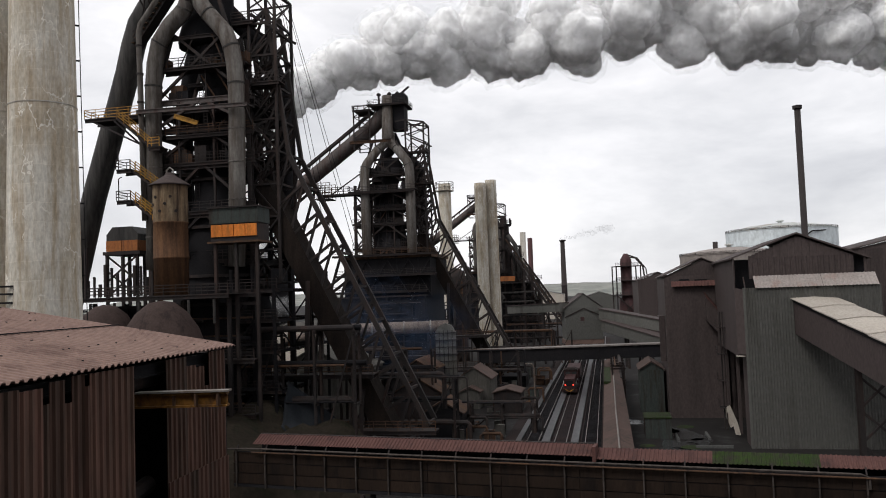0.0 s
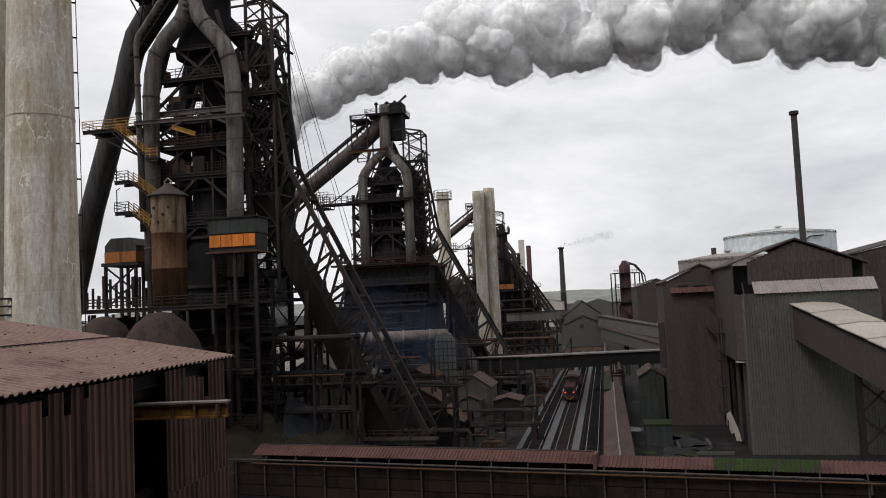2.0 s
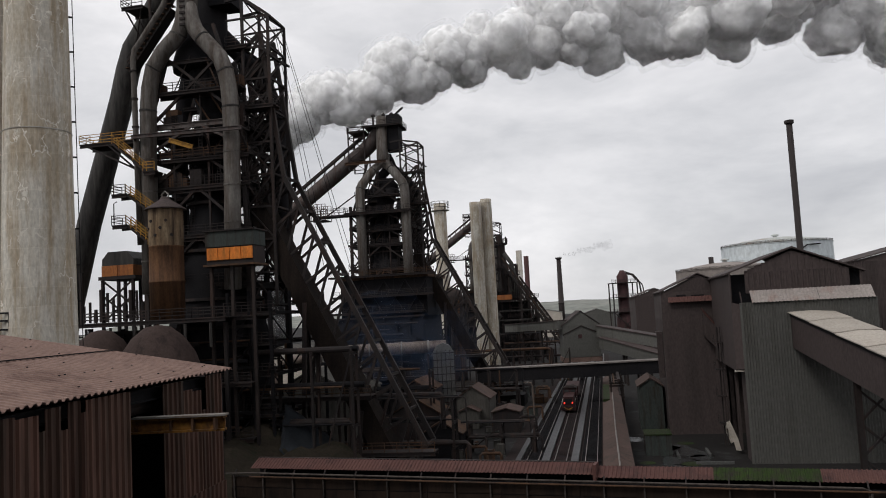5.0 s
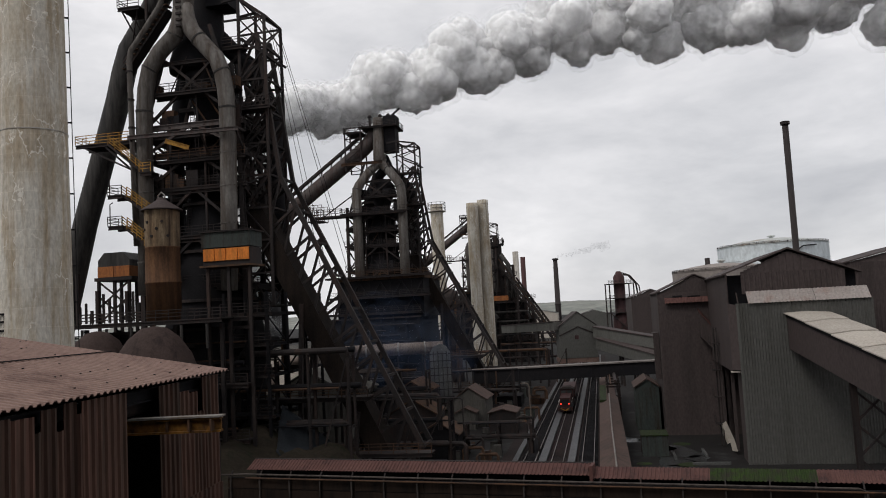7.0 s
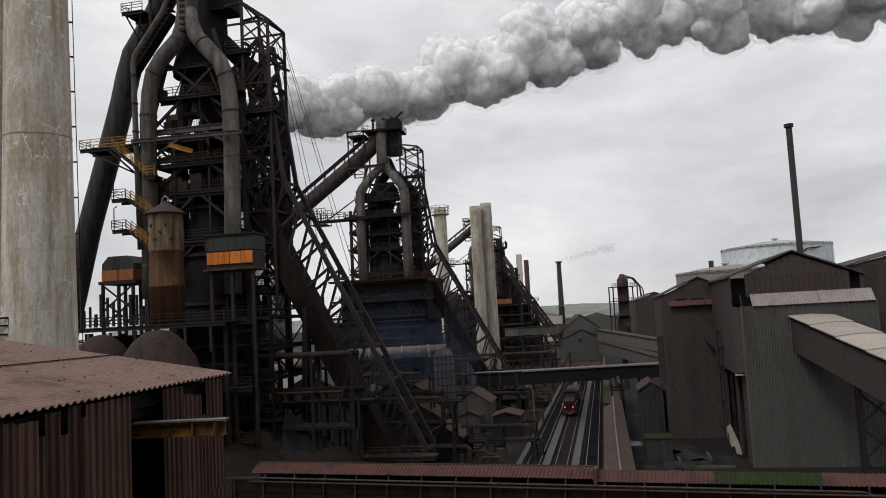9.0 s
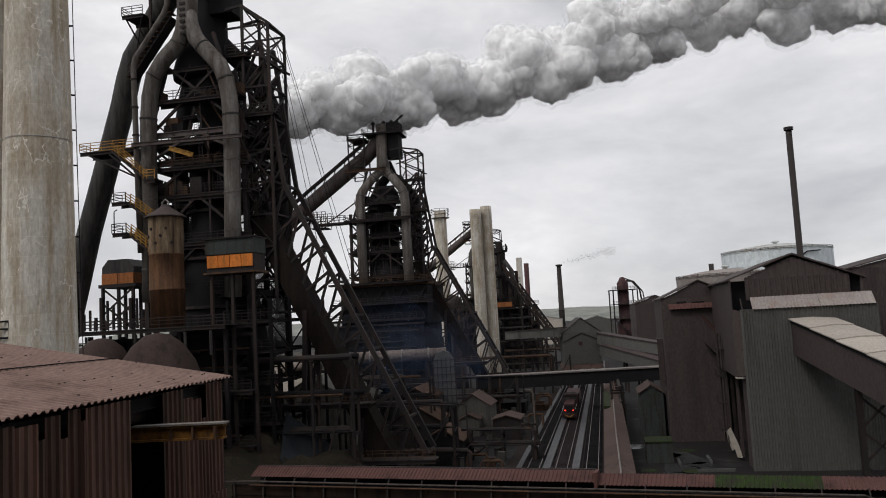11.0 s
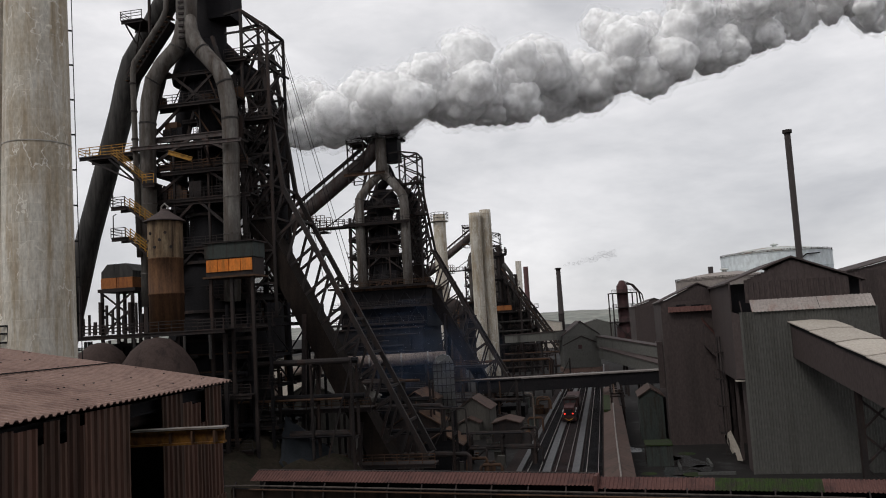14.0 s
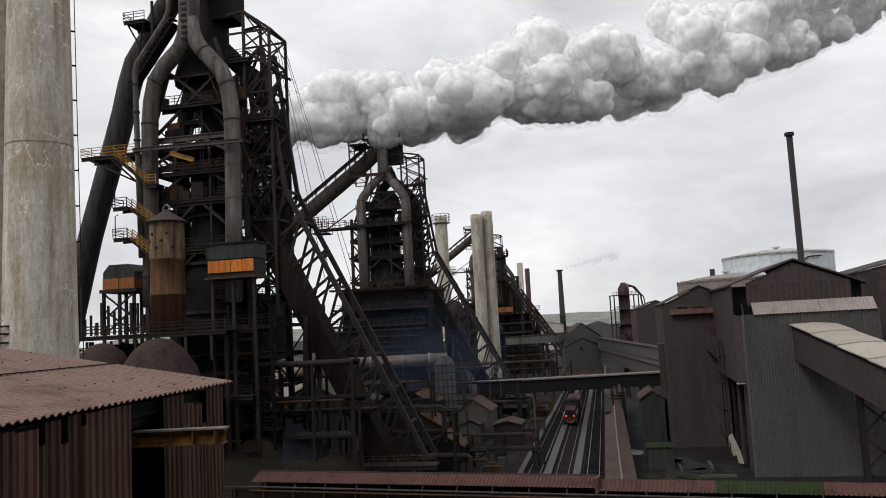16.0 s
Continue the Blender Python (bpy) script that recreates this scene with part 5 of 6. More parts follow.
# ---- tanks and far buildings ----
def tank(x, y, r, wall, peak, material, label):
    t = thing("storage_tank", pose(x, y, 0), label, "tank", "tanks")
    part("shell", Geo().lathe((0, 0), [(r, 0)] + [q for k in range(6) for q in ((r, wall * (k + 1) / 6 - 0.3), (r + 0.25, wall * (k + 1) / 6 - 0.25), (r + 0.25, wall * (k + 1) / 6), (r, wall * (k + 1) / 6 + 0.05))], 64), material, t)
    part("dome", Geo().lathe((0, 0), [(r + 0.3, wall), (r * 0.9, wall + (peak - wall) * 0.3), (r * 0.6, wall + (peak - wall) * 0.68), (r * 0.3, wall + (peak - wall) * 0.92), (r * 0.05, peak)], 64), M_TANKROOF if material == M_TANK else material, t, smooth=True)
    part("vent", Geo().lathe((0, 0), [(1.2, peak - 0.5), (1.2, peak + 0.9), (2.2, peak + 1.0), (2.2, peak + 1.5), (0.6, peak + 2.0)], 16), M_TANKROOF, t)
    railing(t, [(r * math.cos(a * math.pi / 24), r * math.sin(a * math.pi / 24), wall) for a in range(49)], M_DARK, 1.2, 0.16, step=4)
    return t


big_tank = tank(192.5, 450, 29.6, 47.9, 52.4, M_TANK, "huge pale blue steel storage tank with a low dome")
brown_tank = tank(152, 420, 25.5, 34.5, 38.5, M_BROWNTANK, "brown steel storage tank with a low dome")
part("stair", Geo().beam((-14, -27.4, 33), (4, -30.2, 45.6), 0.8, 0.6).beam((4, -30.2, 45.6), (12, -28.2, 46.0), 0.8, 0.6), M_BLACK, big_tank)
steel_stack(144, 418, 1.3, 1.3, 41.5, M_STACK, "short dark vent stack above a tank", False)


def red_tower():
    t = thing("scrubber_tower", pose(76, 330, 0), "dark red process tower in a steel frame", "tower")
    part("vessel", Geo().lathe((0, 0), [(3.4, 0), (3.4, 14), (2.3, 15.5), (2.3, 31), (1.5, 32.2), (0.9, 33.4)], 24), M_REDTOWER, t, smooth=True)
    for x in (-5, 5):
        for y in (-4, 4):
            part("leg", Geo().beam((x, y, 0), (x, y, 28), 0.45), M_DARK, t)
    for z in (16, 22, 28):
        part("platform", Geo().prism((-5.4, -4.4, z), (5.4, 4.4, z + 0.3)), M_DARK, t)
        railing(t, [(-5.4, -4.4, z + 0.3), (5.4, -4.4, z + 0.3)], M_DARK, 1.2, 0.12)
    part("overflow_pipe", Geo().tube([(1, 0, 32), (4, 0, 31.5), (7, 0, 28), (8, 0, 20), (8, 0, 0)], 0.35, 10), M_DARK, t)
    part("overflow_pipe", Geo().tube([(1, 1, 33), (5, 1, 31.5), (8.5, 1, 27), (9.4, 1, 20), (9.4, 1, 0)], 0.25, 10), M_DARK, t)
    part("brace", Geo().beam((-5, -4, 6), (5, -4, 16), 0.35).beam((5, -4, 6), (-5, -4, 16), 0.35), M_DARK, t)


red_tower()
gable_block("far_shed", pose(64, 262, 0, 0, 0, -10), 13, 30, 21.6, 24.0, M_CLAD, M_CLAD, "distant brown pitched-roof shed", "building", 0, 0, "far sheds")
gable_block("far_shed", pose(70, 400, 0, 0, 0, -10), 16, 20, 15, 17.5, M_CLADGREY, M_CLAD, "distant grey pitched-roof shed", "building", 0, 0, "far sheds")
gable_block("far_shed", pose(58, 520, 0, 0, 0, -10), 20, 30, 16, 18, M_CLADLIGHT, M_CLADGREY, "distant pale pitched-roof shed", "building", 0, 0, "far sheds")
# ---- unseen wall behind the viewpoint, added to block sky light ----
rear = tagged(part("wall_south", Geo().prism((-90, -42, 0), (90, -40, 52)), M_BLACK), "plain dark unseen wall added to block sky light", "wall", kind="structure")


# ---- things round the near furnace ----
def rust_tank():
    t = thing("dust_tank", site(-28.1, 100), "rust-streaked cylindrical tank with a conical cap", "tank")
    c = (-0.45, -11.0)
    part("lower_cylinder", Geo().lathe(c, [(1.9, 20.8), (1.9, 24.9), (1.98, 24.95), (1.98, 25.1), (1.9, 25.15), (1.9, 28.9), (1.94, 28.95), (1.94, 29.05)], 32), M_RUSTLOW, t, "rust-brown lower tank shell", True)
    part("upper_cylinder", Geo().lathe(c, [(1.91, 29.05), (1.91, 33.3)], 32), M_RUSTCYL, t, "bleached upper tank shell with black runs")
    part("cap", Geo().lathe(c, [(2.3, 33.2), (2.3, 33.3), (0.6, 34.4), (0.45, 34.7)], 28), M_CLAD, t)
    part("loop_pipe", Geo().tube([(c[0] - 0.4, c[1], 34.4), (c[0] - 0.4, c[1], 35.0), (c[0], c[1], 35.35), (c[0] + 0.4, c[1], 35.0), (c[0] + 0.4, c[1], 34.4)], 0.1, 8), M_PIPE, t)
    for k in range(7):
        a = radians(-150 + k * 18)
        part("stub", Geo().tube([(c[0] + 1.8 * math.cos(a), c[1] + 1.8 * math.sin(a), 30.2 + (k % 3) * 0.8), (c[0] + 2.0 * math.cos(a), c[1] + 2.0 * math.sin(a), 30.2 + (k % 3) * 0.8)], 0.17, 10), M_DARK, t)


def control_cabin():
    c = thing("control_cabin", site(-28.1, 100) @ pose(0.8, 0, 0), "teal cabin with a row of orange panels, their glow painted", "cabin")
    part("body", Geo().prism((3.5, -11, 28.6), (9.3, -7.8, 30.3)), M_TEAL, c)
    part("lower_body", Geo().prism((3.6, -10.9, 26.6), (9.2, -7.8, 28.55)), M_DARK, c)
    for k in range(4):
        # The panels' glow is only in their orange colour; nothing emits.
        part("panel", Geo().prism((3.7 + k * 1.38, -11.06, 27.1), (3.7 + k * 1.38 + 1.3, -10.92, 28.45)), M_ORANGE, c, "orange panel")
    part("roof_edge", Geo().prism((3.3, -11.2, 30.3), (9.5, -7.6, 30.45)), M_DARK, c)
    part("base_rail", Geo().prism((3.3, -11.2, 26.4), (9.5, -7.6, 26.6)), M_RUSTY, c)
    for x in (4, 6.5, 9):
        part("leg", Geo().girder((x, -10.6, 0), (x, -10.6, 26.4), 0.35, 0.35), M_DARK, c)


def side_pod():
    p = thing("filter_housing", site(-28.1, 100) @ pose(-0.6, 0, 0), "rounded grey housing with an orange rusted band on a steel frame", "machine housing")
    part("hood", Geo().add([(x, y, z) for y in (1, 6) for x, z in ((-16.3, 28.4), (-16.3, 29.2), (-15.4, 30.2), (-12.6, 30.2), (-11.7, 29.2), (-11.7, 28.4))],
                           [(0, 1, 2, 3, 4, 5), (11, 10, 9, 8, 7, 6), (0, 6, 7, 1), (1, 7, 8, 2), (2, 8, 9, 3), (3, 9, 10, 4), (4, 10, 11, 5), (5, 11, 6, 0)]), M_PIPEDARK, p)
    for k in range(2):
        part("panel", Geo().prism((-16.3 + k * 2.35, 0.9, 27.0), (-16.3 + k * 2.35 + 2.25, 6, 28.38)), M_RUSTORANGE, p, "orange rusted panel")
    part("floor", Geo().prism((-16.6, 0.6, 26.5), (-11.2, 6.4, 26.95)), M_DARK, p)
    for x in (-16.2, -13.9, -11.8):
        for y in (1, 6):
            part("leg", Geo().girder((x, y, 0), (x, y, 26.5), 0.35, 0.35), M_DARK, p)
    for z in (22, 24):
        part("brace", Geo().beam((-16.2, 1, z - 1), (-11.8, 1, z + 2.4), 0.2).beam((-11.8, 1, z - 1), (-16.2, 1, z + 2.4), 0.2), M_DARK, p)
    rnd = random.Random(4)
    for k in range(12):
        x = -18.5 + k * 0.85
        part("pipe_stub", Geo().tube([(x, 0.3, 21), (x, 0.3, 22.5 + rnd.random() * 3)], 0.14 + 0.2 * rnd.random(), 8), M_DARK, p)
    part("vent_pole", Geo().tube([(-18.6, 0, 20.8), (-18.6, 0, 27.6)], 0.3, 8), M_DARK, p)


def stair_tower():
    s = thing("stair_tower", site(-28.1, 100), "steel stair tower with yellow handrails up the furnace", "stairs")
    fl = deck(s, 43.2, -15.2, -7.6, -5.6, -2.8, M_YELLOW, sides="fbl")
    for x in (-14.5, -11.5):
        part("strut", Geo().beam((x, -5.4, 43), (-7.6, -5.4, 39.5), 0.2), M_DARK, s)
    stair(s, (-9.9, -6.2, 42.6), (-5.3, -6.2, 38.7), 1.1)
    deck(s, 38.7, -5.4, -3.9, -7.4, -5.4, M_YELLOW, sides="f")
    stair(s, (-7.2, -7.8, 36.0), (-3.9, -7.8, 33.5), 1.1)
    deck(s, 36.0, -8.9, -7.0, -8.6, -6.4, M_DARK, sides="fl")
    stair(s, (-7.2, -7.8, 32.3), (-4.0, -7.8, 29.7), 1.1)
    deck(s, 32.3, -8.9, -7.0, -8.6, -6.4, M_DARK, sides="fl")
    deck(s, 29.7, -4.2, -2.6, -8.6, -6.4, M_YELLOW, sides="f")
    for z in (32.3, 36.0):
        part("lamp_post", Geo().tube([(-8.7, -8.4, z), (-8.7, -8.4, z + 2.6), (-8.3, -8.4, z + 2.8)], 0.07, 6), M_DARK, s)
    part("hoist_beam", Geo().girder((-2.0, -7.2, 42.2), (0.8, -6.8, 41.2), 0.3, 0.55), M_YELLOW, s, "yellow hoist beam")
    vp = part("vent_pipe", Geo().tube([(-6.7, -6.2, 30), (-7.0, -6.2, 45), (-7.14, -6.2, 53.0), (-6.9, -6.2, 54.2), (-6.3, -6.1, 55.0), (-3.2, -5.8, 59.4), (-2.7, -5.7, 60.6), (-2.5, -5.6, 66)], 0.34, 14), M_UPTAKE, s, "slim grey vent pipe", True)
    for z in (36, 40, 44.5, 48, 51.5):
        part("collar", Geo().lathe((-6.7 - 0.02 * (z - 30), -6.2), [(0.34, z - 0.1), (0.44, z - 0.1), (0.44, z + 0.1), (0.34, z + 0.1)], 14), M_DARK, vp)


def apron():
    a = thing("cast_house_apron", site(-28.1, 100), "dark steel working platform with handrails over two hoppers", "platform")
    deck(a, 20.8, -15.5, 7.6, -13.4, -10.2, M_DARK, sides="f")
    for k in range(7):
        part("hanger", Geo().tube([(-12 + k * 3.0, -13.5, 20.2), (-12 + k * 3.0, -13.5, 17.6)], 0.16, 8), M_PIPEDARK, a)
    for k in range(5):
        part("leg", Geo().girder((-15 + k * 5.5, -12, 0), (-15 + k * 5.5, -12, 20.2), 0.4, 0.4), M_DARK, a)
    for c, r, top in (((1.5, -16.4), 4.4, 20.2), ((-5.7, -15.6), 3.7, 20.0)):
        part("hopper", Geo().lathe(c, [(r * 1.05, 4), (r * 1.05, 14.5), (r, 15.4), (r * 0.86, 17.2), (r * 0.6, 18.9), (r * 0.3, top - 0.2), (0.3, top)], 32), M_HOPPER, a, "dull brown domed hopper", True)


rust_tank()
control_cabin()
side_pod()
stair_tower()
apron()


def hoist_ropes():
    r = thing("hoist_ropes", site(-28.1, 100), "thin steel hoist ropes running down from the furnace top", "rope")
    for x0, x1 in ((8.0, 13.6), (8.3, 14.4), (8.8, 17.0), (9.0, 17.6)):
        part("rope", Geo().tube([(x0, 2, 58), ((x0 + x1) / 2, 2, 42), (x1, 2, 26)], 0.035, 5), M_BLACK, r)


hoist_ropes()


# ---- middle distance ----
def big_main():
    p = thing("gas_main", pose(0, 150, 0), "long tan gas main on trestles, fouled with soot", "pipe")
    part("pipe", Geo().tube([(-52, 4, 13.6), (-28, 0, 13.6), (0.5, 0, 13.6)], 1.15, 16), M_TANPIPE, p, smooth=True)
    for x in (-26, -20, -14, -8, -3):
        part("flange", Geo().tube([(x, 0, 13.6), (x + 0.25, 0, 13.6)], 1.3, 16), M_PIPE, p)
        part("leg", Geo().girder((x, 0, 0), (x, 0, 12.5), 0.3, 0.35), M_DARK, p)
    part("elbow_pipe", Geo().tube([(-30, -6, 6), (-30, -6, 11), (-29, -6, 12.4), (-27, -6, 12.8), (-22, -6, 12.8)], 0.7, 12), M_TANPIPE, p, smooth=True)


def scaffold_tower():
    t = thing("duct_tower", pose(-0.1, 149, 0), "tall rounded-top duct wrapped in a grid of steel ribs", "tower")
    part("duct", Geo().add([(x, y, z) for y in (-1.6, 1.6) for x, z in ((-1.9, 0), (-1.9, 12.6), (-1.2, 13.8), (0, 14.3), (1.2, 13.8), (1.9, 12.6), (1.9, 0))],
                           [tuple(range(7)), tuple(range(13, 6, -1))] + [(i, i + 7, (i + 1) % 7 + 7, (i + 1) % 7) for i in range(7)]), M_CLADGREY, t)
    for k in range(10):
        part("rib", Geo().beam((-2.05, -1.72, 0.8 + k * 1.3), (2.05, -1.72, 0.8 + k * 1.3), 0.14), M_DARK, t)
    for k in range(6):
        part("rib", Geo().beam((-2.0 + k * 0.8, -1.74, 0), (-2.0 + k * 0.8, -1.74, 13.0), 0.12), M_DARK, t)


big_main()
scaffold_tower()


def shed(x, y, w, d, eave, peak, wall, roof, label, rz=TURN):
    return gable_block("small_shed", pose(x, y, 0, 0, 0, rz), w, d, eave, peak, wall, roof, label, "shed", 0, 0, "small sheds")


shed(1.6, 140, 6.0, 8, 4.6, 6.6, M_SHEDGREY, M_RUSTROOF, "small grey shed with a brown pitched roof")
shed(2.0, 136.6, 3.4, 2.8, 2.8, 3.5, M_SHEDGREY, M_RUSTROOF, "low grey annex of a small shed")
shed(-8.0, 138, 5.4, 10, 6.6, 8.4, M_DARK, M_RUSTY, "rusty pitched-roof shed by the furnace foot")
shed(-8.5, 124, 7.5, 7, 4.6, 6.8, M_DARK, M_RUSTY, "rusty-roofed lean-to shed by the furnace foot")
shed(-3.6, 110, 5.5, 6, 3.4, 5.0, M_BLACK, M_RUSTY, "rusty-roofed pump shed by the furnace foot")
shed(7.4, 131, 4.4, 6, 3.2, 3.7, M_DARK, M_RUSTROOF, "dark hut with a patchy brown roof beside the tracks")
shed(30.4, 126, 3.6, 9, 6.6, 7.8, M_TEAL, M_RUSTROOF, "dark narrow shed with a brown rusty roof")
shed(-26, 118, 13, 14, 9.0, 12.4, M_SHEDGREY, M_SHEDGREY, "grey pitched-roof shed behind the furnace")
shed(-40, 150, 20, 20, 11.0, 15.0, M_CLADLIGHT, M_SHEDGREY, "pale pitched-roof shed behind the furnace")


def pipe_rack(m, length, depth, levels, seed, label="sooty steel pipe rack crowded with pipes"):
    """A row of frames that carries pipes at several levels."""
    r = thing("pipe_rack", m, label, "pipe rack", "pipe racks")
    rnd = random.Random(seed)
    n = max(2, int(length / 4.5))
    top = levels[-1]
    for k in range(n + 1):
        x = length * k / n
        for y in (0, depth):
            part("post", Geo().girder((x, y, 0), (x, y, top + 0.3), 0.28, 0.3), M_DARK, r)
        for z in levels:
            part("cross_beam", Geo().girder((x, -0.3, z), (x, depth + 0.3, z), 0.22, 0.3), M_DARK, r)
        if k < n and k % 2 == 0:
            part("brace", Geo().beam((x, 0, 0.5), (x + length / n, 0, top), 0.16), M_DARK, r)
    for z in levels:
        for k in range(rnd.randint(3, 5)):
            rad = rnd.choice((0.1, 0.14, 0.2, 0.32))
            y = rnd.uniform(0, depth)
            a, b = rnd.uniform(-1.5, length * 0.2), rnd.uniform(length * 0.7, length + 1.5)
            path = [(a, y, z + rad + 0.15), (b, y, z + rad + 0.15)]
            if rnd.random() < 0.5:
                path += [(b + 0.3, y, z + rad - 0.1), (b + 0.3, y, max(0.0, z - 4))]
            part("pipe", Geo().tube(path, rad, 8), rnd.choice((M_DARK, M_RUSTY, M_BLACK, M_DARK)), r)
    return r


pipe_rack(site(-24, 91), 14, 2.0, (8, 12, 16), 2)
pipe_rack(site(-14, 104), 15, 2.4, (3, 6, 9), 3)
pipe_rack(site(-22, 128), 20, 2.4, (4, 8, 11), 4)
pipe_rack(site(-2, 158), 16, 2.4, (4, 8), 5)
pipe_rack(site(3, 112), 9, 2.0, (2.0, 4.0), 6)
pipe_rack(site(17, 240), 22, 3, (5, 9, 12), 7)
pipe_rack(site(8, 205), 24, 3, (5, 9), 8)
pipe_rack(site(31, 140, 0, 90), 30, 2.0, (3.5, 5.5), 9)


def yard_clutter():
    """Bins, drums, skips and hutches on the dark yard between the furnaces and the tracks."""
    rnd = random.Random(17)
    for k in range(46):
        along, across = rnd.uniform(96, 190), rnd.uniform(-16, -7.5)
        x, y = 15.2 + across * 0.98 + (along - 108) * 0.203, along
        kind = rnd.choice(("steel_bin", "oil_drum", "junction_box", "valve_stand"))
        if kind == "steel_bin":
            w, d, h = rnd.uniform(1.4, 2.6), rnd.uniform(1.2, 2.2), rnd.uniform(0.9, 1.6)
            b = thing(kind, site(x, y, 0, rnd.uniform(-30, 30)), "grimy open steel skip on the yard", "skip", "yard clutter")
            g = Geo()
            for lo, hi in (((0, 0, 0), (w, 0.08, h)), ((0, d - 0.08, 0), (w, d, h)), ((0, 0.08, 0), (0.08, d - 0.08, h)), ((w - 0.08, 0.08, 0), (w, d - 0.08, h)), ((0.08, 0.08, 0), (w - 0.08, d - 0.08, 0.1))):
                g.prism(lo, hi)
            part("tub", g, rnd.choice((M_RUSTY, M_DARK, M_TEAL)), b)
            part("rim", Geo().prism((-0.08, -0.08, h), (w + 0.08, 0.0, h + 0.1)), M_DARK, b)
        elif kind == "oil_drum":
            b = thing(kind, site(x, y), "dark oil drum on the yard", "drum", "yard clutter")
            part("barrel", Geo().lathe((0, 0), [(0.29, 0), (0.29, 0.3), (0.31, 0.31), (0.29, 0.33), (0.29, 0.6), (0.31, 0.61), (0.29, 0.63), (0.29, 0.9), (0.25, 0.88)], 16), rnd.choice((M_RUSTY, M_TEAL, M_DARK)), b)
        elif kind == "junction_box":
            b = thing(kind, site(x, y), "grey junction box on a plinth", "electrical box", "yard clutter")
            part("plinth", Geo().prism((-0.1, -0.1, 0), (1.1, 0.7, 0.2)), M_KERB, b)
            part("cabinet", Geo().prism((0, 0, 0.2), (1.0, 0.6, 1.7)), rnd.choice((M_SHEDGREY, M_DARK, M_TEAL)), b)
            part("door", Geo().prism((0.06, -0.03, 0.3), (0.94, 0.0, 1.6)), M_SHEDGREY, b)
        else:
            b = thing(kind, site(x, y), "rusty valve stand with a short riser pipe", "valve", "yard clutter")
            part("riser", Geo().tube([(0, 0, 0), (0, 0, 2.2), (0.3, 0, 2.5), (2.4, 0, 2.5), (2.6, 0, 2.2), (2.6, 0, 0)], 0.2, 10), rnd.choice((M_RUSTY, M_DARK)), b)
            part("wheel", Geo().lathe((1.2, 0), [(0.05, 2.9), (0.35, 2.9), (0.35, 2.96), (0.05, 2.96)], 12).beam((1.2, 0, 2.5), (1.2, 0, 2.9), 0.08), M_DARK, b)


yard_clutter()


def tarpaulin():
    g, n, m = Geo(), 26, 16
    for j in range(m):
        for i in range(n):
            u, v = i / (n - 1), j / (m - 1)
            x, y = -18.5 + 8.5 * u, 88 + 4.5 * v
            z = 3.5 + 7.0 * (1 - u) * (0.35 + 0.65 * v) + 1.0 * noise.noise((u * 4, v * 3, 2.0)) - 1.6 * math.sin(u * math.pi) * (1 - v)
            g.v.append((x, y, z))
    g.f = [(j * n + i, j * n + i + 1, (j + 1) * n + i + 1, (j + 1) * n + i) for j in range(m - 1) for i in range(n - 1)]
    ob = tagged(part("tarpaulin", g, M_TARP, smooth=True), "dark blue-grey tarpaulin sagging over the spoil mound", "tarpaulin")
    sol = ob.modifiers.new("thickness", "SOLIDIFY")
    sol.thickness = 0.06


tarpaulin()


def green_bin():
    b = thing("settling_tank", pose(25.6, 104.5, 0, 0, 0, TURN), "dark steel tank with moss growing over its lid", "tank")
    part("body", Geo().prism((0, 0, 0), (3.3, 4.2, 2.6)), M_TEAL, b)
    part("lid", Geo().prism((-0.1, -0.1, 2.6), (3.4, 4.3, 2.75)), M_MOSS, b, "moss-grown lid")
    for k in range(3):
        part("rib", Geo().prism((-0.06, 0.4 + k * 1.6, 0), (0.0, 0.55 + k * 1.6, 2.6)), M_DARK, b)


def puddles():
    rnd = random.Random(12)
    for x, y, r in ((28.5, 100, 2.2), (31, 107, 2.6), (29.5, 111, 1.8), (27, 96, 1.6), (31.5, 101, 1.5), (26.5, 118, 1.8)):
        n = 22
        ph = rnd.random() * 6
        pts = [(x + r * (1 + 0.3 * math.sin(3 * a + ph) + 0.15 * math.sin(7 * a)) * math.cos(a), y + r * 1.6 * (1 + 0.25 * math.sin(2 * a + ph)) * math.sin(a)) for a in [2 * math.pi * k / n for k in range(n)]]
        tagged(part("puddle", Geo().add([(a, b, 0.006) for a, b in pts] + [(a, b, 0.012) for a, b in pts], [tuple(range(n))[::-1], tuple(range(n, 2 * n))] + [(k, (k + 1) % n, n + (k + 1) % n, n + k) for k in range(n)]), M_WATER),
               "shallow puddle on the dark yard", "puddle", "puddles", "structure")
    for x, y, r in ((29.5, 98, 1.3), (33, 112, 1.2), (24.6, 100, 1.0)):
        tagged(part("moss_patch", Geo().lathe((x, y), [(r, 0.004), (r * 0.9, 0.05), (r * 0.3, 0.08)], 14), M_MOSS), "patch of green moss on the yard", "moss", "moss patches")
    for x, y, rz in ((32, 97, -11.5), (33.5, 104, 78.5), (29.4, 103.5, 78.5)):
        k = tagged(part("kerb", Geo().prism((-2.2, -0.15, 0.004), (2.2, 0.15, 0.35)), M_KERB), "low concrete kerb in the yard", "kerb", "yard kerbs")
        k.matrix_world = pose(x, y, 0, 0, 0, rz)


green_bin()
puddles()


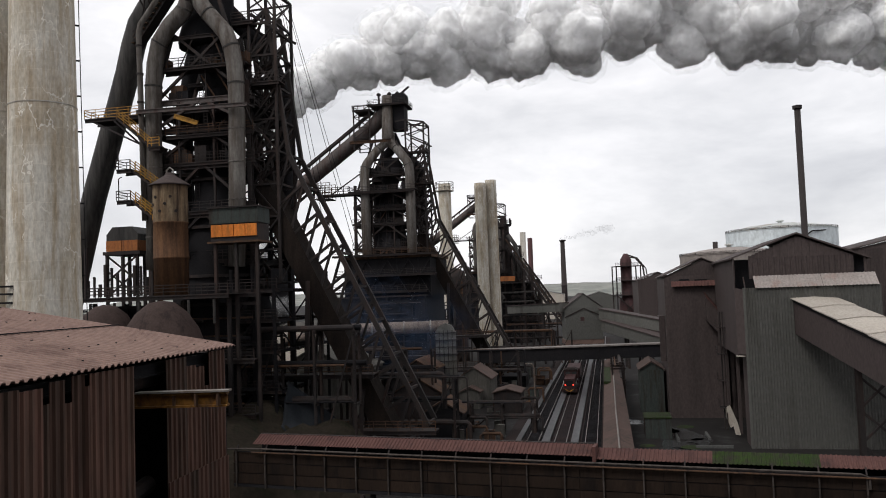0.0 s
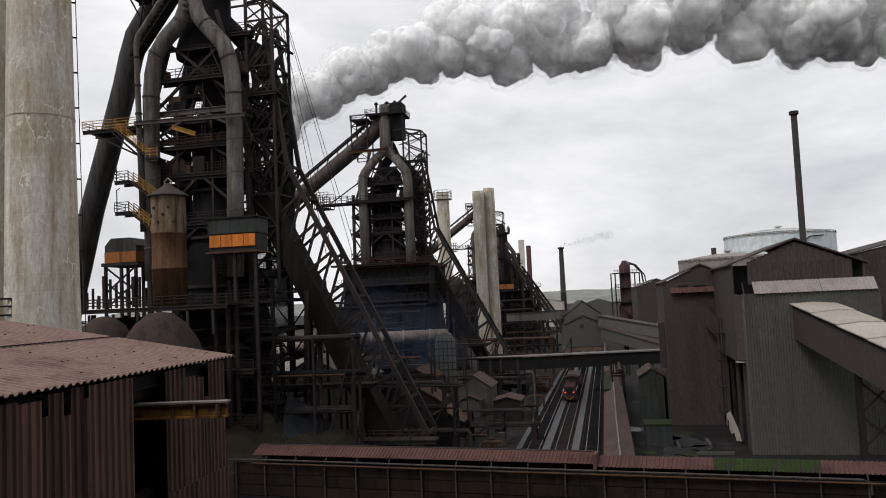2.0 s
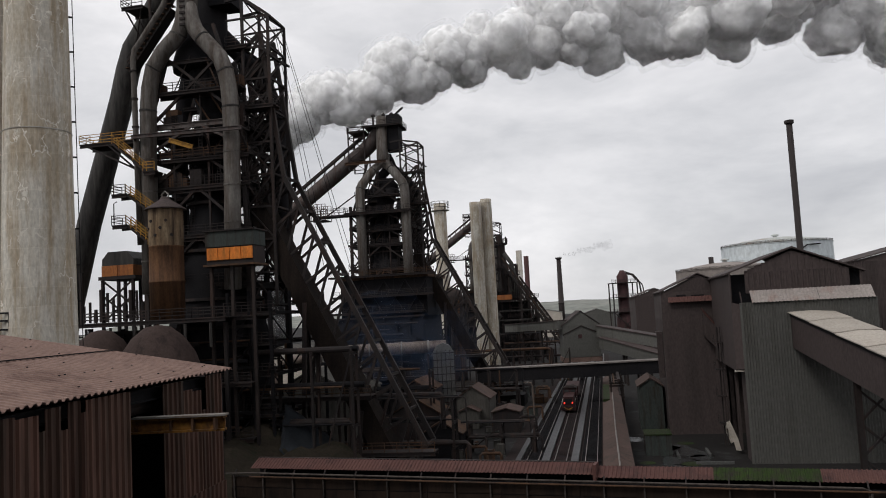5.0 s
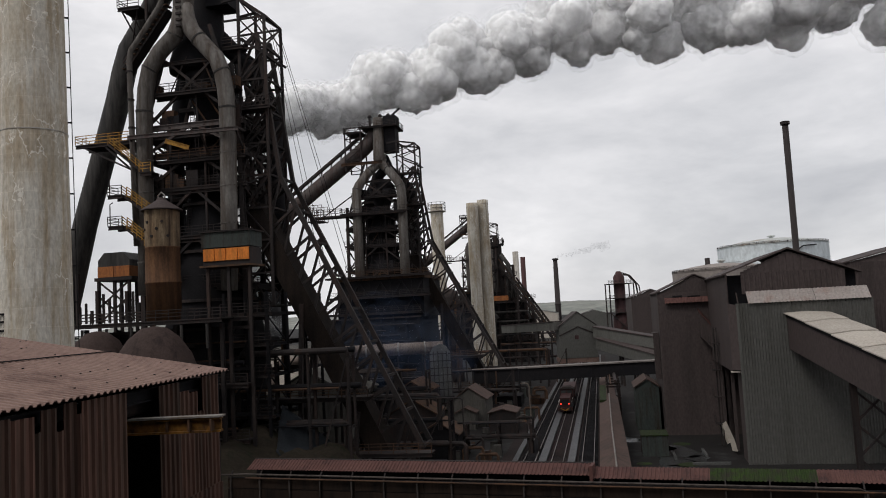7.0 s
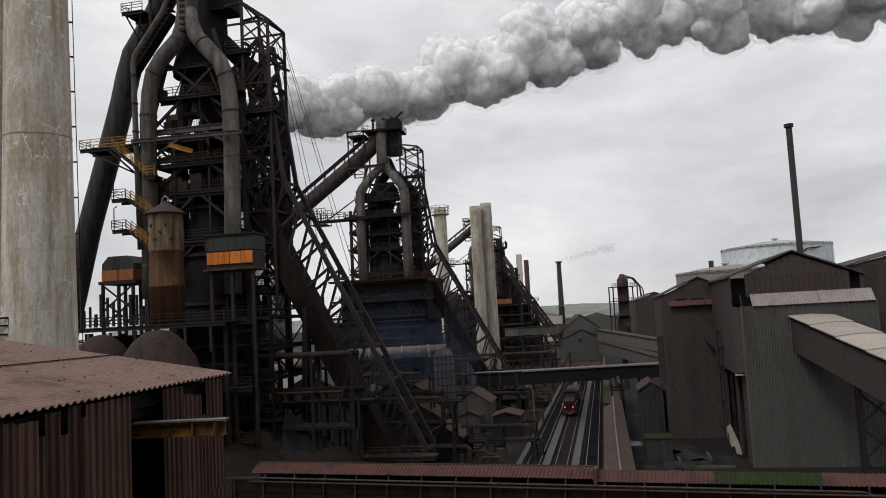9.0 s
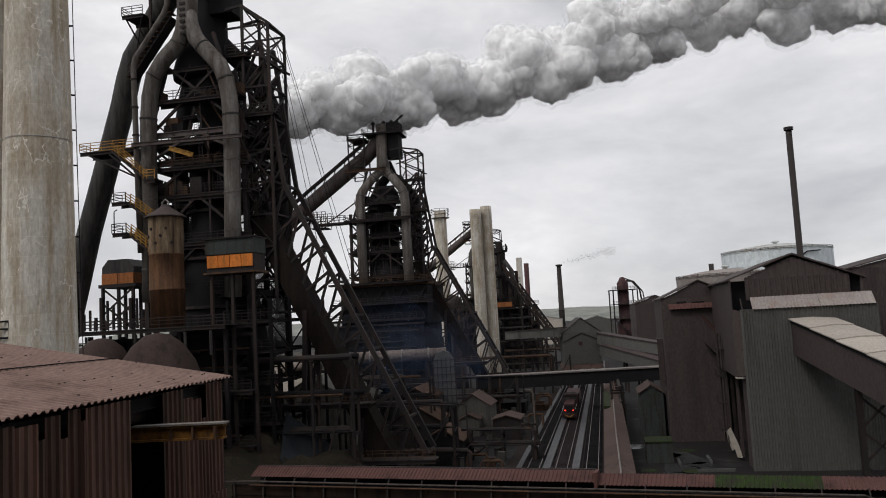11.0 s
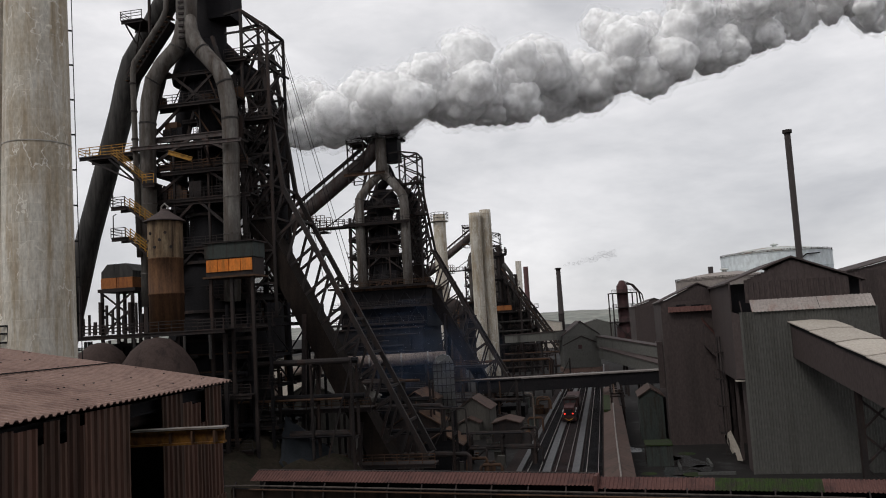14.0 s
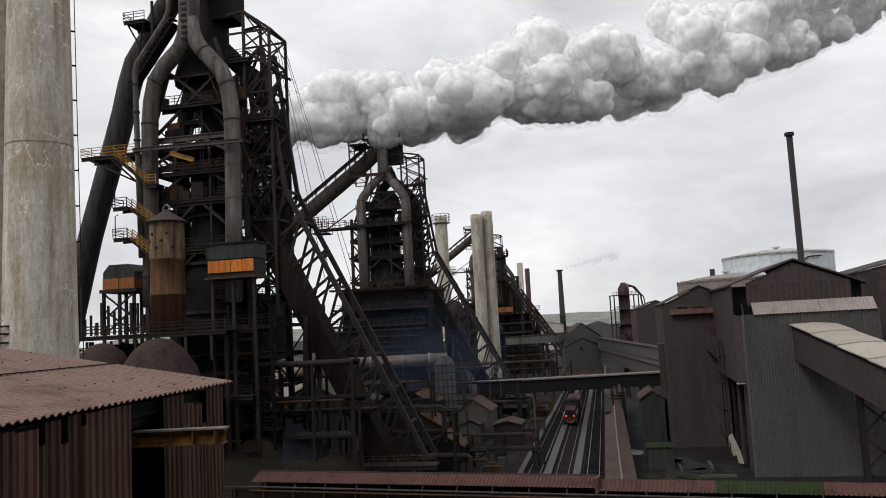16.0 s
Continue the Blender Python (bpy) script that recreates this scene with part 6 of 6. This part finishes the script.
def yard_lamp(x, y, h):
    l = thing("lamp_post", pose(x, y, 0), "slim tan lamp post with a curved arm", "lamp post", "lamp posts")
    part("pole", Geo().tube([(0, 0, 0), (0, 0, h - 0.8), (-0.2, 0, h - 0.2), (-0.8, 0, h)], 0.12, 8), M_TANPIPE, l)
    part("head", Geo().prism((-1.5, -0.15, h - 0.1), (-0.7, 0.15, h + 0.06)), M_PIPE, l)


yard_lamp(15.0, 138, 7.2)


def loco():
    o = thing("locomotive", site(22.5, 148), "dark red works locomotive seen end on with lit red lamps", "locomotive")
    part("frame", Geo().prism((-1.3, 0, 0.9), (1.3, 14, 1.45)), M_BLACK, o)
    part("bonnet", Geo().prism((-0.95, 0.4, 1.45), (0.95, 8.6, 3.1)), M_LOCO, o)
    part("cab", Geo().prism((-1.3, 8.6, 1.45), (1.3, 11.6, 3.9)), M_LOCO, o)
    part("cab_roof", Geo().add([(-1.4, 8.4, 3.9), (1.4, 8.4, 3.9), (0.7, 8.4, 4.25), (-0.7, 8.4, 4.25), (-1.4, 11.8, 3.9), (1.4, 11.8, 3.9), (0.7, 11.8, 4.25), (-0.7, 11.8, 4.25)],
                               [(0, 1, 2, 3), (7, 6, 5, 4), (0, 4, 5, 1), (1, 5, 6, 2), (2, 6, 7, 3), (3, 7, 4, 0)]), M_DARK, o)
    for x in (-1.05, 0.15):
        part("cab_window", Geo().prism((x, 8.55, 2.9), (x + 0.9, 8.6, 3.6)), M_WATER, o)
    part("rear_bonnet", Geo().prism((-0.95, 11.6, 1.45), (0.95, 13.8, 3.0)), M_LOCO, o)
    part("grille", Geo().prism((-0.7, 0.34, 1.8), (0.7, 0.4, 2.8)), M_BLACK, o)
    part("buffer_beam", Geo().prism((-1.35, -0.1, 0.7), (1.35, 0.05, 1.4)), M_LOCO, o)
    for x in (-0.9, 0.9):
        part("buffer", Geo().tube([(x, -0.7, 1.05), (x, -0.65, 1.05), (x, -0.6, 1.05), (x, -0.1, 1.05)], [0.24, 0.24, 0.12, 0.14], 12), M_BLACK, o)
        part("lamp", Geo().tube([(x * 0.82, 0.25, 2.0), (x * 0.82, 0.4, 2.0)], 0.14, 12), M_TAILLIGHT, o, "lit red lamp")
        part("chevron", Geo().beam((x * 0.9, -0.12, 1.3), (0, -0.12, 0.8), 0.05, 0.14), M_YELLOW, o)
        for y in (2, 4.5, 9.5, 12):
            part("wheel", Geo().tube([(x * 0.78, y, 0.85), (x * 0.92, y, 0.85)], 0.48, 18), M_BLACK, o)
    part("handrail", Geo().beam((-1.2, 0.3, 2.3), (-1.2, 8.5, 2.3), 0.05).beam((1.2, 0.3, 2.3), (1.2, 8.5, 2.3), 0.05), M_WHITE, o)
    w = thing("wagon", site(26.2, 166.5), "dark open torpedo-car wagon on the track", "wagon")
    part("body", Geo().prism((-1.35, 0, 1.2), (1.35, 12, 3.2)), M_LOCO, w)
    part("frame", Geo().prism((-1.2, -0.4, 0.85), (1.2, 12.4, 1.2)), M_BLACK, w)
    for x in (-0.8, 0.8):
        for y in (1.5, 3.2, 8.8, 10.5):
            part("wheel", Geo().tube([(x - 0.07, y, 0.82), (x + 0.07, y, 0.82)], 0.45, 16), M_BLACK, w)


loco()


def spoil_mound():
    g, n, m = Geo(), 34, 22
    for j in range(m):
        for i in range(n):
            x, y = -38 + i * 1.2, 74 + j * 1.3
            u, v = (x + 21) / 15, (y - 88) / 13
            h = max(0.0, 1 - u * u - v * v) ** 0.8 * 9.5
            g.v.append((x, y, -0.05 + h * (0.85 + 0.4 * noise.noise((x * 0.2, y * 0.2, 0.5)))))
    g.f = [(j * n + i, j * n + i + 1, (j + 1) * n + i + 1, (j + 1) * n + i) for j in range(m - 1) for i in range(n - 1)]
    tagged(part("spoil_mound", g, mat("spoil_heap_earth", (0.018, 0.015, 0.012), (0.038, 0.031, 0.023), 0.95, 0.0, 0.25, 3.0, 0.7, 0.0, (0.018, 0.02, 0.013), 0.5, gloss=0.05)), "dark mound of spoil and slag below the furnace", "mound")


spoil_mound()


def stack_walk():
    w = thing("walkway", pose(-38.5, 59.6, 0), "black railed steel walkway beside the concrete chimneys", "walkway")
    part("floor", Geo().prism((0, 0, 19.6), (6.1, 1.2, 19.75)), M_BLACK, w)
    railing(w, [(0, 0, 19.75), (6.1, 0, 19.75)], M_BLACK, 1.9, 0.14)
    for x in (0.2, 5.9):
        part("leg", Geo().girder((x, 0.6, 0), (x, 0.6, 19.6), 0.3, 0.3), M_BLACK, w)


stack_walk()


def hot_stove(x, y, r, top, label):
    s = thing("hot_stove", site(x, y), label, "stove")
    part("shell", Geo().lathe((0, 0), [(r * 1.1, 0), (r * 1.1, 3), (r, 3.3), (r, top - r), (r * 0.85, top - r * 0.45), (r * 0.5, top - r * 0.1), (0.4, top)], 28), M_DARK, s, "sooty domed shell", True)
    for z in (top * 0.35, top * 0.6, top * 0.82):
        part("platform", Geo().lathe((0, 0), [(r, z), (r + 1.3, z), (r + 1.3, z + 0.15), (r, z + 0.15)], 24), M_DARK, s)
    for k in range(4):
        a = radians(200 + k * 35)
        part("riser", Geo().tube([((r + 0.6) * math.cos(a), (r + 0.6) * math.sin(a), 0), ((r + 0.6) * math.cos(a), (r + 0.6) * math.sin(a), top * (0.55 + 0.1 * k)), (r * 0.4 * math.cos(a), r * 0.4 * math.sin(a), top * (0.6 + 0.1 * k))], 0.35, 8), M_RUSTY if k % 2 else M_DARK, s)
    for sx in (-1, 1):
        part("frame_leg", Geo().beam((sx * (r + 1.6), -r - 1, 0), (sx * (r + 1.6), -r - 1, top * 0.9), 0.4), M_DARK, s)
    for k in range(6):
        z = top * 0.15 * k
        part("frame_brace", Geo().beam((-r - 1.6, -r - 1, z), (r + 1.6, -r - 1, z + top * 0.15), 0.25).beam((-r - 1.6, -r - 1, z + top * 0.15), (r + 1.6, -r - 1, z + top * 0.15), 0.25), M_DARK, s)


hot_stove(3.5, 232, 3.0, 27, "squat sooty hot stove between the furnaces")



def lattice_tower(s, x0, x1, y0, y1, z0, z1, bay, w, floors=True):
    """Braced steel tower with open floors."""
    for x in (x0, x1):
        for y in (y0, y1):
            part("column", Geo().girder((x, y, z0), (x, y, z1), w * 1.4, w * 1.4), M_DARK, s)
    n = max(1, round((z1 - z0) / bay))
    for k in range(n):
        za, zb = z0 + (z1 - z0) * k / n, z0 + (z1 - z0) * (k + 1) / n
        for y in (y0, y1):
            part("brace", Geo().beam((x0, y, za), (x1, y, zb), w * 0.7) if k % 2 else Geo().beam((x1, y, za), (x0, y, zb), w * 0.7), M_PIPEDARK if k % 3 == 0 else M_DARK, s)
            part("tie", Geo().beam((x0, y, zb), (x1, y, zb), w), M_DARK, s)
        for x in (x0, x1):
            part("tie", Geo().beam((x, y0, zb), (x, y1, zb), w), M_DARK, s)
        if floors and k % 2:
            part("deck", Geo().prism((x0 - 0.9, y0 - 0.9, zb + 0.1), (x1 + 0.9, y1 + 0.9, zb + 0.3)), M_BLACK, s)
            railing(s, [(x0 - 0.9, y0 - 0.9, zb + 0.3), (x1 + 0.9, y0 - 0.9, zb + 0.3)], M_DARK, 1.3, 0.13)


def charging_plant():
    s = thing("charging_plant", pose(0, 300, 0), "stepped sooty steel charging plant with lattice towers", "plant")
    lattice_tower(s, 19.6, 23.0, 0, 5, 0, 48.2, 4.2, 0.45)
    part("core", Geo().prism((22.6, 1.2, 0), (25.4, 6, 44.6)), M_DARK, s)
    part("core_top", Geo().prism((22.2, 0.6, 44.6), (26.4, 6.6, 45.2)), M_BLACK, s)
    railing(s, [(22.2, 0.6, 45.2), (26.4, 0.6, 45.2), (26.4, 6.6, 45.2)], M_DARK, 1.5, 0.16)
    for x, z in ((23.4, 47.4), (24.6, 46.9), (26.0, 47.6)):
        part("bleeder", Geo().tube([(x, 3, 45), (x, 3, z)], 0.3, 8), M_DARK, s)
    lattice_tower(s, 25.9, 29.4, -0.5, 5, 0, 36.6, 4.0, 0.45)
    part("bin", Geo().lathe((27.6, 2.2), [(0.5, 22), (1.5, 25), (1.5, 33.5), (0.6, 35), (0.5, 37.6)], 16), M_PIPEDARK, s, "", True)
    lattice_tower(s, 30.0, 33.0, 0, 5, 0, 27.5, 4.0, 0.45)
    lattice_tower(s, 33.4, 36.0, 0, 5, 0, 23.6, 4.0, 0.4)
    part("house", Geo().prism((20.5, 0.8, 0), (33.0, 9, 22.5)), M_BLACK, s)
    part("deck", Geo().prism((19.0, -3.5, 22.5), (31.5, 9, 22.9)), M_DARK, s)
    part("lit_panel", Geo().prism((19.4, -3.6, 23.4), (26.5, -3.4, 25.2)), M_RUSTORANGE, s, "orange rusted panel")
    railing(s, [(19.0, -3.5, 22.9), (31.5, -3.5, 22.9)], M_DARK, 1.4, 0.14)
    for z in (15.5, 19.0):
        part("pipe", Geo().tube([(17.5, -1.5, z), (33.5, -1.5, z), (34.5, -1.5, z - 3)], 0.45, 10), M_PIPEDARK, s)
    part("riser", Geo().tube([(20.2, -4, 0), (20.2, -4, 15), (20.6, -4, 17), (22.0, -4, 18)], 1.1, 14), M_PIPEDARK, s, "", True)
    part("duct", Geo().tube([(24.6, -1.8, 41), (27.2, -1.8, 37), (28.6, -1.8, 30), (28.6, -1.8, 24)], 0.8, 12), M_PIPEDARK, s, "", True)


def skip_incline(a, b, wide, label):
    """Inclined skip bridge of two braced side trusses."""
    a, b = Vector(a), Vector(b)
    s = thing("skip_bridge", pose(*a[:2], 0), label, "conveyor", "skip bridges")
    u = b - a
    n = 14
    for y in (-wide / 2, wide / 2):
        o = Vector((0, y, a.z))
        h = Vector((0, 0, 2.6))
        part("chord", Geo().girder(tuple(o), tuple(o + u), 0.5, 0.6), M_DARK, s)
        part("chord", Geo().girder(tuple(o + h), tuple(o + u + h), 0.4, 0.45), M_RUSTY if y > 0 else M_DARK, s)
        for k in range(n):
            p, q = o + u * (k / n), o + u * ((k + 1) / n)
            part("brace", Geo().beam(tuple(p), tuple(q + h), 0.25).beam(tuple(q), tuple(q + h), 0.22), M_DARK, s)
    part("track_floor", Geo().beam((0, 0, a.z - 0.1), (u.x, u.y, b.z - 0.1), wide * 0.8, 0.3), M_BLACK, s)
    for k in (0.3, 0.6):
        p = Vector((0, 0, a.z)) + u * k
        for y in (-wide / 2, wide / 2):
            part("leg", Geo().girder((p.x, p.y + y, 0), (p.x, p.y + y, p.z - 0.4), 0.4, 0.4), M_DARK, s)


charging_plant()
skip_incline((23.6, 294, 36.5), (43.5, 290, 5.0), 3.0, "sooty inclined skip bridge with braced sides")
skip_incline((30.5, 304, 29.5), (45.0, 300, 7.0), 2.6, "shorter inclined skip bridge beside the plant")
# ---- steam plume ----
def puff_mesh(seed, radius, shells, lobes=24):
    """A billow of steam: many round lobes on one core, in skins that thin out towards the edge."""
    rnd = random.Random(seed)
    cent = np.array([Vector((rnd.gauss(0, 1), rnd.gauss(0, 1), rnd.gauss(0, 1))).normalized() * rnd.uniform(0.34, 0.58) for _ in range(lobes)])
    size = np.array([rnd.uniform(0.34, 0.54) for _ in range(lobes)])
    o = Vector((seed * 7.3, seed * 3.1, seed * 11.7))
    made = []
    for k, (scale, material) in enumerate(shells):
        bm = bmesh.new()
        bmesh.ops.create_icosphere(bm, subdivisions=4, radius=1.0)
        for v in bm.verts:
            d = v.co.normalized()
            along = cent @ np.array(d)
            inside = (size * (1 + 0.12 * k)) ** 2 - (cent ** 2).sum(1) + along ** 2
            reach = np.where(inside > 0, along + np.sqrt(np.maximum(inside, 0)), 0.0).max()
            r = max(0.58, float(reach)) + 0.12 * noise.noise(d * 2.2 + o) + 0.09 * noise.noise(d * 5.0 + o) + 0.05 * noise.noise(d * 10.0 + o) + 0.05 * k * noise.noise(d * 4.0 + o * (2 + k))
            v.co = d * radius * scale * r
        me = bpy.data.meshes.new("puff")
        bm.to_mesh(me)
        bm.free()
        me.materials.append(material)
        me.polygons.foreach_set("use_smooth", [True] * len(me.polygons))
        me.update()
        made.append(me)
    return made


def add_puff(meshes, parent):
    """One billow: its core, and round it the thin veil that moves with it."""
    ob = new("puff", meshes[0])
    ob.parent = parent
    for me, name in zip(meshes[1:], ("veil",)):
        new(name, me).parent = ob
    return ob


VENT = (-44.0, 188.0)
# Housing added out of view behind the near furnace to hide unreleased puffs.
vent = thing("steam_vent", pose(*VENT, 0), "wide dark unseen housing added to hold waiting steam puffs", "vent")
part("housing", Geo().lathe((0, 0), [(7.5, 0), (7.5, 26), (7.0, 29), (6.4, 29.2), (6.4, 2.0)], 28), M_BLACK, vent)

plume = thing("steam_plume", pose(0, 0, 0), "billowing white steam plume drifting over the furnaces", "steam")
SKINS = ((0.95, M_STEAM), (1.1, M_STEAMVEIL))
MIDDLE = [puff_mesh(k + 31, 4.0 + 0.7 * k, SKINS) for k in range(5)]
LARGE = [puff_mesh(k + 21, 5.6 + 0.7 * k, SKINS) for k in range(5)]
LIFT_AT = (-22, -10, -7, -4, -1, 1, 4, 7, 9, 11, 13, 16, 20)
LIFT = (11, 14, 17, 20, 20, 17.5, 14, 9.5, 5, 0.5, 2, 7, 10)
UP_AT, UP = (-20, -4, 2, 6, 10, 20), (1.5, 1.7, 1.9, 1.7, 1.25, 1.2)
CLIMB_AT, CLIMB = (-22, -14, -10, -4, 0, 4, 20), (0.3, 1.0, 1.6, 1.2, 0.55, 0.1, 0.0)


def puff_place(te, t, oy, oz, ox):
    s = t - te
    base_y = np.interp(te, (-20, 5, 8.5, 20), (190, 188, 170, 170))
    wide = np.interp(te, (-20, -4, 2, 7, 11, 20), (1.15, 1.1, 1.0, 1.15, 1.55, 1.45))
    if s < -5.6:
        return (VENT[0], VENT[1], 18 + 0.05 * s)
    if s < 0:
        k = (s + 5.6) / 5.6
        return (VENT[0] + 4.0 * k * k + ox * 0.15 * k, VENT[1] + (base_y - VENT[1]) * k + oy * 1.6 * k, 18 + 48 * k + oz * 1.6 * k)
    spread = (1.4 + 0.46 * s) * wide
    if oz > 0:
        oz *= 1 + (np.interp(te, UP_AT, UP) - 1) * min(1.0, s / 4)
    return (-40.0 + 8.1 * s + ox * (0.15 + min(s, 3) * 0.28), base_y + oy * spread, 66 + np.interp(te, LIFT_AT, LIFT) * (1 - math.exp(-s / 4)) + np.interp(te, CLIMB_AT, CLIMB) * max(0.0, s - 7) + oz * spread)


def build_puffs():
    rnd = random.Random(31)
    made = []
    n = 280
    for i in range(n):
        u = (i + rnd.random()) / n
        te = float(np.interp(u, (0, 0.57, 1), (-21, 2, 18)))
        a, r = rnd.uniform(0, 2 * math.pi), math.sqrt(rnd.uniform(0.05, 1.0))
        old = te < -4.5
        if -14 < te < -5 and rnd.random() < 0.35:
            continue
        ob = add_puff(rnd.choice(LARGE if old else MIDDLE), plume)
        made.append((ob, te, r * math.cos(a) * 0.9, r * math.sin(a), rnd.uniform(-4, 4), rnd.uniform(0, 360), rnd.uniform(-3, 3)))
    return made


PUFFS = build_puffs()


# ---- small wisps ----
def wisps(name, places, radius, label, group, material=M_SMOKE):
    """Thin smoke in a few rigid puffs that drift a little."""
    made = []
    w = thing(name, pose(0, 0, 0), label, "smoke", group)
    for k, (x, y, z, s) in enumerate(places):
        ob = add_puff(puff_mesh(80 + k, radius * s, ((1.0, material), (1.3, material)), 8), w)
        made.append((ob, (x, y, z)))
    return made


WISPS = wisps("chimney_smoke", [(109 + 4.0 * k, 700, 63.5 + 0.8 * k + 0.8 * math.sin(k * 1.7), 0.55 + 0.09 * k) for k in range(12)], 2.4, "faint grey smoke trailing from a distant chimney", "wisps")

HAZE = wisps("drifting_haze", [(-9.5, 134, 13, 1.0), (-5.5, 138, 11, 1.2), (-2, 141, 14, 1.1), (-12, 138, 16, 1.3), (-6.5, 142, 17, 1.2), (0.5, 144, 10, 1.0), (-14, 132, 10, 1.0), (3.5, 146, 15, 1.1)], 5.0, "thin blue-grey haze drifting between the furnaces", "haze", M_HAZE)


def motions():
    for ob, te, oy, oz, ox, turn, spin in PUFFS:
        rows = []
        for k in range(13):
            t = k * 16.0 / 12
            x, y, z = puff_place(te, t, oy, oz, ox)
            rows.append((t, pose(x, y, z, 20 * math.sin(turn), spin * t * 0.8, turn + spin * t)))
        walk(ob, rows)
    for k, (ob, (x, y, z)) in enumerate(WISPS + HAZE):
        walk(ob, [(0.0, pose(x - 4, y, z)), (8.0, pose(x, y, z + 0.5, 0, 10, 15)), (16.0, pose(x + 4, y, z + 1.0, 0, 20, 30))])


motions()
